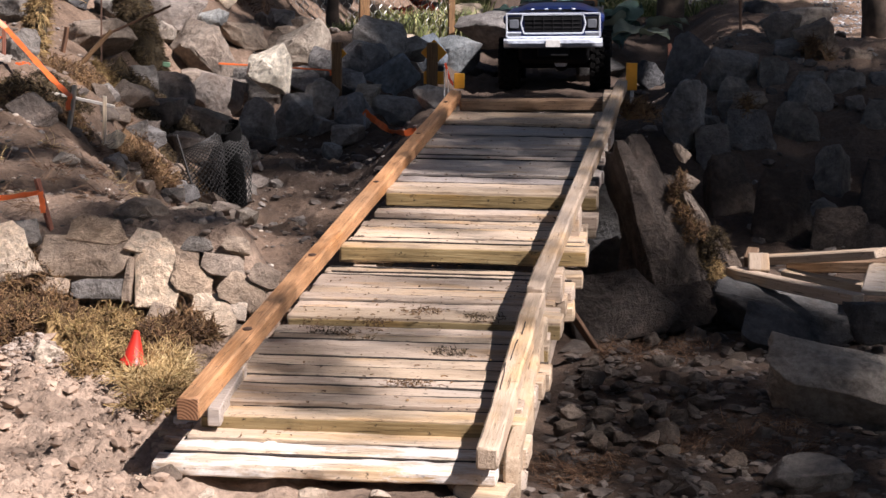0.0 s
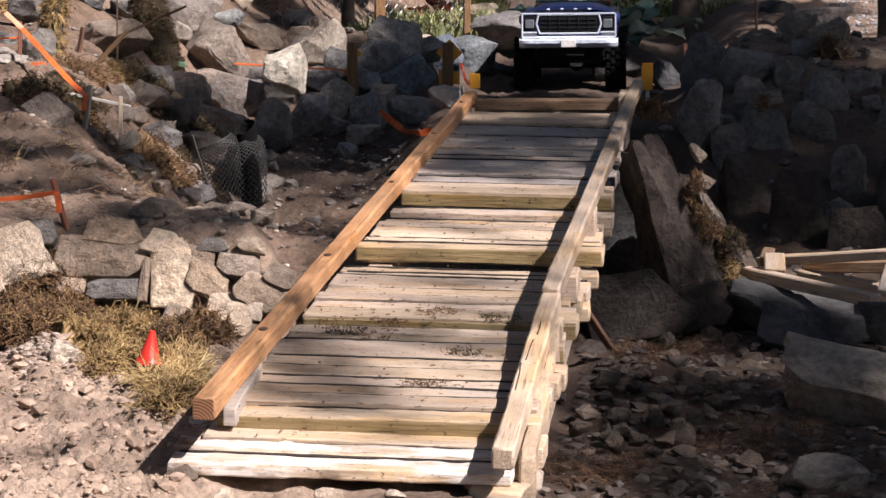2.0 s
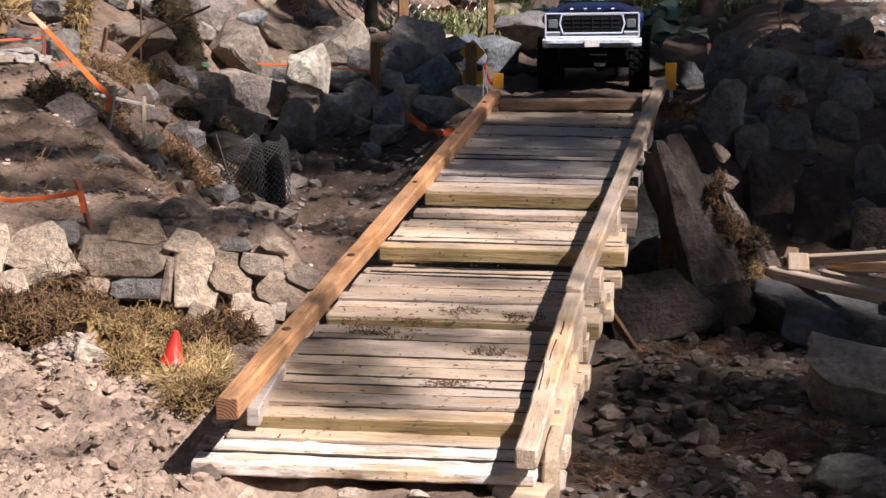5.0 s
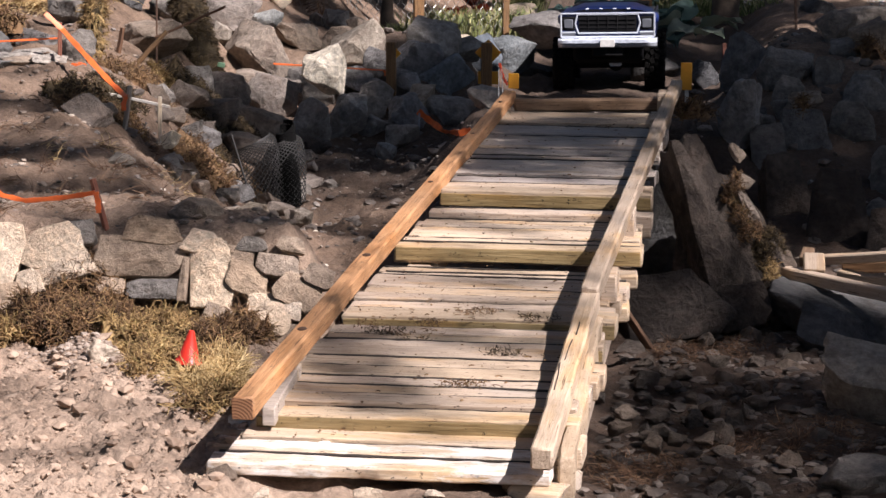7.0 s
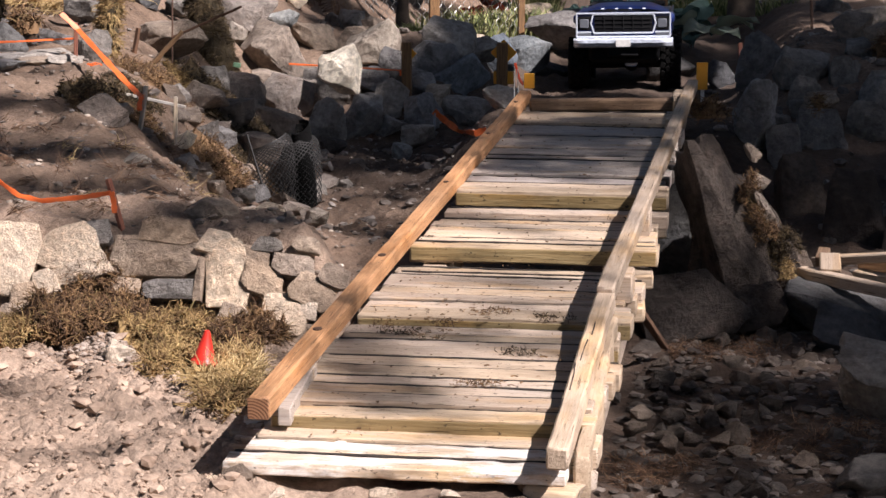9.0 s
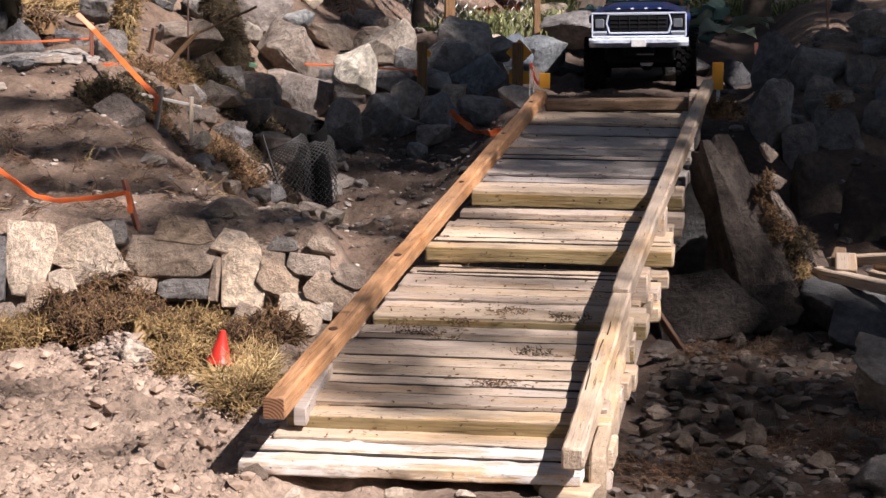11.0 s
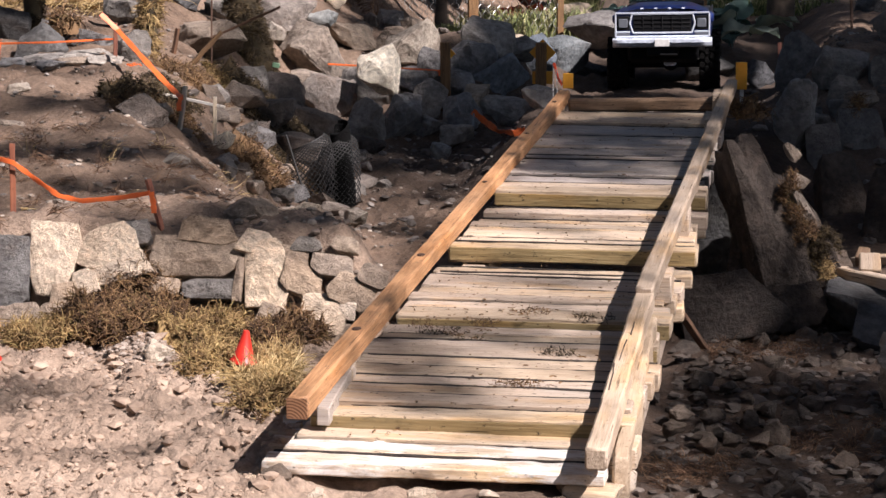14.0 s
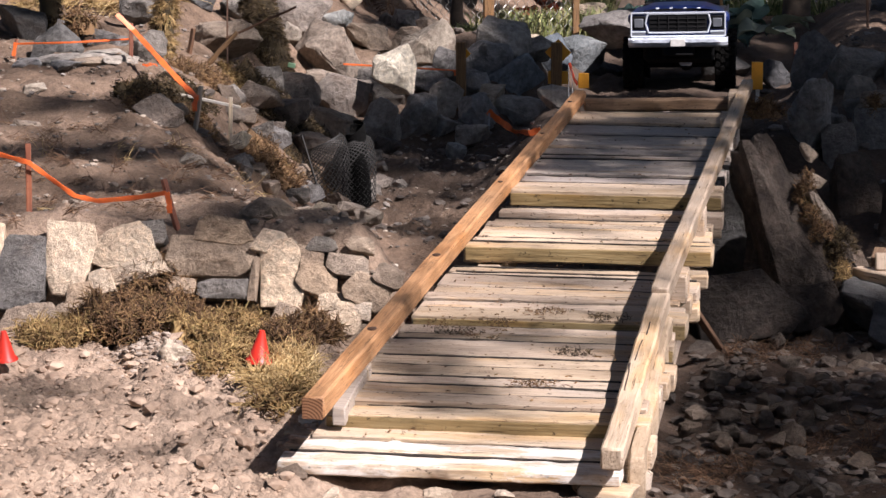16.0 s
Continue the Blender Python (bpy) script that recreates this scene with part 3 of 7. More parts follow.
# rails
left_rail = beam((-0.416, 1.844, 0.331), (-0.399, 3.707, 0.348), 0.0185, 0.0185, WOOD_CEDAR, "left_rail", bridge, "orange cedar rail", 0.002)
beam((-0.170, 1.829, 0.302), (-0.165, 2.275, 0.337), 0.0185, 0.0185, WOOD_NEW, "right_rail", bridge, "pale timber rail, split by cracks", 0.002)
beam((-0.166, 2.265, 0.342), (-0.142, 3.786, 0.361), 0.0175, 0.018, WOOD_NEW, "right_rail", bridge, "pale timber rail", 0.002)
# blocks that carry the rails
beam((-0.412, 1.927, 0.302), (-0.417, 2.071, 0.307), 0.011, 0.016, WOOD_GREY, "rail_block", bridge, "", 0.001, 0.0006, cuts=4)
beam((-0.415, 3.688, 0.317), (-0.411, 3.751, 0.321), 0.018, 0.034, WOOD_PALE, "rail_block", bridge, cuts=2)
for yy, z0, z1 in ((2.44, 0.304, 0.334), (2.75, 0.315, 0.345), (2.92, 0.320, 0.350), (3.12, 0.334, 0.355), (3.42, 0.334, 0.362), (3.66, 0.334, 0.368)):
    part("rail_block", box(0.017, 0.05, z1 - z0, 0.0015), WOOD_OLD, bridge, m=pose(-0.157, yy, (z0 + z1) / 2 - 0.002))
for yy in (2.47, 2.62, 2.75, 2.90, 3.0):
    part("plank_end", box(0.05, 0.045, 0.016, 0.002, cuts=2, rough=0.002, seed=int(yy * 50)), WOOD_OLIVE, bridge, m=pose(-0.163, yy, 0.283 + (yy - 2.4) * 0.02, 0, 0, 3))
# splintered side board by the near end
beam((-0.154, 1.874, 0.273), (-0.159, 2.271, 0.304), 0.014, 0.038, WOOD_NEW, "side_board", bridge, "pale side board with a ragged edge", 0.002, 0.003)
beam((-0.176, 1.842, 0.266), (-0.165, 1.915, 0.262), 0.040, 0.014, WOOD_PALE, "foot_block", bridge, "pale splintered foot block", 0.002, 0.006, cuts=9)
part("foot_block", box(0.026, 0.02, 0.018, 0.004, cuts=3, rough=0.003), WOOD_BEAM, bridge, "brown block in shade", pose(-0.193, 1.864, 0.273))
for k, (sy, sl) in enumerate(((1.918, 0.016), (1.931, 0.009), (1.945, 0.019), (1.962, 0.012), (1.978, 0.007), (1.992, 0.015), (2.01, 0.010))):
    part("splinter", box(sl * 2, 0.006 + 0.002 * (k % 3), 0.005 + 0.003 * (k % 2), 0.001, cuts=4, rough=0.0016, seed=k), WOOD_CHALK if k % 2 else WOOD_OLIVE, bridge, "", pose(-0.449 + 0.002 * (k % 4), sy, 0.277 + 0.002 * (k % 3), 3, 4 - k, 6 - 3 * k))
RINGS = material("cedar_end_grain", ring_build)
part("end_grain", box(0.0178, 0.0016, 0.0178, 0.0006, cuts=3, rough=0.0004), RINGS, bridge, "darker sawn end with growth rings", pose(-0.416, 1.8434, 0.3310, -0.5, 0, -0.5))
kx = (-0.416, 1.844, 0.331)
ke = (-0.399, 3.707, 0.348)
for f in (0.13, 0.31, 0.55, 0.76, 0.93):
    knot(*[kx[i] + (ke[i] - kx[i]) * f + (0.0, 0.0, 0.0096)[i] for i in range(3)], 0.0045 if f < 0.4 else 0.0035, bridge)
knot(-0.177, 1.878, 0.306, 0.003, bridge)
knot(-0.152, 3.691, 0.353, 0.005, bridge)
# twig litter caught on the boards
for px, py, n in ((-0.30, 2.338, 26), (-0.36, 2.285, 14), (-0.22, 3.455, 22), (-0.25, 2.048, 20), (-0.20, 2.141, 12), (-0.33, 2.232, 18), (-0.36, 1.940, 16)):
    rr = random.Random(n)
    lb = bmesh.new()
    for _ in range(n):
        cx, cy = rr.gauss(0, 0.018), rr.gauss(0, 0.012)
        a, l = rr.uniform(0, math.pi), rr.uniform(0.002, 0.008)
        tube([(cx, cy, 0.001), (cx + math.cos(a) * l * 0.5, cy + math.sin(a) * l * 0.5, 0.0013), (cx + math.cos(a + 0.5) * l, cy + math.sin(a + 0.5) * l, 0.001)], rr.uniform(0.0003, 0.0007), 4, lb)
    tagged(part("twig_litter", lb, MOSS_DARK, None, m=pose(px, py, (0.288 if py < 2.0 else 0.306) + 0.001 + (0.03 if py > 3.3 else 0.0))), "dry needles and bark crumbs lying on the boards", "litter", "litter on the boards", "stuff")
rr = random.Random(77)
lb = bmesh.new()
for _ in range(260):
    ly = rr.choice((rr.uniform(1.95, 2.58), rr.uniform(2.63, 2.85), rr.uniform(2.9, 3.6), rr.uniform(2.28, 2.58)))
    lz = (0.3055 if ly < 2.6 else 0.3165 if ly < 2.86 else 0.3360) + 0.0006
    lx, a, l = rr.uniform(-0.41, -0.19), rr.uniform(0, math.pi), rr.uniform(0.0008, 0.0042) * rr.uniform(0.5, 1.3)
    e = Vector((math.cos(a) * l, math.sin(a) * l, 0))
    tube([Vector((lx, ly, lz)), Vector((lx, ly, lz + 0.0004)) + e * 0.5, Vector((lx, ly, lz)) + e], rr.uniform(0.0003, 0.0009), 4, lb)
tagged(part("twig_litter", lb, MOSS_DARK, None), "bark crumbs and needles strewn thinly over the boards", "litter", "litter on the boards", "stuff")
CRACK = plain("deep_crack", (0.045, 0.032, 0.024), 0.95)
for cx, cy, cl, ct in ((-0.1735, 2.010, 0.075, 1.2), (-0.1705, 2.085, 0.060, -1.5), (-0.1670, 2.150, 0.040, 0.6), (-0.1765, 1.935, 0.035, -0.8)):
    f = (cy - 1.829) / (2.275 - 1.829)
    b = box(0.0011, cl, 0.0008, 0.0002, cuts=7, rough=0.0006, seed=int(cy * 100))
    part("crack", b, CRACK, bridge, "dark drying crack along the rail", pose(cx, cy, 0.302 + 0.035 * f + 0.0093, 4.5, 0, ct))
part("paper_scrap", rock_mesh(0.016, 0.011, 0.005, 3, WHITE), None, None, m=pose(-0.361, 1.919, 0.281))
tagged(bpy.data.objects["paper_scrap"], "small white scrap lying on the lowest board", "scrap")

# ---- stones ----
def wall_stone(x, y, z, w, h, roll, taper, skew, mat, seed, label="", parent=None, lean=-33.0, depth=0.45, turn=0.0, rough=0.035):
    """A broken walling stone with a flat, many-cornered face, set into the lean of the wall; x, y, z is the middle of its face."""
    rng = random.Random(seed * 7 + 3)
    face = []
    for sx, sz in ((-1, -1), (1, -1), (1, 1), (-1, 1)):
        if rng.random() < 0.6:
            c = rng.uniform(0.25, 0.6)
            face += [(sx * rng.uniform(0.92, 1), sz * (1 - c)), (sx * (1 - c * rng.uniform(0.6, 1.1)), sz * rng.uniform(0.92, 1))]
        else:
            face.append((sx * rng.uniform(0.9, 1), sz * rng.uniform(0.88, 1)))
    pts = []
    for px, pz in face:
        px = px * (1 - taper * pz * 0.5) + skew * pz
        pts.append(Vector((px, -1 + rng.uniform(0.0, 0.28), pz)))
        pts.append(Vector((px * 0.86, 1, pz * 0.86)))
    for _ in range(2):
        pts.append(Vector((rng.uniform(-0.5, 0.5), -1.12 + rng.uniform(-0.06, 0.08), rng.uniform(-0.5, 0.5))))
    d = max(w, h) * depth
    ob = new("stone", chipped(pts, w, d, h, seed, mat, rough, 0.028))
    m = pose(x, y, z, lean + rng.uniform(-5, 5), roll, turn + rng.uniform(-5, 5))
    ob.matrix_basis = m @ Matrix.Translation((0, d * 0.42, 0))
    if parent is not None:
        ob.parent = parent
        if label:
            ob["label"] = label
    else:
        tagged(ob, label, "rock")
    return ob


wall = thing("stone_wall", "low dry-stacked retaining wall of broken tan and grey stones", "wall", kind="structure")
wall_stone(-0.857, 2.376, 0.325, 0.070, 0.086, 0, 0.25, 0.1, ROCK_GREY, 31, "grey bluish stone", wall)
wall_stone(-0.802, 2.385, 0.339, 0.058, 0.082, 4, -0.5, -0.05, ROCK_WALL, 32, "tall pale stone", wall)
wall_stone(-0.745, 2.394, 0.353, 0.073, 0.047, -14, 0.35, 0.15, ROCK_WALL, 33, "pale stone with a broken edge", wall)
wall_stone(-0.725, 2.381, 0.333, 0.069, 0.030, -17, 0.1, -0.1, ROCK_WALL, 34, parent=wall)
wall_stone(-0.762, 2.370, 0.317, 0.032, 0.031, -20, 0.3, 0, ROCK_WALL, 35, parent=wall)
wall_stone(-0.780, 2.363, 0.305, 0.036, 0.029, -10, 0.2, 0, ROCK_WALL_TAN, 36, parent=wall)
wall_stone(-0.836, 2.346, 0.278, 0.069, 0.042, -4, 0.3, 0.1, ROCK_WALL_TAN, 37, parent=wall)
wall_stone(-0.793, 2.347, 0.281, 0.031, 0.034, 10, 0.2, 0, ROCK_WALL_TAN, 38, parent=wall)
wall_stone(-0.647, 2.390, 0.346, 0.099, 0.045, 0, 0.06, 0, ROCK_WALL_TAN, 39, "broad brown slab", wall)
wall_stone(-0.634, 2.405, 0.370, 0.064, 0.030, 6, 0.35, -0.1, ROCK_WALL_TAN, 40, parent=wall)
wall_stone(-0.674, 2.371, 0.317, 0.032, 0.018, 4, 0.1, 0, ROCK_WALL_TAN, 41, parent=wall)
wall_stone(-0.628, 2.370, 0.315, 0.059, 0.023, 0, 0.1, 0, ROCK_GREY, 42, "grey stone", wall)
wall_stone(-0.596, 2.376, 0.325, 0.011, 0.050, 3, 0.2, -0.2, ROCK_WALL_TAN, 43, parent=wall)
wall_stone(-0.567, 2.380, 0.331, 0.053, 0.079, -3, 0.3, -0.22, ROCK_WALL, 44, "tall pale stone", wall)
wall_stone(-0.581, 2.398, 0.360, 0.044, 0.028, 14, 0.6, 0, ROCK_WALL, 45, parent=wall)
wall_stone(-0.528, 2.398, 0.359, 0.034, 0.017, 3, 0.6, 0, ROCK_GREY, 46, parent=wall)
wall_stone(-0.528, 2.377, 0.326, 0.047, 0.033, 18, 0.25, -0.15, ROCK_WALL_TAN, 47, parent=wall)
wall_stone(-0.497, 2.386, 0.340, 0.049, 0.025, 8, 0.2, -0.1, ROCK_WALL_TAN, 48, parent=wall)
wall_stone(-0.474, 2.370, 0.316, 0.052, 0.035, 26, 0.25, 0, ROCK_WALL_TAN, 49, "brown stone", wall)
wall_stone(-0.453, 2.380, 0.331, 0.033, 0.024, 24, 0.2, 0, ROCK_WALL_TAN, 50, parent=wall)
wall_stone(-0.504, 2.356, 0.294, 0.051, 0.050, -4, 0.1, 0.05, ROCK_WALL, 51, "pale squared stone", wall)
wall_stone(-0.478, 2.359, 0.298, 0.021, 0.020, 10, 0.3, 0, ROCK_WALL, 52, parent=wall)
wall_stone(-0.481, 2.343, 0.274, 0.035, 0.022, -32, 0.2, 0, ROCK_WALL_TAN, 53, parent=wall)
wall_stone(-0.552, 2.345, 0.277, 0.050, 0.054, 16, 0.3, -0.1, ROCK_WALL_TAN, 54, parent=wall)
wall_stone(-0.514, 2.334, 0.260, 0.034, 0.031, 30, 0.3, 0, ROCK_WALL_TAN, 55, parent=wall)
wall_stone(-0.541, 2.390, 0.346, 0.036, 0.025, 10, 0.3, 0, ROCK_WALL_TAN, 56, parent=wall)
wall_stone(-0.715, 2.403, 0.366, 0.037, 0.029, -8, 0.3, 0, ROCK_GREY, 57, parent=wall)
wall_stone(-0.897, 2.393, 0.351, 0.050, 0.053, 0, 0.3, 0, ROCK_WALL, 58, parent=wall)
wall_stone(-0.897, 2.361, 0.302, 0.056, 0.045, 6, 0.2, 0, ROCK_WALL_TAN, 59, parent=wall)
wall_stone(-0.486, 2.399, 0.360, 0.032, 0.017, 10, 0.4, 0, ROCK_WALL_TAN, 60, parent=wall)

G1 = "rocks along the back bank"
boulder(-0.980, 4.452, 0.269, 0.138, 0.106, "large tan angular boulder on the bank", ROCK_TAN, 41, group=G1, sub=4)
boulder(-1.060, 4.613, 0.353, 0.121, 0.069, "large tan boulder with a split top", ROCK_TAN, 42, group=G1)
boulder(-1.003, 4.703, 0.347, 0.059, 0.036, "pale grey stone between tan boulders", ROCK_BLUE, 43, group=G1)
boulder(-0.933, 4.660, 0.310, 0.094, 0.047, "brown wedge-shaped rock on the bank", ROCK_TAN, 44, roll=12, group=G1)
boulder(-0.802, 4.328, 0.287, 0.076, 0.060, "bright cream wedge-shaped rock in the sun", ROCK_CREAM, 46, cuts=7, roll=-14, group=G1, d=0.5, sink=0.5)
boulder(-0.782, 4.592, 0.278, 0.102, 0.082, "pale tan rounded rock on the bank", ROCK_PALE, 46, roll=-20, group=G1)
boulder(-0.741, 4.533, 0.261, 0.061, 0.068, "grey rock behind a sign post", ROCK_GREY, 47, group=G1)
boulder(-0.852, 4.682, 0.304, 0.070, 0.047, "brown rock between paler rocks", ROCK_TAN, 48, group=G1)
boulder(-1.051, 3.980, 0.366, 0.114, 0.060, "flat tan boulder in front of the bank", ROCK_TAN, 49, group=G1)
boulder(-1.140, 4.456, 0.381, 0.071, 0.048, "grey boulder at the top of the bank", ROCK_GREY, 50, group=G1)
boulder(-1.193, 4.323, 0.412, 0.074, 0.032, "dark grey rock at the top of the bank", ROCK_DARK, 51, group=G1)
boulder(-1.211, 4.033, 0.415, 0.069, 0.049, "grey rounded boulder on the bank", ROCK_GREY, 52, group=G1)
boulder(-1.230, 3.637, 0.402, 0.075, 0.052, "dark grey boulder on the bank", ROCK_DARK, 53, group=G1)
boulder(-1.261, 3.790, 0.409, 0.056, 0.037, "pale grey rock on the bank", ROCK_GREY, 153, group=G1)
boulder(-1.359, 3.834, 0.410, 0.075, 0.057, "dark grey boulder on the bank", ROCK_DARK, 154, group=G1)
boulder(-1.174, 3.711, 0.406, 0.073, 0.036, "grey boulder beside an orange tape", ROCK_GREY, 155, group=G1)
boulder(-1.152, 3.552, 0.399, 0.061, 0.016, "low pale crumbled rock", ROCK_TAN, 54, rough=0.1, group=G1)
boulder(-1.075, 3.629, 0.402, 0.053, 0.044, "grey rock behind a brown stake", ROCK_GREY, 156, group=G1)
boulder(-0.913, 4.335, 0.214, 0.097, 0.082, "dark tan rock in the shade", ROCK_TAN, 55, roll=-8, group=G1)
boulder(-0.973, 4.202, 0.252, 0.080, 0.061, "dark brown rock below a mossy trunk", ROCK_TAN, 56, group=G1)
boulder(-0.911, 4.129, 0.213, 0.091, 0.048, "grey slab on the slope", ROCK_TAN, 57, roll=20, group=G1)
boulder(-0.839, 4.409, 0.225, 0.056, 0.043, "rounded grey stone in the shade", ROCK_GREY, 58, cuts=4, group=G1)
boulder(-0.763, 4.257, 0.193, 0.072, 0.076, "dark grey rock at the trench side", ROCK_ASH, 59, group=G1)
boulder(-0.817, 4.186, 0.186, 0.071, 0.085, "dark rock at the trench side", ROCK_ASH, 60, group=G1)
boulder(-0.890, 4.467, 0.242, 0.065, 0.050, "dark rock on the bank", ROCK_GREY, 61, group=G1)
boulder(-0.790, 4.456, 0.239, 0.097, 0.056, "dark brown rock in the shade", ROCK_ASH, 62, group=G1)
boulder(-0.730, 4.382, 0.219, 0.070, 0.063, "dark grey rock in the shade", ROCK_ASH, 63, group=G1)
boulder(-0.717, 4.281, 0.197, 0.062, 0.035, "grey stone at the foot of the bank", ROCK_ASH, 64, group=G1)
boulder(-0.665, 4.649, 0.295, 0.098, 0.074, "dark grey block under a fence post", ROCK_ASH, 65, roll=14, group=G1)
boulder(-0.606, 4.974, 0.233, 0.088, 0.074, "bluish pale grey boulder behind a diamond sign", ROCK_SLATE, 66, group=G1)
boulder(-0.590, 5.419, 0.181, 0.109, 0.078, "bluish pale grey boulder beside the truck", ROCK_SLATE, 67, group=G1)
boulder(-0.616, 4.537, 0.236, 0.113, 0.070, "grey boulder with pale streaks", ROCK_BLUE, 68, roll=-14, group=G1)
boulder(-0.658, 4.319, 0.205, 0.069, 0.060, "grey boulder in the shade", ROCK_ASH, 69, group=G1)
boulder(-0.595, 4.401, 0.201, 0.110, 0.049, "flat grey rock in the shade", ROCK_ASH, 70, group=G1)
boulder(-0.473, 3.982, 0.281, 0.057, 0.044, "dark grey rock near the bridge end", ROCK_ASH, 71, group=G1)
boulder(-0.674, 4.556, 0.268, 0.088, 0.066, "dark rock in the shade", ROCK_ASH, 72, group=G1)
boulder(-0.684, 4.463, 0.240, 0.064, 0.054, "dark rock beside a sign post", ROCK_ASH, 73, group=G1)
boulder(-0.616, 4.812, 0.275, 0.081, 0.046, "dark rock in the shade", ROCK_ASH, 74, group=G1)
boulder(-0.661, 4.089, 0.184, 0.036, 0.026, "small pale grey stone on the trench floor", ROCK_BLUE, 75, cuts=5, group=G1)
boulder(-0.648, 4.185, 0.185, 0.055, 0.042, "grey stone on the trench floor", ROCK_ASH, 76, group=G1)
boulder(-0.542, 5.868, 0.190, 0.167, 0.084, "large grey boulder behind the truck", ROCK_GREY, 77, group=G1, sub=4)
boulder(-0.653, 6.267, 0.208, 0.089, 0.048, "pale rock behind the fence", ROCK_PALE, 78, group=G1)
boulder(-0.426, 6.082, 0.153, 0.187, 0.087, "dark boulder behind the truck", ROCK_DARK, 79, group=G1)
boulder(-0.559, 5.544, 0.124, 0.119, 0.066, "dark rock beside the truck", ROCK_DARK, 80, group=G1)
boulder(-0.257, 5.487, 0.143, 0.104, 0.078, "dark rock beside the truck", ROCK_DARK, 81, group=G1)

G2 = "rocks of the shaded bank"
boulder(-0.044, 4.336, 0.293, 0.076, 0.094, "tall rounded grey boulder in the shade", ROCK_GREY, 91, cuts=5, group=G2)
boulder(0.029, 4.085, 0.325, 0.088, 0.060, "dark boulder in the shade", ROCK_GREY, 92, group=G2)
boulder(-0.047, 3.774, 0.262, 0.063, 0.104, "bluish upright slab by the bridge", ROCK_ASH, 94, cuts=6, roll=4, group=G2)
boulder(0.033, 3.934, 0.288, 0.041, 0.032, "small pale stone in the bank", ROCK_GREY, 95, group=G2)
boulder(-0.005, 3.888, 0.266, 0.039, 0.035, "small pale stone in the bank", ROCK_GREY, 96, group=G2)
boulder(0.203, 5.445, 0.275, 0.122, 0.058, "bluish grey rock at the top of the bank", ROCK_GREY, 99, group=G2)
boulder(0.175, 4.282, 0.362, 0.050, 0.044, "dark rock at the top of the bank", ROCK_GREY, 100, group=G2)
boulder(0.126, 6.383, 0.225, 0.089, 0.042, "dark rock at the top of the bank", ROCK_DARK, 101, group=G2)
boulder(0.145, 4.248, 0.359, 0.070, 0.034, "dark grey rock in the bank", ROCK_GREY, 102, group=G2)
wall_stone(0.180, 3.664, 0.248, 0.047, 0.091, -10, 0.10, -0.12, ROCK_GREY, 701, "tall grey stone in the shaded bank", None, -24, 0.6, -20, 0.06)
wall_stone(0.269, 3.881, 0.301, 0.062, 0.069, 6, 0.22, 0.08, ROCK_GREY, 702, "squared grey stone in the shaded bank", None, -24, 0.6, -8, 0.06)
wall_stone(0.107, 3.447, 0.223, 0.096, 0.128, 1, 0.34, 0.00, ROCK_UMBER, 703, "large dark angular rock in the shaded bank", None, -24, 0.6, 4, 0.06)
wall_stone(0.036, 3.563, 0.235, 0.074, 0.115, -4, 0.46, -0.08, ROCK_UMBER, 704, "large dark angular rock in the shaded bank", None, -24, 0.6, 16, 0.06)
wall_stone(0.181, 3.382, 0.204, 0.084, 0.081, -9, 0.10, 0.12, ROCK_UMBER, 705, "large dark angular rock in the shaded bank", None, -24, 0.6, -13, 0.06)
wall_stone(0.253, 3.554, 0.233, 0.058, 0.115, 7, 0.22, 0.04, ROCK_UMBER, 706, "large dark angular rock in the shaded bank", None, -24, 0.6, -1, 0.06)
wall_stone(0.065, 3.827, 0.286, 0.087, 0.076, 2, 0.34, -0.04, ROCK_GREY, 707, "dark angular rock in the shaded bank", None, -24, 0.6, 11, 0.06)
wall_stone(0.138, 3.868, 0.297, 0.081, 0.069, -3, 0.46, -0.12, ROCK_GREY, 708, "dark grey angular rock in the shaded bank", None, -24, 0.6, -18, 0.06)
wall_stone(-0.017, 3.952, 0.292, 0.035, 0.029, -8, 0.10, 0.08, ROCK_GREY, 709, "small pale stone in the shaded bank", None, -24, 0.6, -6, 0.06)
wall_stone(0.226, 4.042, 0.337, 0.070, 0.050, 8, 0.22, 0.00, ROCK_GREY, 710, "squared grey stone in the shaded bank", None, -24, 0.6, 6, 0.06)
wall_stone(0.104, 4.078, 0.350, 0.051, 0.061, 3, 0.34, -0.08, ROCK_GREY, 711, "squared grey stone in the shaded bank", None, -24, 0.6, 18, 0.06)
wall_stone(0.160, 4.035, 0.337, 0.060, 0.050, -2, 0.46, 0.12, ROCK_GREY, 712, "dark angular rock in the shaded bank", None, -24, 0.6, -11, 0.06)
wall_stone(0.004, 3.763, 0.267, 0.056, 0.084, -7, 0.10, 0.04, ROCK_GREY, 713, "dark angular rock in the shaded bank", None, -24, 0.6, 1, 0.06)
wall_stone(0.312, 3.666, 0.255, 0.073, 0.109, 9, 0.22, -0.04, ROCK_DARK, 714, "dark angular rock in the shaded bank", None, -24, 0.6, 13, 0.06)
wall_stone(0.038, 3.985, 0.326, 0.059, 0.059, 4, 0.34, -0.12, ROCK_GREY, 715, "dark angular rock in the shaded bank", None, -24, 0.6, -16, 0.06)
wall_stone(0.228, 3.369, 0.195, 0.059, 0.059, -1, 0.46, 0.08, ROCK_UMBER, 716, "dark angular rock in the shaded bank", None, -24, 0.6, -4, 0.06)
boulder(-0.138, 5.281, 0.164, 0.075, 0.062, "dark rock behind the bridge end", ROCK_DARK, 109, group=G2)
boulder(0.165, 3.963, 0.298, 0.074, 0.056, "dark rock in the bank", ROCK_GREY, 110, group=G2)
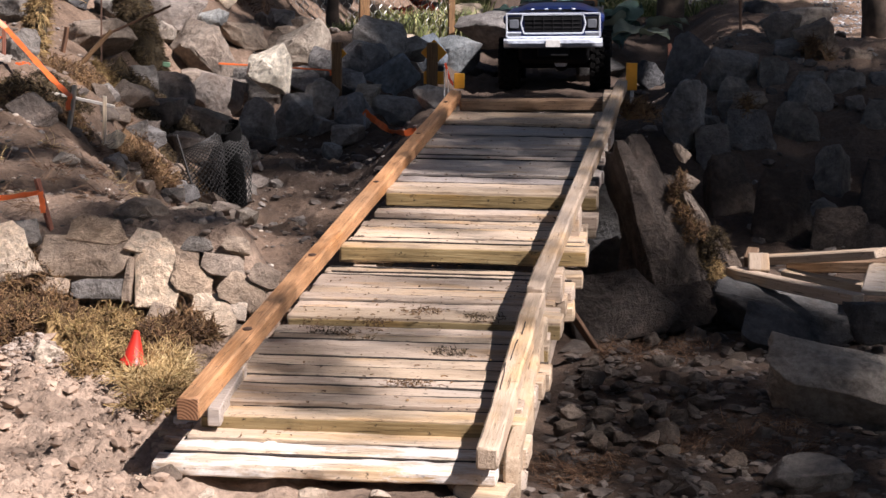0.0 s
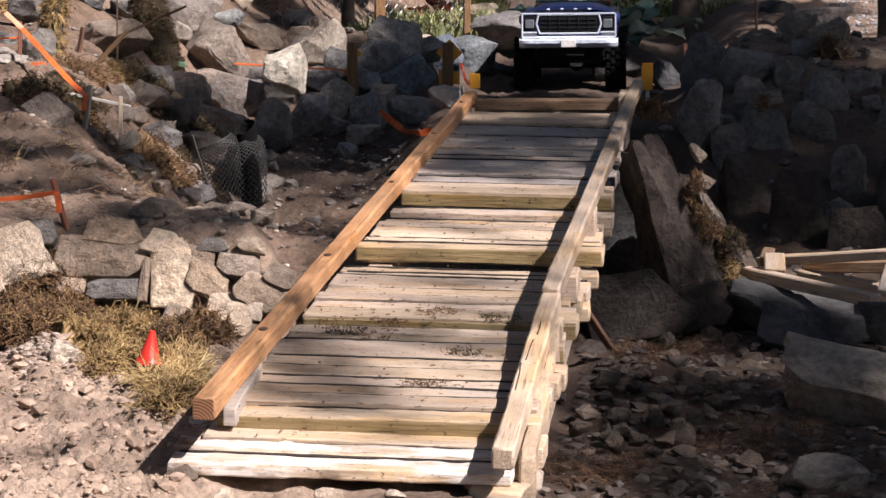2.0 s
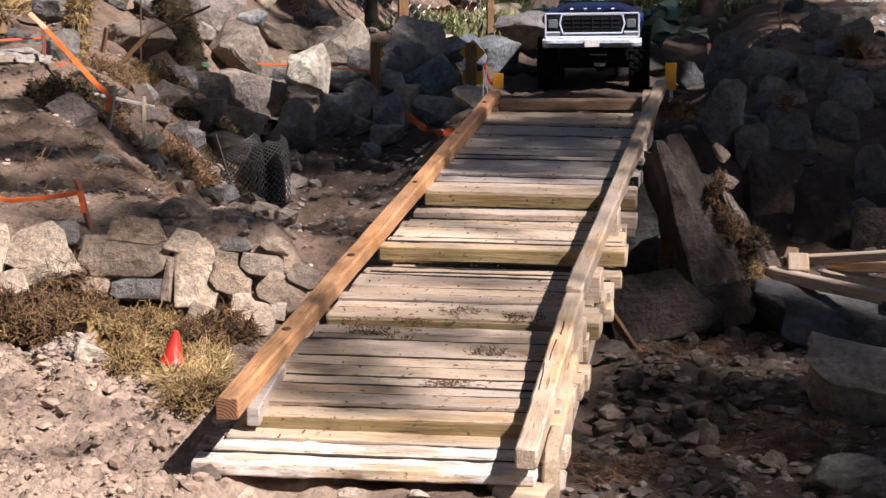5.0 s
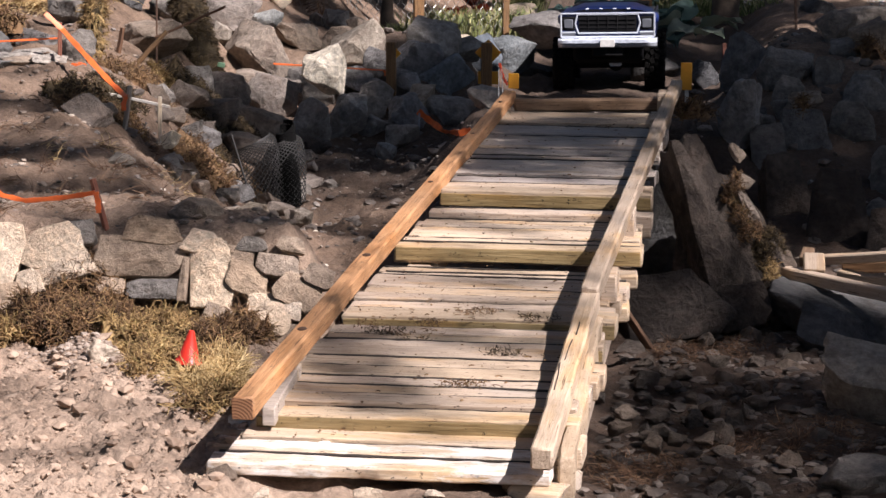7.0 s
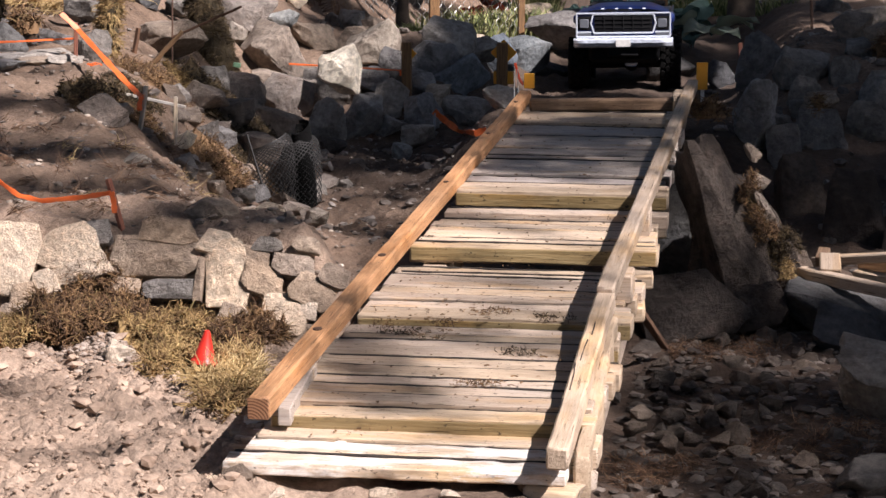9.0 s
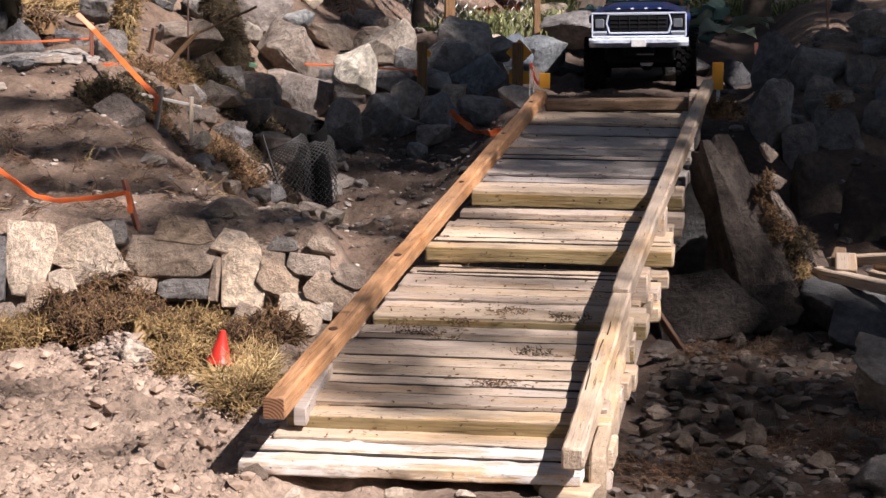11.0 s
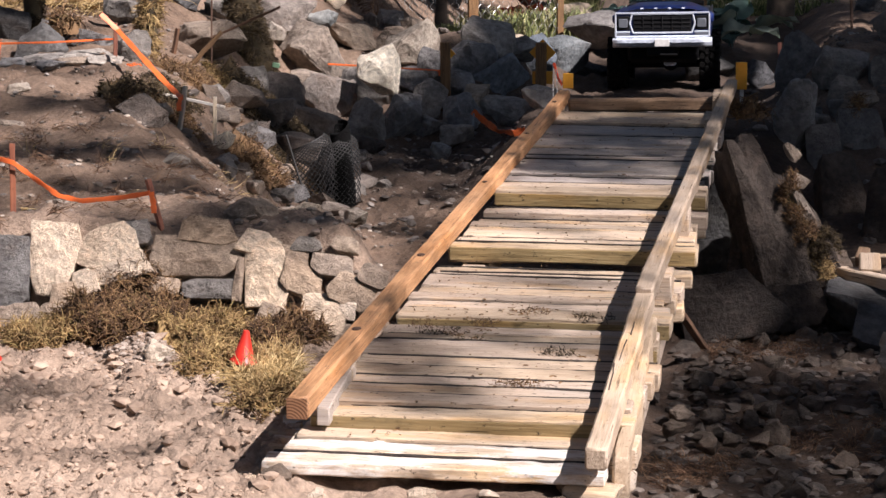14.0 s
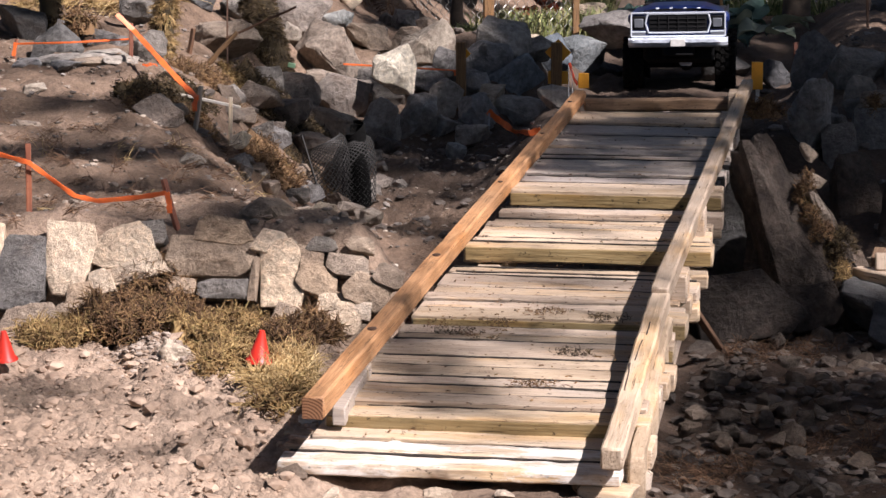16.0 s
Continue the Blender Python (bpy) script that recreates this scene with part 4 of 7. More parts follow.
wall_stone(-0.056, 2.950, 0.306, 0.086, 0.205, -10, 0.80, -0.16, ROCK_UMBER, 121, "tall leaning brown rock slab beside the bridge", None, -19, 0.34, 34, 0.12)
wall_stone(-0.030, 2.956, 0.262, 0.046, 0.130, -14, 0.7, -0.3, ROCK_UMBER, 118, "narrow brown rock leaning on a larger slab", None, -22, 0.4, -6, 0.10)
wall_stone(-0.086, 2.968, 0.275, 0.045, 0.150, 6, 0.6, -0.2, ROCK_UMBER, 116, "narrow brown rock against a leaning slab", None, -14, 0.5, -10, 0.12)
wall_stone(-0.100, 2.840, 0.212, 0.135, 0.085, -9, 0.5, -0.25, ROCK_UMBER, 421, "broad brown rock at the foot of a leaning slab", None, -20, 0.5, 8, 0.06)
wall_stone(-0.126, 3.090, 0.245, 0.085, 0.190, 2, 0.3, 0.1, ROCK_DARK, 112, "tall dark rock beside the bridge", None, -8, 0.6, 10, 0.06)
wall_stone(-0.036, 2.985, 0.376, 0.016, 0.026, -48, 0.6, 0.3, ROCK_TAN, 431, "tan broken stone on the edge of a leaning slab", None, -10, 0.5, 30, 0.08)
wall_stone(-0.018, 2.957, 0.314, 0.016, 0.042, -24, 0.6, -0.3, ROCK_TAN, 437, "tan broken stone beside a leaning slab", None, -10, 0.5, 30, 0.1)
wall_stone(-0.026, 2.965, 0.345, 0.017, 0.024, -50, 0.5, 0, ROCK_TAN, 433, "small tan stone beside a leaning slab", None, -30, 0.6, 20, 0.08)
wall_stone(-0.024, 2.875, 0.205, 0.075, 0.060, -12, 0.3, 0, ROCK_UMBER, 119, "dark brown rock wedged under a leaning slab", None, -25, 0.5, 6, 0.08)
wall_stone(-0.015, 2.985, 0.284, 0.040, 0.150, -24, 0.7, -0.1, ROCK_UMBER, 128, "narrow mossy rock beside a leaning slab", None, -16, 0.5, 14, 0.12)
# added rock that covers a sunlit gap which should lie in the dark
boulder(0.018, 2.986, 0.203, 0.044, 0.050, "brown rock added to darken the gap between slab and timber", ROCK_BROWN, 314, group=G2)
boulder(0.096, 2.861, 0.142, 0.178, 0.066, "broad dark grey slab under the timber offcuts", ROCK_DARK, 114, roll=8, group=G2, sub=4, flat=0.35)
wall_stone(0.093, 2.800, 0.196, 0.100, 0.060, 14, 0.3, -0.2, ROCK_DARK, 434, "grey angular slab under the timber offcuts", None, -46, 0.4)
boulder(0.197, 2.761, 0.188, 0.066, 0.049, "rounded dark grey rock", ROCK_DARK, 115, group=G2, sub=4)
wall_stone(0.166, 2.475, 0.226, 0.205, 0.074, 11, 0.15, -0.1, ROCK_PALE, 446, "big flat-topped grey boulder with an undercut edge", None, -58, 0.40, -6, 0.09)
# added dark rock, standing in for the shaded void below the boulder
boulder(0.205, 2.480, 0.120, 0.170, 0.060, "dark rock added for the shaded void under a flat-topped boulder", ROCK_DARK, 117, group=G2)
boulder(0.100, 2.212, 0.165, 0.080, 0.030, "flat grey stone on the trench floor", ROCK_GREY, 117, group=G2, sub=4, flat=0.2)
boulder(-0.003, 2.501, 0.166, 0.026, 0.019, "grey angular stone on the trench floor", ROCK_FLOOR, 600, turn=0, group=G2)
boulder(-0.028, 2.574, 0.166, 0.025, 0.012, "brown angular stone on the trench floor", ROCK_FLOOR, 601, turn=67, group=G2)
boulder(-0.048, 2.480, 0.166, 0.016, 0.018, "grey angular stone on the trench floor", ROCK_FLOOR, 602, turn=134, group=G2)
boulder(-0.067, 2.447, 0.166, 0.018, 0.016, "brown angular stone on the trench floor", ROCK_FLOOR, 603, turn=201, group=G2)
boulder(0.027, 2.458, 0.166, 0.018, 0.014, "grey angular stone on the trench floor", ROCK_FLOOR, 604, turn=268, group=G2)
boulder(-0.082, 2.362, 0.166, 0.021, 0.013, "grey angular stone on the trench floor", ROCK_FLOOR, 605, turn=335, group=G2)
boulder(-0.097, 2.592, 0.166, 0.024, 0.011, "brown angular stone on the trench floor", ROCK_FLOOR, 606, turn=42, group=G2)
boulder(-0.064, 2.805, 0.166, 0.022, 0.017, "tan broken stone on the trench floor", ROCK_BROWN, 607, turn=109, group=G2)
boulder(-0.151, 2.759, 0.166, 0.033, 0.013, "tan broken stone on the trench floor", ROCK_BROWN, 608, turn=176, group=G2)
boulder(-0.140, 2.455, 0.166, 0.026, 0.015, "tan broken stone on the trench floor", ROCK_BROWN, 609, turn=243, group=G2)
boulder(0.022, 2.599, 0.166, 0.010, 0.010, "small pale stone on the trench floor", ROCK_GREY, 610, turn=310, group=G2)
boulder(-0.142, 2.398, 0.166, 0.022, 0.014, "tan broken stone on the trench floor", ROCK_BROWN, 611, turn=17, group=G2)
boulder(-0.004, 2.710, 0.166, 0.023, 0.012, "tan broken stone on the trench floor", ROCK_BROWN, 612, turn=84, group=G2)
boulder(0.035, 2.682, 0.166, 0.034, 0.014, "tan broken stone on the trench floor", ROCK_BROWN, 613, turn=151, group=G2)
boulder(-0.110, 2.464, 0.166, 0.017, 0.007, "grey angular stone on the trench floor", ROCK_FLOOR, 614, turn=218, group=G2)
boulder(0.005, 2.210, 0.166, 0.021, 0.010, "brown angular stone on the trench floor", ROCK_FLOOR, 615, turn=285, group=G2)
boulder(-0.035, 2.320, 0.166, 0.023, 0.013, "brown angular stone on the trench floor", ROCK_FLOOR, 616, turn=352, group=G2)
boulder(0.050, 2.355, 0.166, 0.022, 0.011, "tan broken stone on the trench floor", ROCK_BROWN, 617, turn=59, group=G2)
boulder(-0.102, 2.186, 0.166, 0.021, 0.011, "brown angular stone on the trench floor", ROCK_FLOOR, 618, turn=126, group=G2)
boulder(0.101, 2.212, 0.166, 0.042, 0.016, "grey angular stone on the trench floor", ROCK_FLOOR, 619, turn=193, group=G2)
boulder(-0.012, 2.834, 0.166, 0.034, 0.020, "brown angular stone on the trench floor", ROCK_FLOOR, 620, turn=260, group=G2)
boulder(-0.118, 2.829, 0.166, 0.020, 0.010, "tan broken stone on the trench floor", ROCK_BROWN, 621, turn=327, group=G2)
boulder(-0.131, 2.691, 0.166, 0.019, 0.013, "brown angular stone on the trench floor", ROCK_FLOOR, 622, turn=34, group=G2)
boulder(-0.025, 2.783, 0.166, 0.023, 0.010, "tan broken stone on the trench floor", ROCK_BROWN, 623, turn=101, group=G2)
boulder(-0.175, 2.535, 0.166, 0.016, 0.009, "tan broken stone on the trench floor", ROCK_BROWN, 624, turn=168, group=G2)
boulder(-0.026, 2.442, 0.166, 0.021, 0.018, "brown angular stone on the trench floor", ROCK_FLOOR, 625, turn=235, group=G2)
boulder(-0.087, 2.649, 0.166, 0.022, 0.010, "brown angular stone on the trench floor", ROCK_FLOOR, 626, turn=302, group=G2)
boulder(-0.126, 2.536, 0.166, 0.019, 0.012, "brown angular stone on the trench floor", ROCK_FLOOR, 627, turn=9, group=G2)
boulder(-0.153, 2.307, 0.166, 0.019, 0.010, "brown angular stone on the trench floor", ROCK_FLOOR, 628, turn=76, group=G2)
boulder(-0.063, 2.322, 0.166, 0.018, 0.009, "grey angular stone on the trench floor", ROCK_FLOOR, 629, turn=143, group=G2)
boulder(0.015, 2.813, 0.166, 0.026, 0.018, "brown angular stone on the trench floor", ROCK_FLOOR, 630, turn=210, group=G2)
boulder(-0.037, 2.180, 0.166, 0.028, 0.014, "brown angular stone on the trench floor", ROCK_FLOOR, 631, turn=277, group=G2)
boulder(-1.137, 5.992, 0.196, 0.274, 0.138, "dark rocky bank behind the wire fence", ROCK_DARK, 315, group=G1, rough=0.1)
boulder(-1.221, 5.881, 0.215, 0.170, 0.113, "dark rocky bank behind the wire fence", ROCK_DARK, 316, group=G1, rough=0.1)
boulder(-1.072, 6.408, 0.173, 0.184, 0.117, "dark rocky bank behind the wire fence", ROCK_DARK, 317, group=G1, rough=0.1)
G3 = "loose stones on the slope"
boulder(-0.945, 3.800, 0.299, 0.069, 0.048, "dark tan rock on the slope", ROCK_TAN, 231, group=G3)
boulder(-0.917, 3.882, 0.258, 0.076, 0.049, "dark grey rock on the slope", ROCK_TAN, 232, group=G3)
boulder(-0.859, 3.825, 0.217, 0.078, 0.043, "tan rock above the netting", ROCK_TAN, 233, group=G3)
boulder(-0.882, 3.654, 0.264, 0.048, 0.032, "grey stone on the slope", ROCK_GREY, 234, group=G3)
boulder(-1.000, 4.085, 0.300, 0.060, 0.040, "dark rock below a mossy trunk", ROCK_GREY, 235, group=G3)
boulder(-0.918, 3.592, 0.308, 0.044, 0.026, "tan stone on the slope", ROCK_TAN, 236, group=G3)
boulder(-0.961, 4.363, 0.244, 0.074, 0.053, "dark tan rock on the slope", ROCK_TAN, 237, group=G3)
boulder(-0.835, 3.983, 0.188, 0.058, 0.039, "dark grey rock behind the netting", ROCK_GREY, 238, group=G3)
boulder(-0.825, 3.552, 0.230, 0.043, 0.023, "tan stone beside the netting", ROCK_TAN, 239, group=G3)
boulder(-0.957, 3.677, 0.332, 0.040, 0.027, "grey stone below the crossbar stick", ROCK_GREY, 240, group=G3)
boulder(-0.557, 2.517, 0.362, 0.037, 0.016, "pale tan stone on the slope", ROCK_PALE, 241, group=G3)
boulder(-0.734, 3.518, 0.181, 0.043, 0.021, "tan stone on the slope", ROCK_TAN, 242, group=G3)
boulder(-0.918, 3.126, 0.375, 0.060, 0.038, "grey wedge-shaped stone on the slope", ROCK_BROWN, 131, cuts=6, group=G3)
boulder(-0.794, 2.858, 0.360, 0.031, 0.017, "flat grey stone on the slope", ROCK_GREY, 132, group=G3)
boulder(-0.844, 3.282, 0.290, 0.040, 0.021, "grey stone on the slope", ROCK_GREY, 133, group=G3)
boulder(-0.788, 3.391, 0.223, 0.037, 0.020, "pale stone on the slope", ROCK_PALE, 134, group=G3)
boulder(-0.693, 3.486, 0.176, 0.034, 0.020, "pale stone on the path", ROCK_PALE, 135, group=G3)
boulder(-0.610, 2.476, 0.361, 0.055, 0.028, "tan stone on the slope", ROCK_TAN, 136, group=G3)
boulder(-0.885, 3.542, 0.286, 0.052, 0.035, "grey stone on the slope", ROCK_GREY, 137, group=G3)
boulder(-0.860, 2.449, 0.359, 0.021, 0.013, "cream stone above the wall", ROCK_CREAM, 138, group=G3)
boulder(-0.925, 2.742, 0.364, 0.015, 0.011, "small pale stone on the slope", ROCK_PALE, 139, group=G3)
boulder(-0.865, 3.369, ground_z(-0.865, 3.369) + 0.004, 0.032, 0.024, "white broken stone at the foot of a stake", ROCK_CREAM, 140, group=G3)
boulder(-1.085, 3.071, 0.372, 0.034, 0.014, "low tan stone in the soil", ROCK_TAN, 141, group=G3)
boulder(-1.157, 3.315, 0.387, 0.033, 0.016, "small pale stone in the soil", ROCK_PALE, 142, group=G3)

for k in range(46):
    rng = random.Random(500 + k)
    if k < 26:
        x, y = rng.uniform(-1.5, -0.62), rng.uniform(4.35, 5.3)
        mat, lab = (ROCK_TAN, ROCK_GREY, ROCK_PALE)[k % 3], ("small tan rock wedged in the bank", "small grey rock wedged in the bank", "small pale rock wedged in the bank")[k % 3]
    else:
        x, y = rng.uniform(-0.05, 0.75), rng.uniform(3.5, 4.5)
        mat, lab = (ROCK_GREY, ROCK_TAN)[k % 2], "brown-grey angular rock in the shaded bank"
    w = rng.uniform(0.035, 0.075)
    boulder(x, y, height(x, y), w, w * rng.uniform(0.55, 0.9), lab, mat, 500 + k, turn=rng.uniform(0, 360), lean=rng.uniform(-15, 15), group=G1 if k < 26 else G2)

for k in range(34):
    rng = random.Random(900 + k)
    x = rng.uniform(-0.98, -0.70)
    y = rng.uniform(3.15, 4.15)
    mat, lab = ((ROCK_TAN, "small tan stone half buried in the slope"), (ROCK_BROWN, "small brown stone half buried in the slope"), (ROCK_GREY, "small grey stone half buried in the slope"))[k % 3]
    w = rng.uniform(0.018, 0.05)
    boulder(x, y, height(x, y), w, w * rng.uniform(0.35, 0.7), lab, mat, 900 + k, turn=rng.uniform(0, 360), lean=rng.uniform(-15, 15), group=G3, sink=0.4)
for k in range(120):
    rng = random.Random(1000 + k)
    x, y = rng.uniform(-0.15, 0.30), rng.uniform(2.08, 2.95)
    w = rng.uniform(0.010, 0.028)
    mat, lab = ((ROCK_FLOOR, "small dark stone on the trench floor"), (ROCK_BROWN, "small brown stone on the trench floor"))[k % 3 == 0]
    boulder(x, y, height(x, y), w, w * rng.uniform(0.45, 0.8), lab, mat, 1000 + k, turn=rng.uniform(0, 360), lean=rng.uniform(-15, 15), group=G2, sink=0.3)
boulder(-0.649, 2.234, 0.262, 0.036, 0.024, "crumbled pale clod in the loose soil", ROCK_WALL, 263, group=G3, rough=0.12)
for k, (fx, fy, fw) in enumerate(((-0.452, 1.835, 0.020), (-0.400, 1.822, 0.026), (-0.366, 1.815, 0.018), (-0.310, 1.818, 0.030), (-0.255, 1.815, 0.022), (-0.468, 1.868, 0.016))):
    boulder(fx, fy, ground_z(fx, fy) - fw * 0.12, fw * 0.75, fw * 0.36, "crumbly pale soil lump at the bridge foot", ROCK_WALL, 270 + k, turn=k * 50, group=G3, rough=0.12)
boulder(-0.431, 1.820, 0.269, 0.024, 0.018, "crumbly red-brown lump at the bridge foot", ROCK_BROWN, 262, group=G3)

# ---- loose soil, chips, moss ----
def lumps(name, label, count, place, lo, hi, mat, seed, squash=0.7, power=2.5, bury=0.25, sub=1):
    """Many small irregular crumbs on the ground, in one mesh."""
    rng = np.random.default_rng(seed)
    b = bmesh.new()
    bmesh.ops.create_icosphere(b, subdivisions=sub, radius=1.0)
    base = np.array([v.co[:] for v in b.verts])
    tri = np.array([[v.index for v in f.verts] for f in b.faces])
    b.free()
    verts, faces, n = [], [], 0
    tries = 0
    while n < count and tries < count * 20:
        tries += 1
        spot = place(rng)
        if spot is None:
            continue
        x, y = spot
        s = lo + (hi - lo) * rng.random() ** power
        if sub == 1:
            v = base * (1 + rng.normal(0, 0.17, (len(base), 1)))
        else:
            w = sum(np.sin(base @ rng.normal(0, q, 3) + rng.uniform(0, 6.3)) * h for q, h in ((2.2, 0.14), (3.5, 0.11), (7.0, 0.06)))
            v = base * (1 + w + rng.normal(0, 0.03, len(base)))[:, None]
        q = rng.normal(0, 1, (3, 3))
        q, _ = np.linalg.qr(q)
        v = (v * np.array([1.0, rng.uniform(0.75, 1), rng.uniform(0.6, 0.95)])) @ q.T
        v[:, 2] *= squash
        v = v * s + np.array([x, y, ground_z(x, y) + s * squash * (0.5 - bury)])
        verts.append(v)
        faces.append(tri + n * len(base))
        n += 1
    me = bpy.data.meshes.new(name)
    me.from_pydata(np.concatenate(verts).tolist(), [], np.concatenate(faces).tolist())
    me.materials.append(mat)
    return tagged(new(name, me), label, name.replace("_", " "), kind="stuff")


def in_box(x0, x1, y0, y1, keep=None):
    def place(rng):
        x, y = rng.uniform(x0, x1), rng.uniform(y0, y1)
        return (x, y) if keep is None or keep(x, y) else None
    return place


def clotted(x, y):
    return noise.noise(Vector((x * 5, y * 5, 3))) > -0.25 - 0.5 * step(-0.72, -0.55, x)


lumps("soil_clods", "crumbled dry soil clods beside the bridge", 1300, in_box(-0.98, -0.43, 1.66, 2.34, clotted), 0.0025, 0.0105, CLOD, 3, 0.55, 3.0, 0.55, 1)
lumps("soil_crumbs", "fine dry soil crumbs", 6000, in_box(-1.0, -0.43, 1.66, 2.36), 0.001, 0.0036, CLOD, 4, 0.6, 1.8, 0.45)
lumps("soil_clods", "pale grey crumbled soil mound at the foot of the moss", 900, lambda rng: (-0.672 + rng.normal(0, 0.024), 2.262 + rng.normal(0, 0.020)), 0.001, 0.005, CLOD_PALE, 19, 0.6, 2.5, 0.5)
lumps("gravel", "stone chips and crumbs on the trench floor", 3600, in_box(-0.16, 0.32, 2.05, 3.10), 0.002, 0.012, CHIP_DARK, 5, 0.45, 3.0)
lumps("gravel", "stone chips and soil crumbs on the terrace", 2600, in_box(-1.45, -0.5, 2.45, 4.3), 0.001, 0.0065, CHIP_TAN, 6, 0.6, 4)
lumps("gravel", "stone chips on the path and the banks", 1500, in_box(-1.0, 0.6, 3.2, 5.2), 0.003, 0.016, CHIP, 7, 0.6, 3.5)
lumps("gravel", "pale stone crumbs at the foot of the wall", 500, in_box(-0.62, -0.42, 2.25, 2.75), 0.002, 0.009, CHIP_TAN, 8, 0.6, 3)
lumps("gravel", "sunlit grey gravel of a drive behind a trunk", 1500, in_box(-0.35, 0.28, 7.08, 7.8), 0.004, 0.010, CHIP_PALE, 10, 0.6, 2)
lumps("gravel", "sunlit grey gravel of a drive", 6000, in_box(0.27, 0.95, 5.45, 7.6), 0.002, 0.0065, CHIP_PALE, 9, 0.6, 2)


CLEAR = []          # spots that the moss leaves free: x, y, radius


def strands(name, label, cx, cy, rx, ry, rise, count, length, thick, mat, seed, turn=0.0, up=0.6, z=None, core=True, category="moss", curl=1.0):
    """A tangle of curling moss or straw over a low mound."""
    rng = np.random.default_rng(seed)
    verts, faces = [], []
    ca, sa = math.cos(radians(turn)), math.sin(radians(turn))

    def surface(u, v):
        x, y = cx + ca * u * rx - sa * v * ry, cy + sa * u * rx + ca * v * ry
        g = ground_z(x, y) if z is None else z
        return np.array([x, y, g + rise * math.sqrt(max(0.0, 1 - u * u - v * v)) * (0.8 + 0.5 * noise.noise(Vector((x * 22, y * 22, seed)))) + (0.028 * max(0.0, noise.noise(Vector((x * 46, y * 46, seed)))) if rise > 0.013 else 0.0)])
    if core:
        n = 22
        for j in range(n + 1):
            for i in range(n + 1):
                u, v = 2 * i / n - 1, 2 * j / n - 1
                r = max(abs(u), abs(v), 1e-6) / max(math.hypot(u, v), 1e-6) if (u or v) else 1
                p = surface(u * r * 0.93, v * r * 0.93)
                p[2] -= 0.004
                verts.append(p)
        for j in range(n):
            for i in range(n):
                a = j * (n + 1) + i
                faces.append((a, a + 1, a + n + 2, a + n + 1))
    tuft = [None, None]
    for n_th in range(count):
        if n_th % 14 == 0:
            r, a = math.sqrt(rng.random()) * 1.03, rng.uniform(0, 2 * math.pi)
            way = rng.normal(0, 1, 3)
            way[2] = abs(way[2]) * up
            tuft = [np.array([min(1.0, r) * math.cos(a), min(1.0, r) * math.sin(a)]), way / np.linalg.norm(way)]
        uv = tuft[0] + rng.normal(0, 0.0055, 2) / np.array([rx, ry])
        uv /= max(1.0, np.hypot(*uv))
        p = surface(*uv) + np.array([0, 0, rng.uniform(-0.003, 0.004)])
        if any(math.hypot(p[0] - q[0], p[1] - q[1]) < q[2] for q in CLEAR):
            continue
        d = tuft[1] + rng.normal(0, 0.45, 3)
        d[2] = abs(d[2]) if up > 0.3 else d[2]
        d /= np.linalg.norm(d)
        segs = 4
        axis = rng.normal(0, 1, 3)
        axis *= curl * rng.uniform(0.2, 0.9) / np.linalg.norm(axis)
        ln = length * rng.uniform(0.4, 1.2) / segs
        base = len(verts)
        for s in range(segs + 1):
            t = thick * rng.uniform(0.7, 1.3) * (1 - 0.6 * s / segs)
            side = np.cross(d, (0.3, 0.2, 0.9))
            side /= max(1e-6, np.linalg.norm(side))
            oth = np.cross(d, side)
            verts += [p + side * t, p - side * t * 0.5 + oth * t * 0.87, p - side * t * 0.5 - oth * t * 0.87]
            p = p + d * ln
            d = d + np.cross(axis, d) + rng.normal(0, 0.5, 3) * curl
            d[2] -= 0.12
            d /= np.linalg.norm(d)
        for s in range(segs):
            o = base + 3 * s
            for k in range(3):
                faces.append((o + k, o + (k + 1) % 3, o + 3 + (k + 1) % 3, o + 3 + k))
    me = bpy.data.meshes.new(name)
    me.from_pydata([tuple(v) for v in verts], [], faces)
    me.materials.append(mat)
    return tagged(new(name, me), label, category, kind="stuff")


def moss_at(x, y, rx, ry, rise, count, label, mat, seed, length=0.021, thick=0.0008, turn=0.0, **k):
    return strands("moss", label, x, y, rx, ry, rise, count, length, thick, mat, seed, turn, **k)


CLEAR += [(-0.542, 2.160, 0.026), (-0.668, 2.262, 0.036)]
HEAP = "dark brown dry moss heaped at the foot of the wall"
moss_at(-0.712, 2.345, 0.070, 0.055, 0.043, 6800, HEAP, MOSS_DARK, 21, 0.021, 0.00082)
moss_at(-0.682, 2.342, 0.050, 0.044, 0.026, 2900, HEAP, MOSS_DARK, 20, 0.021, 0.00080)
moss_at(-0.785, 2.310, 0.046, 0.036, 0.016, 1700, "golden brown dry moss at the foot of the wall", MOSS, 22, 0.022, 0.0008)
moss_at(-0.612, 2.315, 0.062, 0.062, 0.016, 4900, "golden green dry moss spread round a red cone", MOSS, 23, 0.020, 0.00074)
moss_at(-0.565, 2.215, 0.048, 0.060, 0.007, 2900, "golden green dry moss spread round a red cone", MOSS, 24, 0.018, 0.0007)
moss_at(-0.530, 2.290, 0.038, 0.055, 0.014, 2200, "dark dry moss beside the bridge rail", MOSS_DARK, 25, 0.022, 0.0008)
moss_at(-0.494, 2.053, 0.022, 0.040, 0.007, 700, "dry moss beside the bridge rail", MOSS, 26, 0.024, 0.0009)
strands("straw", "pale golden straw beside the bridge rail", -0.512, 2.150, 0.030, 0.070, 0.010, 2200, 0.024, 0.0006, STRAW, 27, category="straw", curl=0.35)
moss_at(-0.844, 3.481, 0.045, 0.10, 0.020, 1500, "brown moss on the slope", MOSS_DARK, 28)
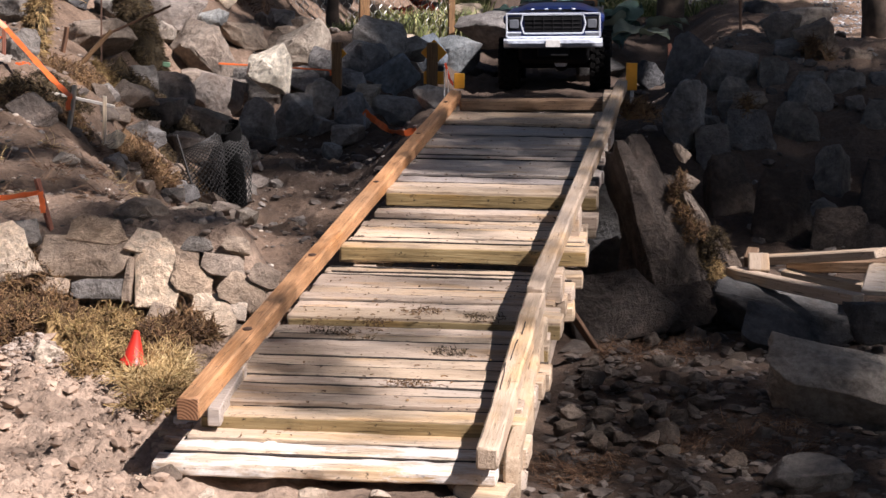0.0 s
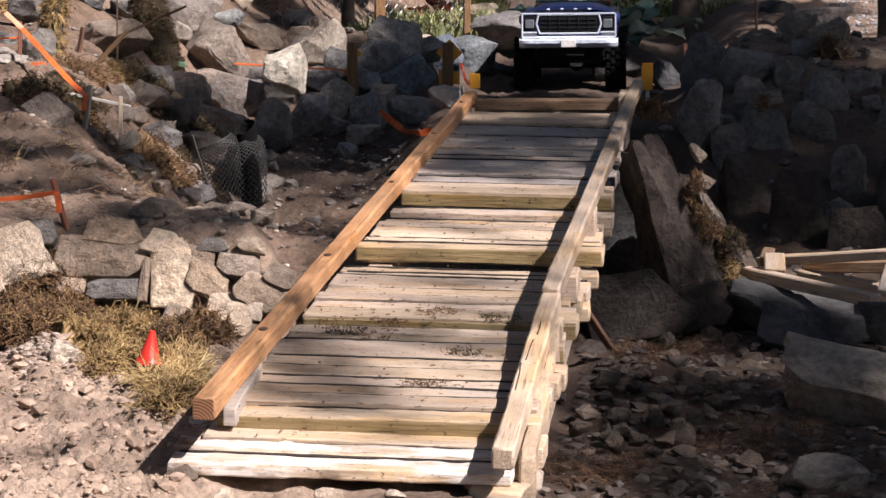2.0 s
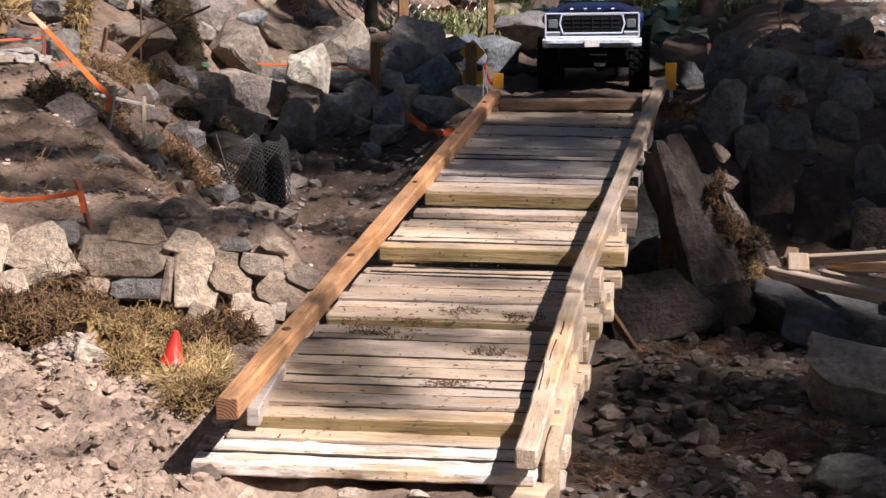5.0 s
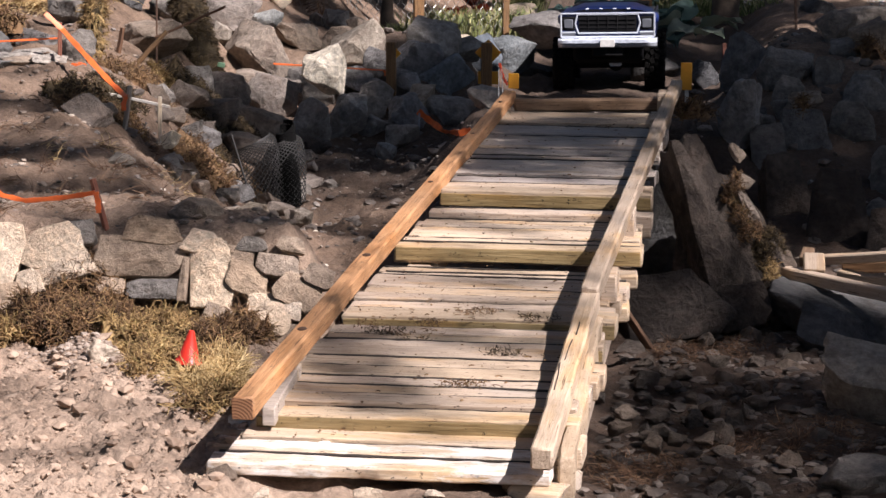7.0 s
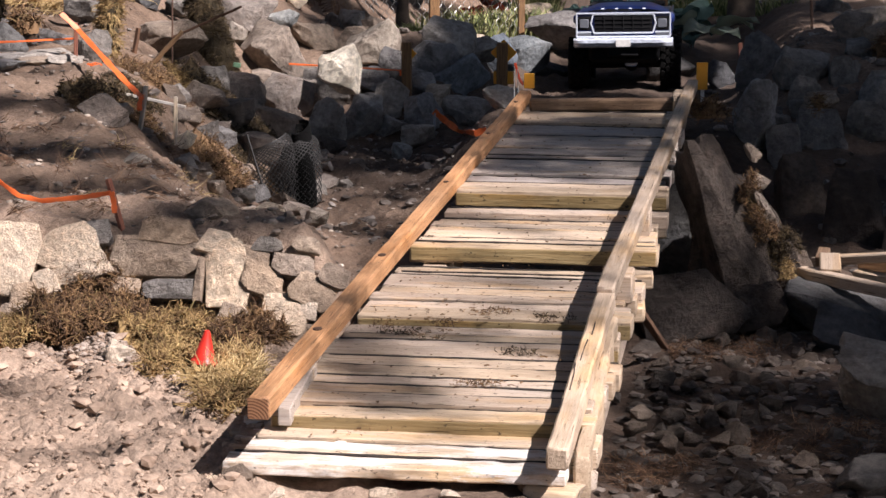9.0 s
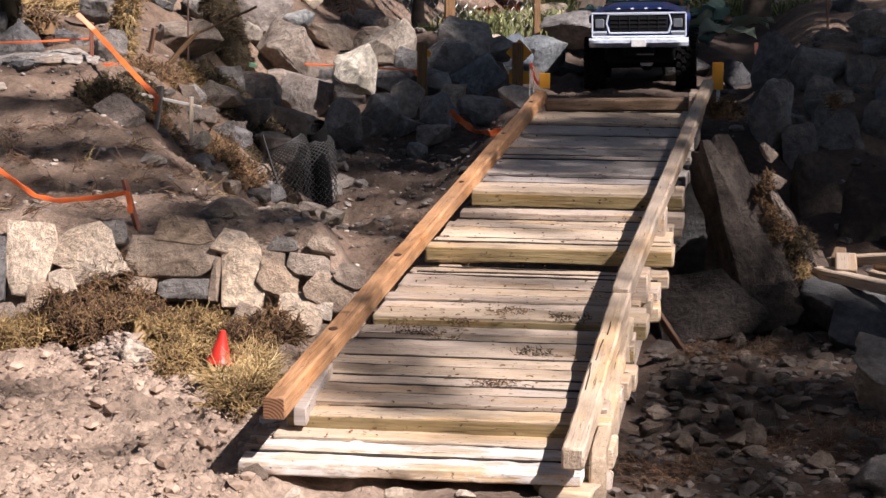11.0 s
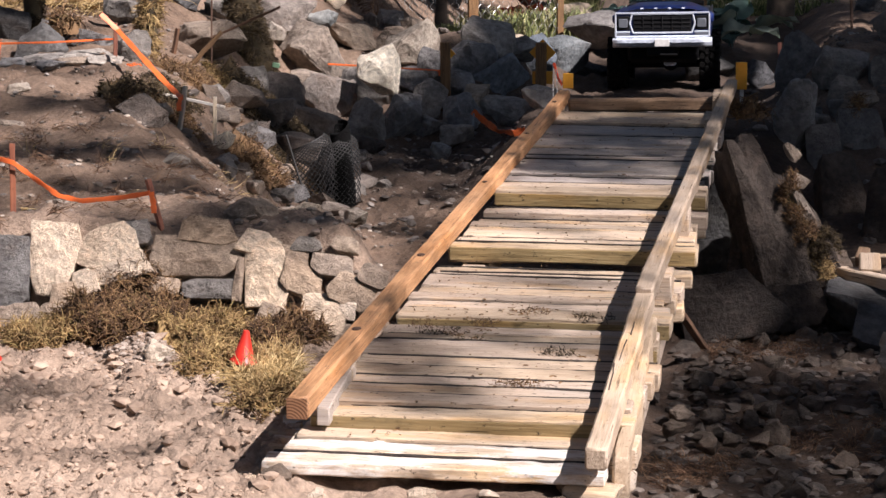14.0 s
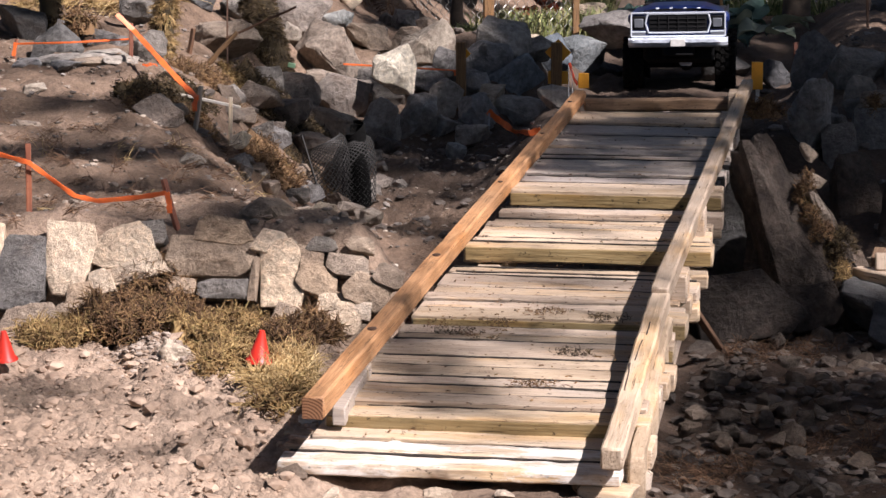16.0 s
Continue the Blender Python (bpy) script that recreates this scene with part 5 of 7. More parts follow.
moss_at(-0.956, 3.274, 0.040, 0.08, 0.010, 2200, "dark green moss on a hump", MOSS_DARK, 29, 0.014, 0.0009, up=0.3)
moss_at(-0.991, 3.686, 0.060, 0.07, 0.009, 1500, "dark green and gold moss below a trunk", MOSS_DARK, 30)
moss_at(-0.990, 3.862, 0.030, 0.035, 0.008, 600, "golden moss below a trunk", MOSS, 31)
# darker moss tones on the first five clumps replace a bough's shade
moss_at(-0.039, 2.962, 0.01, 0.018, 0.022, 620, "olive moss on the edge of the leaning slab", MOSS_DARK, 32, 0.012, 0.0006, z=0.320, core=False)
moss_at(-0.029, 2.962, 0.011, 0.018, 0.022, 620, "golden moss on the edge of the leaning slab", MOSS_DARK, 33, 0.012, 0.0006, z=0.294, core=False)
moss_at(-0.017, 2.962, 0.014, 0.018, 0.022, 620, "golden moss on the edge of the leaning slab", MOSS_DARK, 34, 0.012, 0.0006, z=0.272, core=False)
moss_at(0.009, 2.962, 0.019, 0.018, 0.022, 620, "olive and golden moss beside the leaning slab", MOSS_TRUNK, 35, 0.012, 0.0006, z=0.256, core=False)
moss_at(-0.003, 2.962, 0.014, 0.018, 0.022, 620, "olive and golden moss beside the leaning slab", MOSS_TRUNK, 36, 0.012, 0.0006, z=0.238, core=False)
moss_at(0.007, 2.962, 0.012, 0.018, 0.022, 620, "golden moss at the foot of the leaning slab", MOSS, 37, 0.012, 0.0006, z=0.224, core=False)
moss_at(0.057, 3.851, 0.012, 0.02, 0.075, 350, "dark green mossy stem on the shaded bank", MOSS_DARK, 46)
moss_at(0.181, 4.236, 0.025, 0.03, 0.03, 300, "dark green moss on the shaded bank", MOSS_DARK, 47)
moss_at(-0.114, 3.740, 0.030, 0.03, 0.02, 400, "green moss at the bridge end", MOSS_DARK, 36, z=0.315)
strands("moss", "trodden crumbs of moss and dirt on the deck boards", -0.279, 2.340, 0.018, 0.013, 0.001, 150, 0.006, 0.0005, MOSS_DARK, 380, up=0.1, z=0.3051, core=False)
strands("moss", "trodden crumbs of moss and dirt on the deck boards", -0.227, 2.318, 0.03, 0.006, 0.001, 130, 0.006, 0.0005, MOSS_TRUNK, 381, up=0.1, z=0.3051, core=False)
strands("moss", "trodden crumbs of moss and dirt on the deck boards", -0.318, 2.283, 0.022, 0.006, 0.001, 90, 0.006, 0.0005, MOSS_DARK, 382, up=0.1, z=0.3061, core=False)
strands("moss", "trodden crumbs of moss and dirt on the deck boards", -0.362, 2.253, 0.026, 0.008, 0.001, 120, 0.006, 0.0005, MOSS_TRUNK, 383, up=0.1, z=0.3026, core=False)
strands("moss", "trodden crumbs of moss and dirt on the deck boards", -0.244, 2.175, 0.026, 0.006, 0.001, 100, 0.006, 0.0005, MOSS_TRUNK, 384, up=0.1, z=0.3046, core=False)
strands("moss", "trodden crumbs of moss and dirt on the deck boards", -0.332, 2.223, 0.018, 0.006, 0.001, 60, 0.006, 0.0005, MOSS_TRUNK, 385, up=0.1, z=0.3026, core=False)
strands("moss", "trodden crumbs of moss and dirt on the deck boards", -0.262, 2.049, 0.036, 0.008, 0.001, 120, 0.006, 0.0005, MOSS_DARK, 386, up=0.1, z=0.3051, core=False)
strands("moss", "trodden crumbs of moss and dirt on the deck boards", -0.386, 2.272, 0.012, 0.005, 0.001, 50, 0.006, 0.0005, MOSS_DARK, 387, up=0.1, z=0.3061, core=False)
strands("straw", "reddish dry needles on the trench floor", -0.118, 2.270, 0.05, 0.08, 0.003, 800, 0.017, 0.0004, STRAW_RED, 37, core=False, category="needles", curl=0.35)
strands("straw", "reddish dry needles on the trench floor", -0.060, 2.775, 0.07, 0.06, 0.003, 700, 0.017, 0.0004, STRAW_RED, 38, core=False, category="needles", curl=0.35)
strands("straw", "dry needles and twigs on the trench floor", 0.030, 2.375, 0.09, 0.07, 0.003, 800, 0.018, 0.0004, STRAW_RED, 39, core=False, category="needles", curl=0.35)
strands("straw", "dry twigs and roots on the bank", -0.981, 5.185, 0.12, 0.10, 0.02, 450, 0.06, 0.0009, STRAW_RED, 40, core=False, category="twigs", curl=0.35)
strands("straw", "dry grass tufts on the bank", -1.360, 4.271, 0.16, 0.10, 0.03, 900, 0.08, 0.0008, STRAW, 42, core=False, category="dry grass", curl=0.35)

strands("straw", "dry needles and twigs strewn over the terrace", -0.859, 2.838, 0.30, 0.55, 0.003, 1500, 0.03, 0.0005, STRAW_RED, 43, core=False, category="needles", curl=0.35, up=0.15)
strands("straw", "pale dry straw strewn over the terrace", -0.869, 2.688, 0.25, 0.40, 0.003, 260, 0.030, 0.0004, STRAW, 44, core=False, category="straw", curl=0.35, up=0.15)
lumps("gravel", "pale stone crumbs on the terrace", 420, in_box(-1.4, -0.52, 2.45, 3.9), 0.001, 0.006, CHIP_PALE_TAN, 16, 0.6, 3.5)
lumps("gravel", "brown clods on the terrace", 1500, in_box(-1.4, -0.52, 2.45, 4.2), 0.0015, 0.007, CHIP, 17, 0.55, 3, 0.4)

for k, (mx, my, mrx, mry) in enumerate(((-1.009, 3.373, 0.035, 0.05), (-0.969, 3.465, 0.045, 0.05), (-0.981, 3.746, 0.05, 0.05), (-0.980, 3.957, 0.05, 0.05), (-0.973, 4.135, 0.045, 0.05), (-0.934, 4.165, 0.04, 0.06), (-0.924, 3.340, 0.035, 0.05))):
    strands("moss", "dark brown moss and leaf mould along the slope", mx, my, mrx, mry, 0.006, 700, 0.012, 0.0009, MOSS_TRUNK if k % 2 else MOSS_DARK, 300 + k, up=0.3)
for k, (mx, my, mr, rise) in enumerate(((-0.985, 3.300, 0.045, 0.020), (-0.960, 3.400, 0.040, 0.014), (-0.975, 4.020, 0.060, 0.022), (-0.930, 4.000, 0.055, 0.020), (-0.890, 3.960, 0.050, 0.016), (-0.940, 3.860, 0.050, 0.016), (-0.860, 3.720, 0.040, 0.012), (-0.905, 4.150, 0.055, 0.020))):
    strands("moss", "dark brown moss and leaf mould on a shaded hump", mx, my, mr, mr * 1.1, rise, 850, 0.012, 0.0010, MOSS_TRUNK, 340 + k, up=0.35)
for k, (rx, ry, rw, rh) in enumerate(((-1.205, 3.572, 0.075, 0.020), (-1.150, 3.585, 0.085, 0.022), (-1.100, 3.560, 0.060, 0.016), (-1.180, 3.535, 0.070, 0.014), (-1.255, 3.560, 0.060, 0.018))):
    boulder(rx, ry, ground_z(rx, ry) - 0.004, rw, rh, "low pale grey crumbled rock on the bank", ROCK_ASH, 360 + k, turn=k * 40, group=G3, rough=0.12)

# ---- cones, stakes, tapes ----
def cone(x, y, z, h, lean=0.0, turn=0.0):
    c = thing("traffic_cone", "small red plastic cone standing in dry moss", "cone", pose(x, y, z, lean, 0, turn), "cones")
    b = bmesh.new()
    prof = [(0.43, 0.0), (0.405, 0.06), (0.36, 0.10), (0.33, 0.13), (0.10, 0.96), (0.085, 1.0), (0.03, 1.0)]
    n = 28
    rings = [[b.verts.new((r * h * math.cos(2 * math.pi * k / n), r * h * math.sin(2 * math.pi * k / n), zz * h)) for k in range(n)] for r, zz in prof]
    for a, d in zip(rings, rings[1:]):
        for k in range(n):
            b.faces.new((a[k], a[(k + 1) % n], d[(k + 1) % n], d[k]))
    b.faces.new(rings[-1])
    part("cone_body", b, RED, c, sharp=50)
    return c


cone(-0.542, 2.172, 0.2865, 0.0310, 7, 90)
cone(-0.796, 2.171, 0.280, 0.0290, 5, 0)


def stake_between(a, b, w, label, mat, group="stakes", d=None, name="stake", category="stake", rough=0.06):
    a, b = Vector(a), Vector(b)
    v = b - a
    m = Matrix.Translation(a) @ v.to_track_quat("Z", "Y").to_matrix().to_4x4()
    ob = new(name, mesh_of(box(w, d or w * 0.7, v.length + 0.02, w * 0.1, (0, 0, v.length / 2 - 0.01), cuts=7, rough=w * rough, seed=int(a.x * 99)), name, mat))
    ob.matrix_basis = m
    return tagged(ob, label, category, group)


stake_between((-1.090, 3.586, 0.400), (-1.091, 3.598, 0.465), 0.006, "thin red-brown wooden stake holding orange tape", WOOD_RUST)
stake_between((-1.052, 3.783, 0.390), (-1.045, 3.793, 0.438), 0.008, "dark brown leaning wooden stake", WOOD_DARK)
stake_between((-0.904, 3.275, 0.342), (-0.897, 3.289, 0.408), 0.007, "grey-brown leaning stick tied with tape", WOOD_ASH)
stake_between((-0.876, 3.367, 0.306), (-0.878, 3.381, 0.381), 0.0056, "upright of a small whitewashed stick cross", WOOD_LIME, name="stick")
stake_between((-0.957, 3.401, 0.380), (-0.870, 3.409, 0.362), 0.0056, "pale crossbar stick behind an upright", WOOD_LIME, name="stick")
stake_between((-0.867, 2.457, 0.361), (-0.871, 2.473, 0.447), 0.0062, "red-brown wooden stake holding orange tape", WOOD_RUST)
stake_between((-0.697, 2.447, 0.358), (-0.714, 2.456, 0.414), 0.0066, "red-brown leaning stake with orange tape tied on", WOOD_RUST)
stake_between((-1.295, 3.627, 0.402), (-1.292, 3.634, 0.434), 0.005, "short brown stake with orange tape", WOOD_RUST)
stake_between((-0.086, 5.080, 0.193), (-0.093, 5.098, 0.289), 0.009, "thin brown stake in the shade", WOOD_RUST)
stake_between((0.062, 5.425, 0.275), (0.056, 5.447, 0.389), 0.006, "thin dark sapling stem", WOOD_DARK)
stake_between((-0.133, 2.716, 0.194), (-0.154, 2.641, 0.247), 0.009, "dark prop under the bridge deck", WOOD_DARK, name="prop", category="prop")
stake_between((-0.630, 4.293, 0.197), (-0.630, 4.301, 0.237), 0.003, "thin wire peg with orange ribbon", STEEL, name="peg", category="peg")
stake_between((-1.033, 3.832, 0.376), (-0.985, 3.849, 0.427), 0.011, "bare grey branch leaning on the bank", WOOD_POST, name="branch", category="branch", rough=0.2)
stake_between((-0.986, 3.848, 0.425), (-0.890, 3.870, 0.468), 0.0055, "bare grey branch leaning on the bank", WOOD_DARK, name="branch", category="branch", rough=0.2)
stake_between((-1.001, 3.840, 0.396), (-1.004, 3.860, 0.497), 0.0028, "thin dark upright rod", WOOD_DARK, name="rod", category="rod")
strands("moss", "dark mossy root end on the bank", -1.212, 3.718, 0.03, 0.02, 0.07, 500, 0.02, 0.0012, MOSS_DARK, 45)

tag = new("ribbon", mesh_of(box(0.014, 0.004, 0.009, 0.001, cuts=2, rough=0.001, seed=4), "ribbon", GREEN_TAG))
tag.matrix_basis = pose(-0.999, 4.300, 0.320, 0, 12, 10)
tagged(tag, "small pale green plastic ribbon at a mossy trunk", "ribbon")


def tape(points, width, label, mat=None, name="barrier_tape", tilt=0.3, sub=5, lean=0.0):
    """A thin plastic ribbon through the points, a little twisted."""
    pts = [Vector(p) for p in points]
    fine = []
    for i in range(len(pts) - 1):
        for k in range(sub):
            fine.append(pts[i].lerp(pts[i + 1], k / sub))
    fine.append(pts[-1])
    b = bmesh.new()
    rows = []
    for i, p in enumerate(fine):
        d = (fine[min(i + 1, len(fine) - 1)] - fine[max(i - 1, 0)]).normalized()
        side = d.cross(Vector((0, 1, 0))).normalized()
        a = lean + tilt * math.sin(i * 0.7)
        u = side * math.cos(a) + d.cross(side) * math.sin(a)
        w = d.cross(u) * 0.0003
        hw = u * width * 0.5 * (1 + 0.15 * math.sin(i * 1.9))
        rows.append([b.verts.new(p + hw + w), b.verts.new(p + w * 2 + hw * 0.1), b.verts.new(p - hw + w), b.verts.new(p - hw - w), b.verts.new(p + hw - w)])
    for r, s in zip(rows, rows[1:]):
        for k in range(5):
            b.faces.new((r[k], r[(k + 1) % 5], s[(k + 1) % 5], s[k]))
    b.faces.new(rows[0])
    b.faces.new(rows[-1][::-1])
    bmesh.ops.recalc_face_normals(b, faces=b.faces)
    return tagged(new(name, mesh_of(b, name, mat or ORANGE)), label, "tape", "orange tapes")


tape([(-1.108, 3.578, 0.481), (-1.082, 3.577, 0.457), (-1.000, 3.435, 0.429), (-0.947, 3.363, 0.403), (-0.900, 3.276, 0.393)], 0.0078, "broad orange flagging tape stretched between stakes", tilt=0.12, lean=-0.8)
tape([(-0.900, 3.274, 0.394), (-0.902, 3.268, 0.383), (-0.901, 3.267, 0.375)], 0.007, "loose end of orange tape at a stake")
tape([(-1.272, 3.567, 0.434), (-1.186, 3.579, 0.436), (-1.091, 3.594, 0.441)], 0.003, "thin orange tape line between stakes")
tape([(-1.290, 3.623, 0.430), (-1.293, 3.619, 0.409)], 0.006, "loose end of orange tape at a stake")
tape([(-0.908, 2.466, 0.437), (-0.866, 2.460, 0.428), (-0.846, 2.469, 0.410), (-0.815, 2.458, 0.393), (-0.789, 2.457, 0.388), (-0.744, 2.456, 0.393), (-0.708, 2.444, 0.401)], 0.0052, "slack orange flagging tape between two stakes")
tape([(-0.707, 2.442, 0.402), (-0.704, 2.440, 0.391), (-0.703, 2.438, 0.380)], 0.006, "loose end of orange tape at a stake")
tape([(-0.912, 4.351, 0.317), (-0.816, 4.424, 0.304), (-0.703, 4.462, 0.294)], 0.0032, "thin orange tape line above the rocks")
tape([(-0.941, 4.499, 0.305), (-0.943, 4.496, 0.290)], 0.010, "knotted end of orange tape")
tape([(-0.717, 4.451, 0.297), (-0.714, 4.449, 0.287)], 0.009, "orange tape tied round a sign post")
tape([(-0.632, 4.301, 0.240), (-0.611, 4.301, 0.223), (-0.575, 4.238, 0.213), (-0.486, 3.757, 0.280), (-0.466, 3.753, 0.286)], 0.0115, "drooping orange ribbon beside the bridge")
tape([(-1.056, 3.534, 0.404), (-1.041, 3.536, 0.406), (-1.034, 3.536, 0.403)], 0.010, "crumpled scrap of orange tape in the moss")
tape([(-0.386, 3.677, 0.342), (-0.384, 3.670, 0.334), (-0.382, 3.664, 0.328)], 0.0075, "short orange ribbon at the bridge end", RED_ORANGE)
tape([(-0.439, 3.913, 0.376), (-0.430, 3.889, 0.355), (-0.420, 3.858, 0.347)], 0.004, "pink and orange ribbon at the rail end", RED_ORANGE)
stake_between((-0.433, 3.851, 0.322), (-0.435, 3.862, 0.378), 0.0012, "thin white rod at the rail end", WHITE, name="rod", category="rod")
stake_between((-0.429, 3.873, 0.325), (-0.432, 3.882, 0.370), 0.0012, "thin white rod at the rail end", WHITE, name="rod", category="rod")


def sign(post_a, post_b, w, label, plates):
    """A little wooden post with amber boards fixed behind it."""
    s = thing("warning_sign", label, "sign", Matrix.Translation(post_a), "little road signs")
    v = Vector(post_b) - Vector(post_a)
    part("post", box(w, w * 0.8, v.length + 0.03, w * 0.08, (v.x / 2, v.y / 2, v.z / 2 - 0.015), cuts=7, rough=w * 0.04), WOOD_POST, s)
    for dx, dy, dz, sx, sz, turn in plates:
        part("sign_board", box(sx, 0.003, sz, 0.0006), SIGN, s, "amber board", pose(dx, dy, dz, 0, turn, 0))


sign((-0.498, 4.240, 0.252), (-0.503, 4.263, 0.372), 0.019, "diamond-shaped amber sign on a small brown post", [(0.0, 0.014, 0.103, 0.034, 0.034, 45), (0.001, 0.013, 0.058, 0.038, 0.023, 0)])
sign((-0.701, 4.416, 0.246), (-0.703, 4.437, 0.352), 0.018, "amber diamond sign seen behind its small brown post", [(0.003, 0.013, 0.085, 0.021, 0.021, 45)])
mk = thing("reflector_marker", "small amber marker at the end of the cedar rail", "marker", Matrix.Translation((-0.399, 3.759, 0.353)), "rail end markers")
part("marker_board", box(0.0165, 0.004, 0.024, 0.0006, (0, 0, 0.013)), SIGN, mk)
mk = thing("reflector_marker", "upright amber marker on a white stick at the rail end", "marker", Matrix.Translation((-0.129, 3.842, 0.320)), "rail end markers")
part("marker_board", box(0.018, 0.004, 0.044, 0.0006, (0, 0, 0.048)), SIGN, mk)
part("marker_stick", box(0.006, 0.003, 0.075, 0.0005, (0.001, 0.004, 0.03)), WHITE, mk, "white stick")


# ---- roll of black plastic netting ----
def net_hood(x, y, z, rx, ry, h, turn, label, a0=-200.0, a1=20.0, cell=0.0058, sag=0.0, mat=None):
    """A sheet of diamond netting thrown over a hump: upright round its foot, closing towards a rounded top."""
    b = bmesh.new()
    nu, nv = int(radians(a1 - a0) * (rx + ry) * 0.42 / cell), int(1.25 * h / cell)

    def at(u, v):
        a = radians(a0 + (a1 - a0) * u)
        k = math.cos(min(1.0, v) * 1.1) ** 0.5 * (1 + 0.10 * math.sin(5 * u + 3 * v) + 0.06 * noise.noise(Vector((u * 5, v * 4, rx * 90))))
        return Vector((rx * k * math.cos(a) + sag * v * v, ry * k * math.sin(a), h * math.sin(min(1.0, v) * 1.45) * (1 - 0.12 * math.sin(4 * u + 1))))
    for k in range(-nv, nu + nv):
        for s in (1, -1):
            pts = [at((k + s * j) / nu, j / nv) for j in range(nv + 1) if -0.01 <= (k + s * j) / nu <= 1.01]
            if len(pts) > 1:
                tube(pts, 0.0008, 4, b)
    for v in (0.0, 1.0):
        tube([at(i / 30, v) for i in range(31)], 0.0012, 4, b)
    ob = new("plastic_netting", mesh_of(b, "plastic_netting", mat or BLACK_NET))
    ob.matrix_basis = pose(x, y, z, 0, 0, turn)
    return tagged(ob, label, "netting", "netting on the slope")


boulder(-0.772, 3.640, 0.190, 0.066, 0.055, "brown soil-covered hump under the netting", ROCK_BROWN, 261, d=0.7, cuts=4, group=G3)
NET = "black plastic garden netting thrown over a hump on the slope"
net_hood(-0.784, 3.625, 0.186, 0.040, 0.050, 0.096, 10, NET, cell=0.0088, sag=-0.012)
net_hood(-0.748, 3.650, 0.184, 0.034, 0.045, 0.092, -15, NET, cell=0.0088, sag=-0.006)
net_hood(-0.746, 3.640, 0.180, 0.020, 0.020, 0.118, 0, "upright roll of dense black plastic netting on the slope", -250, 110, 0.0052, mat=BLACK_ROLL)
net_hood(-0.744, 3.643, 0.180, 0.016, 0.016, 0.112, 40, "upright roll of dense black plastic netting on the slope", -250, 110, 0.0052, mat=BLACK_ROLL)
net_hood(-0.740, 3.637, 0.180, 0.025, 0.018, 0.092, 90, "upright roll of dense black plastic netting on the slope", -250, 110, 0.0060, mat=BLACK_ROLL)
stake_between((-0.784, 3.550, 0.210), (-0.814, 3.563, 0.300), 0.003, "black leaning stick beside the netting", BLACK_NET)
rl = tube([Vector((0, 0, 0)), Vector((0.002, 0, 0.06)), Vector((-0.002, 0.002, 0.112))], 0.019, 14, None, 0.85)
tagged(new("plastic_netting", mesh_of(rl, "plastic_netting", BLACK_ROLL)), "tight core of a roll of black plastic netting", "netting", "netting on the slope").matrix_basis = pose(-0.743, 3.640, 0.180)
moss_at(-0.777, 3.625, 0.05, 0.03, 0.008, 300, "brown moss inside the netting", MOSS_DARK, 61)

# ---- timber offcuts on the rocks ----
OFF = "timber offcuts"


def offcut(a, b, w, h, label, mat=None, twist=0.0):
    o = beam(a, b, w, h, mat or WOOD_NEW, "timber_offcut", None, "", 0.0015, 0.0008, twist, 8)
    return tagged(o, label, "timber", OFF)


offcut((0.050, 3.096, 0.218), (0.216, 2.953, 0.261), 0.030, 0.012, "long pale timber offcut lying on other boards")
offcut((0.028, 2.991, 0.224), (0.180, 2.808, 0.231), 0.018, 0.015, "long pale timber offcut sloping over a rock")
offcut((0.107, 3.103, 0.213), (0.248, 3.053, 0.226), 0.03, 0.016, "shaded brown timber offcut under another", WOOD_BEAM)
offcut((0.098, 3.030, 0.214), (0.198, 2.971, 0.211), 0.020, 0.016, "pale timber offcut under another")
offcut((0.065, 2.962, 0.231), (0.064, 2.981, 0.250), 0.026, 0.010, "short square timber offcut standing on a board")
offcut((0.202, 2.872, 0.227), (0.216, 2.950, 0.246), 0.032, 0.008, "grey board leaning on the pile", WOOD_GREY)
offcut((0.055, 3.037, 0.228), (0.059, 3.060, 0.238), 0.016, 0.016, "small broken timber offcut", WOOD_BEAM)


# ---- trees ----
def trunk_mesh(points, r0, r1, seed, seg=14):
    pts = [Vector(p) for p in points]
    fine = []
    for i in range(len(pts) - 1):
        for k in range(6):
            fine.append(pts[i].lerp(pts[i + 1], k / 6))
    fine.append(pts[-1])
    b = tube(fine, r0, seg, None, r1 / r0)
    for v in b.verts:
        n = noise.noise_vector(v.co * (0.35 / r0) + Vector((seed, 0, 0)))
        v.co += Vector((n.x, n.y, 0)) * r0 * 0.30
    return b


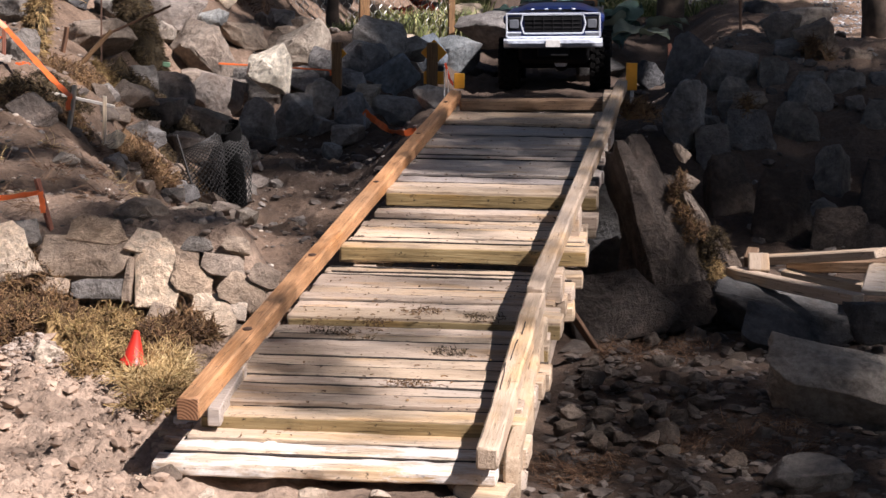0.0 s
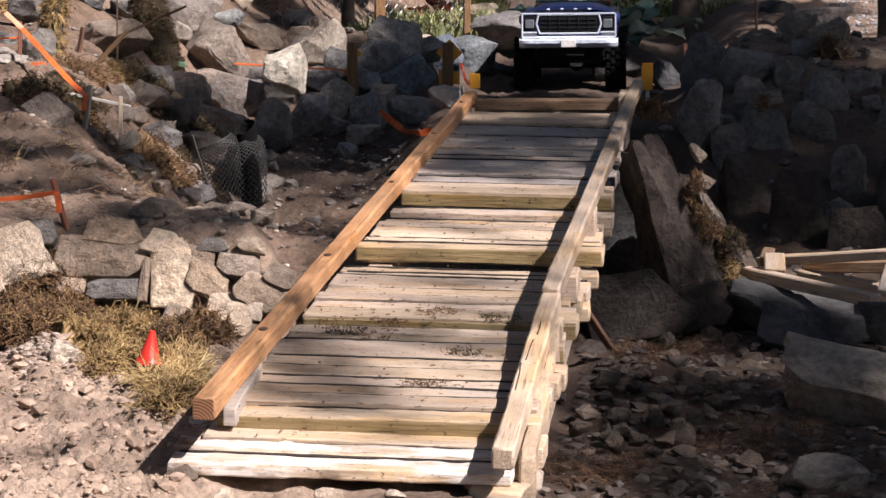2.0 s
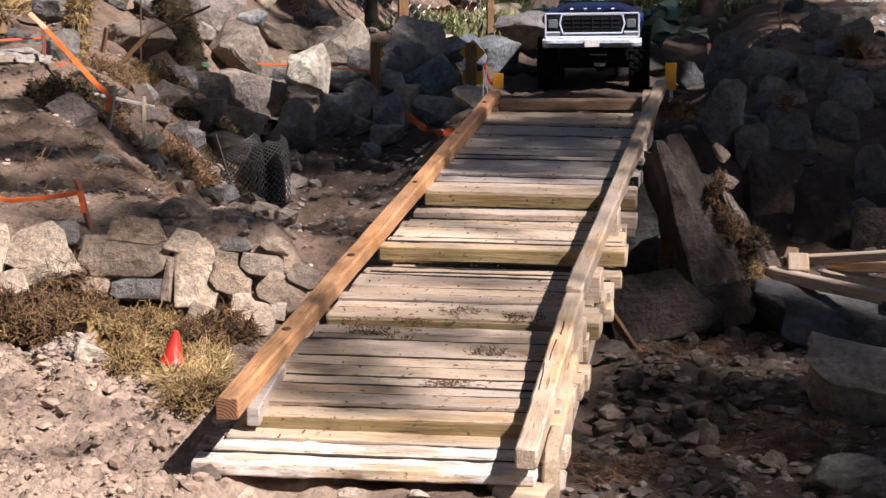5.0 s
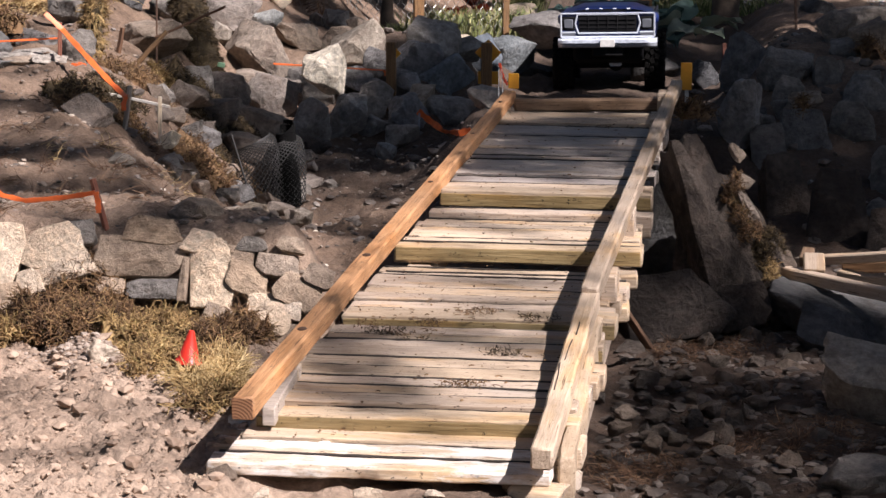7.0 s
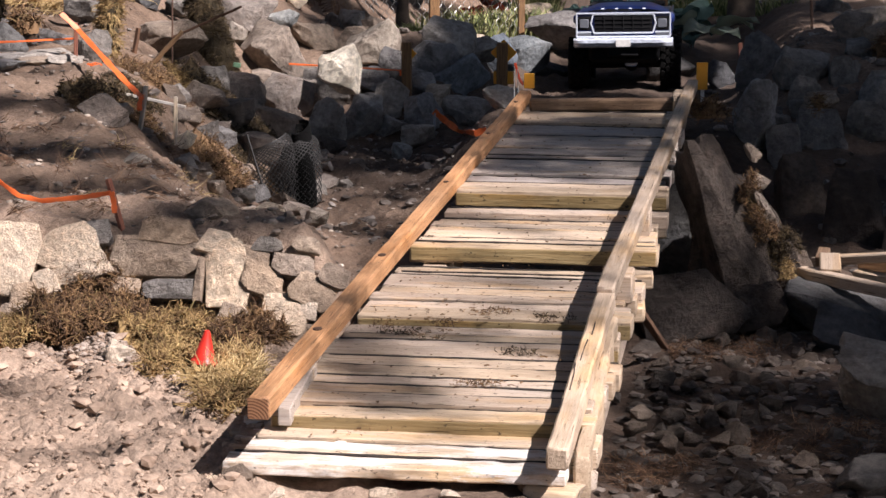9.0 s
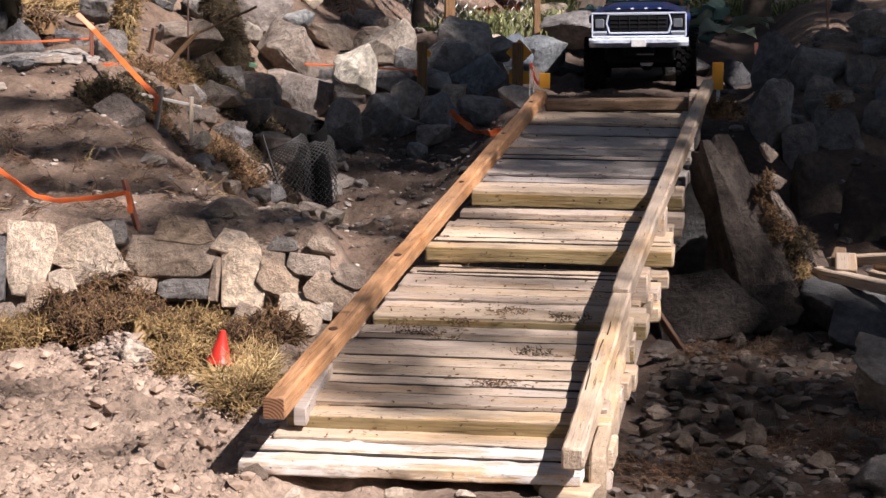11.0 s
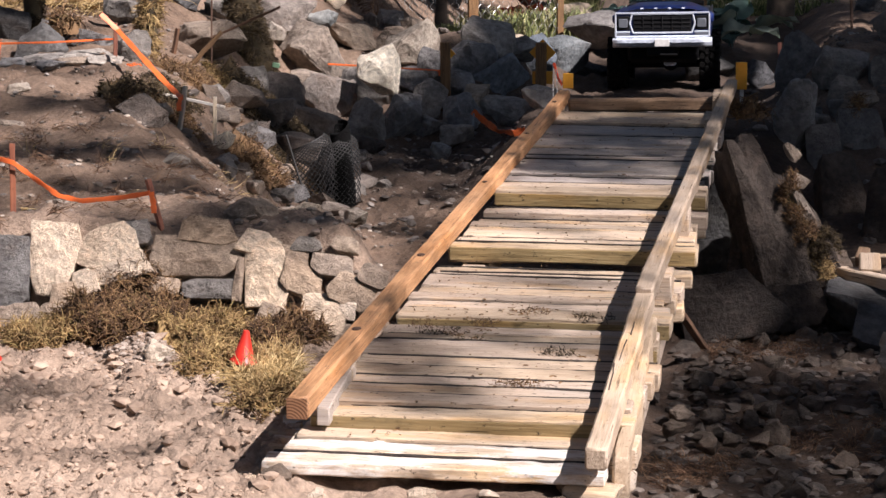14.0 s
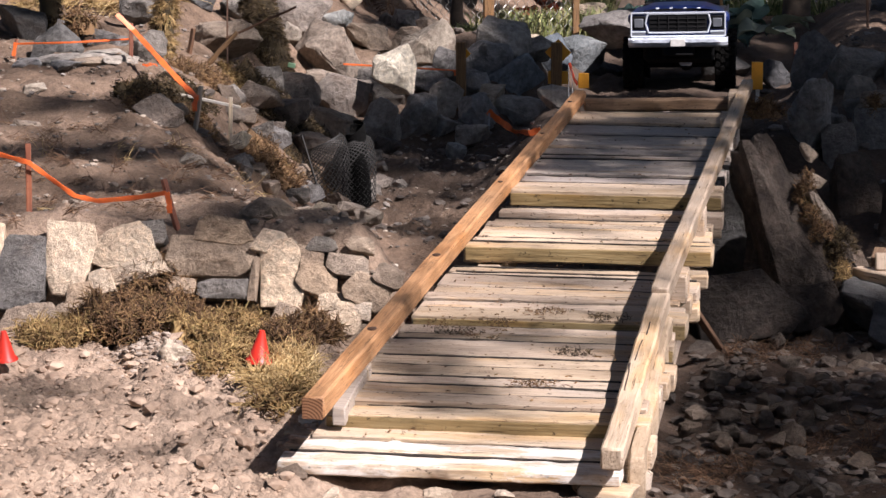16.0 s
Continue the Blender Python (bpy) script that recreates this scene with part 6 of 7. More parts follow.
def leaf_cloud(rng, spots, size, verts, faces):
    """Small bent leaves round the given spots: (middle, spread along x, y, z, turn, how many)."""
    for c, sx, sy, sz, turn, n in spots:
        ca, sa = math.cos(turn), math.sin(turn)
        for _ in range(n):
            r, q = math.sqrt(rng.random()), rng.uniform(0, 2 * math.pi)
            u, v, w = r * math.cos(q) * sx, r * math.sin(q) * sy, rng.normal(0, 0.4) * sz
            p = np.array([c[0] + ca * u - sa * v, c[1] + sa * u + ca * v, c[2] + w])
            a = rng.normal(0, 1, 3)
            a[2] *= 0.5
            a /= np.linalg.norm(a)
            s = np.cross(a, rng.normal(0, 1, 3))
            s /= max(1e-6, np.linalg.norm(s))
            up = np.cross(a, s)
            ln, wd = size * rng.uniform(0.6, 1.2), size * 0.24 * rng.uniform(0.7, 1.2)
            o = len(verts)
            verts += [p, p + a * ln * 0.5 + s * wd + up * wd * 0.4, p + a * ln, p + a * ln * 0.5 - s * wd + up * wd * 0.4, p + a * ln * 0.5]
            faces += [(o, o + 1, o + 4), (o + 1, o + 2, o + 4), (o + 4, o + 2, o + 3), (o, o + 4, o + 3)]


def leaves_mesh(name, verts, faces, mat):
    me = bpy.data.meshes.new(name)
    me.from_pydata([tuple(v) for v in verts], [], faces)
    me.materials.append(mat)
    return me


def slim_tree(points, r0, r1, label, seed, crown_r=0.7, leaves=700, mossy=0, limbs=5):
    """A trunk that rises out of view to a high crown."""
    rng = np.random.default_rng(seed)
    base = Vector(points[0])
    t = thing("tree", label, "tree", Matrix.Translation(base))
    rel = [Vector(p) - base for p in points]
    part("trunk", trunk_mesh(rel, r0, r1, seed), BARK_MOSSY if mossy else BARK, t)
    top = rel[-1]
    b = bmesh.new()
    spots = []
    for k in range(limbs):
        a = 2 * math.pi * k / limbs + rng.uniform(-0.4, 0.4)
        q = top + Vector((math.cos(a) * crown_r, math.sin(a) * crown_r, rng.uniform(0.0, 0.6) * crown_r))
        tube([top * 0.9, (top + q) / 2 + Vector((0, 0, 0.1 * crown_r)), q], r1 * 0.6, 6, b, 0.3)
        spots.append((q, crown_r * 0.8, crown_r * 0.8, crown_r * 0.5, a, leaves // limbs))
    part("limbs", b, BARK, t)
    v, f = [], []
    leaf_cloud(rng, spots, 0.09, v, f)
    part("crown", leaves_mesh("crown", v, f, CROWN), CROWN, t)
    if mossy:
        vs, fs = [], []
        for n_th in range(mossy):
            if n_th % 16 == 0:
                k = rng.uniform(0.0, 0.5)
                a0 = rng.uniform(0, 2 * math.pi)
                hang = Vector((rng.normal(0, 0.6), rng.normal(0, 0.6), rng.uniform(-1.3, 0.5)))
                size = rng.uniform(0.5, 1.5)
            i = min(0.5, max(0.0, k + rng.normal(0, 0.0035))) * (len(rel) - 1)
            p = rel[int(i)].lerp(rel[min(len(rel) - 1, int(i) + 1)], i - int(i))
            a = a0 + rng.normal(0, 0.16)
            o = Vector((math.cos(a), math.sin(a), 0))
            c = p + o * (r0 + (r1 - r0) * k) * 0.95
            ln = rng.uniform(0.005, 0.016) * size
            d = (o * rng.uniform(0.1, 0.9) + hang + Vector(rng.normal(0, 0.35, 3))).normalized()
            sd = d.cross(o).normalized() * 0.00045
            n0 = len(vs)
            mid, end = c + d * ln * 0.5 + o * ln * 0.25, c + d * ln + Vector((0, 0, -ln * 0.35))
            vs += [c + sd, c - sd, mid + sd, mid - sd, end]
            fs += [(n0, n0 + 1, n0 + 3, n0 + 2), (n0 + 2, n0 + 3, n0 + 4)]
        strand = MOSS if "golden" in label else MOSS_TRUNK
        part("moss", leaves_mesh("moss", vs, fs, strand), strand, t, "hanging shaggy moss")
    return t


slim_tree([(-1.036, 4.331, 0.302), (-1.055, 4.342, 0.372), (-1.077, 4.351, 0.434), (-1.092, 4.402, 0.703), (-1.108, 4.632, 1.880), (-1.149, 4.809, 2.810)], 0.029, 0.025, "slender trunk wrapped in shaggy moss", 71, 0.5, 500, 20000)
slim_tree([(-1.074, 3.716, 0.403), (-1.076, 3.726, 0.453), (-1.073, 3.733, 0.489), (-1.082, 3.784, 0.756), (-1.120, 3.990, 1.825), (-1.124, 4.147, 2.627)], 0.015, 0.012, "thin trunk with golden moss", 72, 0.5, 400, 4500)
slim_tree([(-1.355, 3.967, 0.414), (-1.353, 3.973, 0.444), (-1.351, 3.985, 0.502), (-1.385, 4.255, 1.898), (-1.413, 4.383, 2.567)], 0.019, 0.012, "pale slender trunk on the bank", 73, 0.5, 400, 2500)
slim_tree([(-0.884, 5.523, 0.251), (-0.888, 5.539, 0.332), (-0.902, 5.639, 0.851), (-0.952, 5.965, 2.541)], 0.016, 0.012, "thin grey trunk behind the wire fence", 74, 0.6, 400)
slim_tree([(-0.651, 7.170, 0.089), (-0.653, 7.189, 0.189), (-0.677, 7.383, 1.191), (-0.730, 7.738, 3.029)], 0.040, 0.03, "dark tree trunk behind the rocks", 75, 0.9, 500)
slim_tree([(-0.115, 6.647, 0.190), (-0.117, 6.657, 0.242), (-0.142, 6.835, 1.161), (-0.172, 7.163, 2.846)], 0.042, 0.032, "dark tree trunk beyond the bank", 76, 0.9, 500)
slim_tree([(0.342, 4.676, 0.301), (0.327, 4.685, 0.357), (0.319, 4.696, 0.421), (0.457, 4.795, 0.826), (0.654, 4.953, 1.488), (0.733, 5.174, 2.555)], 0.046, 0.04, "thick dark trunk at the edge of the bank", 77, 0.35, 300)
slim_tree([(-1.307, 7.388, 0.093), (-1.309, 7.401, 0.162), (-1.380, 7.905, 2.773)], 0.03, 0.02, "dark trunk behind the wire fence", 78, 0.9, 500)
slim_tree([(-1.124, 8.426, 0.014), (-1.126, 8.438, 0.073), (-1.205, 9.009, 3.031)], 0.02, 0.02, "brown trunk behind the wire fence", 79, 0.9, 500)

# ---- wire fence, posts and plants at the back ----
def fence_post(x, y, z, w, h, label):
    ob = new("fence_post", mesh_of(box(w, w, h + 0.06, w * 0.06, (0, 0, h / 2 - 0.03), cuts=9, rough=w * 0.03), "fence_post", WOOD_POST))
    ob.matrix_basis = pose(x, y, z, 0, 0, 15)
    return tagged(ob, label, "post", "fence posts")


fence_post(-0.826, 5.632, 0.241, 0.024, 0.5, "yellow-brown wooden fence post")
fence_post(-0.653, 5.956, 0.196, 0.016, 0.5, "thin brown wooden fence post")
fence_post(-0.300, 5.847, 0.176, 0.030, 0.5, "thick red-brown wooden post behind the truck")


def wire_fence(a, b, h, cell, label):
    """Hexagonal chicken wire between two points, wire by wire."""
    a, b = Vector(a), Vector(b)
    d = b - a
    n = int(d.length / cell)
    rows = int(h / (cell * 0.9))
    f = thing("wire_fence", label, "fence", Matrix.Translation(a), "chicken wire fence")
    for i in range(n):
        pts = []
        for j in range(rows * 2 + 1):
            off = (0.25 if (j // 2 + j % 2) % 2 else -0.25) * (1 if i % 2 else -1)
            wob = noise.noise(Vector((i * 0.3, j * 0.2, 1))) * cell * 0.35
            pts.append(d * ((i + 0.5 + off) / n) + Vector((0, wob, j * cell * 0.45 + wob * 0.3)))
        part("wire", tube(pts, 0.0008, 3), WIRE, f, smooth=False)
    return f


wire_fence((-1.136, 5.637, 0.225), (-0.826, 5.682, 0.230), 0.25, 0.0125, "grey hexagonal chicken wire fence")
wire_fence((-0.828, 5.712, 0.227), (-0.651, 5.957, 0.199), 0.25, 0.016, "grey hexagonal chicken wire fence")


def leafy_plant(x, y, z, r, n, label, mat, seed, size=0.09):
    rng = random.Random(seed)
    p = thing("broad_leaved_plant", label, "plant", Matrix.Translation((x, y, z)), "plants at the back")
    for k in range(n):
        b = bmesh.new()
        nu, nv = 8, 4
        ln, wd = size * rng.uniform(0.7, 1.3), size * rng.uniform(0.32, 0.5)
        grid = []
        for i in range(nu + 1):
            u = i / nu
            half = wd * math.sin(math.pi * min(1, u * 0.92 + 0.06)) ** 0.8
            grid.append([b.verts.new((half * (j / nv * 2 - 1), u * ln, abs(j / nv * 2 - 1) * wd * 0.35 - 0.5 * ln * u * u * 0.8 + 0.006 * math.sin(9 * u + j))) for j in range(nv + 1)])
        for i in range(nu):
            for j in range(nv):
                b.faces.new((grid[i][j], grid[i][j + 1], grid[i + 1][j + 1], grid[i + 1][j]))
        bmesh.ops.solidify(b, geom=b.faces[:], thickness=0.0012)
        a = rng.uniform(0, 360)
        q = r * math.sqrt(rng.random())
        part("leaf", b, mat, p, m=pose(q * math.cos(radians(a)), q * math.sin(radians(a)) * 0.6, rng.uniform(0, 0.05), rng.uniform(-10, 50), rng.uniform(-25, 25), a - 90 + rng.uniform(-40, 40)))
    return p


leafy_plant(-0.402, 6.503, 0.184, 0.12, 16, "blue-green broad-leaved plant behind the truck", LEAF_BLUE, 5, 0.08)
leafy_plant(-0.251, 6.015, 0.212, 0.06, 14, "blue-green broad-leaved plant by a post", LEAF_BLUE, 6, 0.085)
leafy_plant(-0.178, 5.721, 0.230, 0.05, 7, "pale drooping cabbage-like leaves on the bank", LEAF_PALE, 7, 0.085)
leafy_plant(-0.516, 6.687, 0.156, 0.10, 14, "blue-green broad-leaved plant among rocks", LEAF_BLUE, 8, 0.08)
leafy_plant(-0.271, 7.036, 0.182, 0.12, 16, "green leafy plant at the back", LEAF, 9, 0.08)
leafy_plant(-0.543, 7.606, 0.136, 0.16, 18, "green leafy plant at the back", LEAF, 10, 0.08)
leafy_plant(-0.624, 7.391, 0.151, 0.03, 6, "plant with pinkish red flowers", PINK, 12, 0.05)
leafy_plant(-0.819, 6.550, 0.197, 0.012, 6, "rusty red dried flower stalk", RUSTY, 13, 0.06)


def grass(x, y, z, rx, ry, n, ln, mat, seed, label):
    rng = np.random.default_rng(seed)
    v, f = [], []
    for _ in range(n):
        p = np.array([x + rng.uniform(-rx, rx), y + rng.uniform(-ry, ry), z - 0.01])
        d = np.array([rng.normal(0, 0.3), rng.normal(0, 0.3), 1.0])
        l = ln * rng.uniform(0.5, 1.2)
        s = np.array([0.0016, 0.0005, 0]) * rng.uniform(0.7, 1.5)
        bend = np.array([rng.normal(0, 0.3), rng.normal(0, 0.3), -0.15]) * l
        o = len(v)
        v += [p - s, p + s, p + d * l * 0.6 - s * 0.8, p + d * l * 0.6 + s * 0.8, p + d * l + bend]
        f += [(o, o + 1, o + 3, o + 2), (o + 2, o + 3, o + 4)]
    return tagged(new("grass", leaves_mesh("grass", v, f, mat)), label, "grass", kind="stuff")


grass(-0.835, 5.427, 0.251, 0.05, 0.04, 300, 0.05, GRASS, 81, "green grass tuft beside a fence post")
grass(-0.806, 5.937, 0.210, 0.10, 0.06, 420, 0.075, GRASS, 82, "yellow-green sunlit grass behind the fence")
grass(-0.705, 6.052, 0.199, 0.09, 0.06, 420, 0.085, GRASS, 83, "yellow-green sunlit grass behind the fence")
grass(-0.690, 6.669, 0.187, 0.06, 0.06, 260, 0.09, GRASS, 84, "bright green leafy growth behind the fence")
grass(-0.080, 6.859, 0.193, 0.12, 0.06, 260, 0.06, GRASS, 85, "green undergrowth round a trunk")
grass(-0.215, 6.840, 0.193, 0.10, 0.06, 260, 0.06, GRASS, 86, "green undergrowth round a trunk")


# ---- model truck ----
def wheel(truck, x, y, front):
    r, w = 0.060, 0.046
    wh = part("wheel", cyl(0.030, 0.030, w * 0.7, 20, m=pose(0, 0, 0, 0, 90, 0) @ Matrix.Translation((0, 0, -w * 0.35))), BLACK, truck, m=pose(x, y, r))
    b = bmesh.new()
    n = 32
    prof = [(0.031, -0.5), (0.050, -0.5), (0.0565, -0.40), (0.0575, 0.0), (0.0565, 0.40), (0.050, 0.5), (0.031, 0.5)]
    rings = [[b.verts.new((q * w, rr * math.cos(2 * math.pi * k / n), rr * math.sin(2 * math.pi * k / n))) for k in range(n)] for rr, q in prof]
    for a, d in zip(rings, rings[1:]):
        for k in range(n):
            b.faces.new((a[k], d[k], d[(k + 1) % n], a[(k + 1) % n]))
    lugs = 20
    for row, q in enumerate((-0.36, -0.12, 0.12, 0.36)):
        for k in range(lugs):
            a = 2 * math.pi * (k + 0.5 * (row % 2)) / lugs
            m = pose(0, 0, 0, math.degrees(a), 0, 0) @ pose(q * w, 0, 0.0575, 0, 0, 20 if row % 2 else -20)
            box(w * 0.23, 0.0125, 0.007, 0.0015, (0, 0, 0), m, b)
    bmesh.ops.recalc_face_normals(b, faces=b.faces)
    part("tyre", b, RUBBER, wh, "dusty knobbly rubber tyre")
    b = cyl(0.012, 0.010, 0.010, 12, m=pose(0.012 if x > 0 else -0.012, 0, 0, 0, 90 if x > 0 else -90, 0))
    part("hub", b, STEEL, wh)


def build_truck(x, y, z, pitch, roll, turn):
    """A scale-model off-roader; its nose points along -y."""
    t = thing("model_truck", "dark blue scale-model off-road truck with chrome grille and bumper", "model truck", pose(x, y, z, pitch, roll, turn))
    for sx in (-1, 1):
        wheel(t, sx * 0.1015, 0.105, True)
        wheel(t, sx * 0.1015, 0.377, False)
    # body tub and hood
    b = box(0.206, 0.42, 0.050, 0.006, (0, 0.225, 0.148), cuts=4)
    part("body", b, BLUE, t)
    b = bmesh.new()
    nu, nv = 10, 12
    g = [[b.verts.new((0.098 * (2 * i / nu - 1), 0.020 + 0.165 * j / nv, 0.176 + 0.010 * (1 - (2 * i / nu - 1) ** 4) + 0.004 * math.sin(math.pi * j / nv / 2) + (0.004 if 2 <= i <= 8 and j > 1 else 0))) for j in range(nv + 1)] for i in range(nu + 1)]
    for i in range(nu):
        for j in range(nv):
            b.faces.new((g[i][j], g[i + 1][j], g[i + 1][j + 1], g[i][j + 1]))
    bmesh.ops.solidify(b, geom=b.faces[:], thickness=0.006)
    bmesh.ops.recalc_face_normals(b, faces=b.faces)
    part("hood", b, BLUE, t)
    for k in range(4):
        part("hood_badge", box(0.007, 0.002, 0.004, 0.0004), CHROME, t, "small silver badge bar", pose(-0.045 + 0.03 * k, 0.0225, 0.186, -30, 0, 0))
    for sx in (-1, 1):
        part("fender", box(0.022, 0.12, 0.022, 0.005, (sx * 0.100, 0.100, 0.163), cuts=4), BLUE, t)
    # front panel
    part("front_panel", box(0.204, 0.014, 0.058, 0.002, (0, 0.016, 0.150)), BLUE, t, "dark front panel")
    part("grille_recess", box(0.126, 0.004, 0.036, 0.0005, (0, 0.0075, 0.155)), BLACK, t, "black grille opening")
    for k in range(3):
        part("grille_bar", box(0.122, 0.003, 0.0018, 0.0004, (0, 0.005, 0.146 + 0.009 * k)), BLACK, t)
    for k in range(5):
        part("grille_bar", box(0.0018, 0.003, 0.033, 0.0004, (-0.042 + 0.021 * k, 0.0045, 0.155)), BLACK, t)
    fr = bmesh.new()
    for a, c in (((-0.066, 0.175), (0.066, 0.175)), ((0.066, 0.175), (0.071, 0.155)), ((0.071, 0.155), (0.064, 0.134)), ((0.064, 0.134), (-0.064, 0.134)), ((-0.064, 0.134), (-0.071, 0.155)), ((-0.071, 0.155), (-0.066, 0.175)),
                 ((-0.102, 0.177), (0.102, 0.177)), ((-0.102, 0.177), (-0.102, 0.126)), ((0.102, 0.177), (0.102, 0.126)), ((-0.102, 0.126), (0.102, 0.126)), ((-0.102, 0.136), (-0.070, 0.136)), ((0.070, 0.136), (0.102, 0.136))):
        tube([(a[0], 0.0055, a[1]), (c[0], 0.0055, c[1])], 0.0021, 6, fr)
    part("grille_trim", fr, CHROME, t, "bright chrome trim")
    for sx in (-1, 1):
        hl = part("headlight", box(0.030, 0.004, 0.030, 0.001, (sx * 0.0855, 0.0075, 0.1555)), BLACK, t, "square headlight")
        part("lens", box(0.020, 0.004, 0.019, 0.0015, (sx * 0.0855, 0.0045, 0.1555)), LAMP_GLASS, hl)
        part("indicator", box(0.030, 0.004, 0.007, 0.0008, (sx * 0.086, 0.0065, 0.131)), LAMP_GLASS, t)
    prof = [(0.008, 0.1235), (-0.003, 0.1235), (-0.0115, 0.1195), (-0.0125, 0.1135), (-0.0085, 0.1060), (0.000, 0.1025), (0.008, 0.1025)]
    b = bmesh.new()
    rows = []
    for k in range(41):
        u = 2 * k / 40 - 1
        wrap = 0.011 * max(0.0, (abs(u) - 0.80) / 0.20) ** 1.6
        dip = 0.0012 * noise.noise(Vector((u * 9, 2.0, 0)))
        rows.append([b.verts.new((0.1085 * u, py + wrap, pz + dip)) for py, pz in prof])
    for r0, r1 in zip(rows, rows[1:]):
        for k in range(len(prof)):
            b.faces.new((r0[k], r0[(k + 1) % len(prof)], r1[(k + 1) % len(prof)], r1[k]))
    b.faces.new(rows[0][::-1])
    b.faces.new(rows[-1])
    bmesh.ops.recalc_face_normals(b, faces=b.faces)
    part("bumper", b, BUMPER, t, "scuffed chrome bumper", sharp=20)
    part("number_plate", box(0.032, 0.002, 0.016, 0.0005, (0, -0.0135, 0.113)), WHITE, t, "blank white plate")
    # underside
    # added black block that stands in for deep shade and hides lit ground
    part("underbody", box(0.156, 0.40, 0.062, 0.008, (0, 0.235, 0.098), cuts=5, rough=0.002), BLACK, t, "black block added for the shade under the truck")
    for sx in (-1, 1):
        part("lower_link", cyl(0.004, 0.004, 0.15, 8, m=pose(sx * 0.032, 0.10, 0.058, -84, 0, 0)), BLACK, t)
        part("side_panel", box(0.004, 0.40, 0.05, 0.0015, (sx * 0.1035, 0.235, 0.150), cuts=4), BLUE, t)
    part("steering_link", cyl(0.0035, 0.0035, 0.15, 8, m=pose(-0.075, 0.078, 0.066, 0, 90, 0)), BLACK, t)
    part("chassis", box(0.07, 0.44, 0.030, 0.003, (0, 0.22, 0.098)), BLACK, t)
    for yy in (0.105, 0.377):
        part("axle", cyl(0.009, 0.009, 0.16, 12, m=pose(-0.08, yy, 0.060, 0, 90, 0)), BLACK, t)
    b = bmesh.new()
    bmesh.ops.create_uvsphere(b, u_segments=14, v_segments=10, radius=0.017)
    bmesh.ops.transform(b, matrix=pose(0.015, 0.090, 0.062) @ Matrix.Diagonal((1, 0.8, 1, 1)), verts=b.verts)
    part("differential", b, BLACK, t)
    # metal cover in pale chrome, its colour standing in for sunlight on it
    part("differential_cover", box(0.028, 0.006, 0.021, 0.004, (0.015, 0.064, 0.068)), CHROME, t, "bright metal cover")
    for sx in (-1, 1):
        part("shock", cyl(0.007, 0.006, 0.07, 10, m=pose(sx * 0.055, 0.095, 0.065, 0, -sx * 12, 0)), BLACK, t)
        part("inner_fender", box(0.03, 0.13, 0.03, 0.003, (sx * 0.07, 0.115, 0.125)), BLACK, t)
    # open rear
    part("seat_tub", box(0.17, 0.20, 0.02, 0.003, (0, 0.30, 0.178)), BLACK, t)
    return t


build_truck(-0.346, 5.220, 0.159, -2.6, -1.2, 2)

# ---- tall trees added out of view, their boughs placed to shade the ground ----
class Crown:
    def __init__(self, seed):
        self.rng, self.verts, self.faces, self.stems = np.random.default_rng(seed), [], [], []

    def bough(self, x, y, z, length, width, turn=0.0, density=1.0, leaf=0.055):
        n = int(length * width * 0.8 * density / (leaf * leaf * 0.10))
        leaf_cloud(self.rng, [((x, y, z), length * 0.5, width * 0.5, 0.10, radians(turn), n)], leaf, self.verts, self.faces)
        self.stems.append((x, y, z))


def shade_tree(base, top, r, crown, label):
    t = thing("tree", label, "tree", Matrix.Translation(base))
    base, top = Vector(base), Vector(top)
    part("trunk", trunk_mesh([Vector((0, 0, -0.1)), (top - base) * 0.5 + Vector((0.06, 0.05, 0)), top - base], r, r * 0.35, 5), BARK, t)
    b = bmesh.new()
    for s in crown.stems:
        e = Vector(s) - base
        root = (top - base) * min(0.98, max(0.4, (e.z - 0.5) / (top - base).z))
        tube([root, root.lerp(e, 0.55) + Vector((0, 0, 0.1)), e], 0.0045, 5, b, 0.3)
    part("limbs", b, BARK, t)
    part("crown", leaves_mesh("crown", [v - np.array(base) for v in crown.verts], crown.faces, CROWN), CROWN, t)
    return t


c = Crown(1)
# thick boughs
c.bough(3.757, 1.871, 4.697, 0.9, 0.7, 10, 2.0)
c.bough(3.727, 1.944, 4.885, 0.6, 0.6, 40, 2.0)
c.bough(3.461, 1.047, 4.476, 0.14, 0.10, 0, 2.4)
c.bough(3.679, 1.165, 4.478, 0.14, 0.3, 0, 1.6)
c.bough(3.707, 0.922, 5.119, 0.24, 0.16, 20, 0.45, 0.07)
c.bough(3.566, 0.911, 4.877, 0.18, 0.10, 20, 1.4)
c.bough(3.497, 0.854, 4.776, 0.12, 0.07, 0, 1.0)
c.bough(3.067, 4.742, 4.816, 0.3, 0.2, 0, 1.6)
c.bough(3.393, 3.361, 4.797, 0.07, 0.07, 0, 2.4, 0.03)
c.bough(3.520, 0.978, 4.695, 0.10, 0.14, 20, 2.4)
c.bough(3.740, 0.865, 4.788, 0.26, 0.12, 0, 2.2)
c.bough(3.398, 1.514, 4.919, 0.28, 0.30, 0, 1.1)
c.bough(3.126, 1.802, 4.775, 0.2, 0.15, 0, 0.3)
c.bough(2.780, 3.351, 5.063, 0.5, 0.5, 0, 2.8)
c.bough(3.466, 0.505, 4.698, 0.12, 0.16, 0, 0.9)
c.bough(2.554, 2.166, 4.881, 0.10, 0.16, 0, 2.4)
c.bough(3.323, 3.193, 4.767, 0.3, 0.10, 0, 2.4)
c.bough(3.596, 2.861, 4.800, 0.22, 0.2, 0, 3.0)
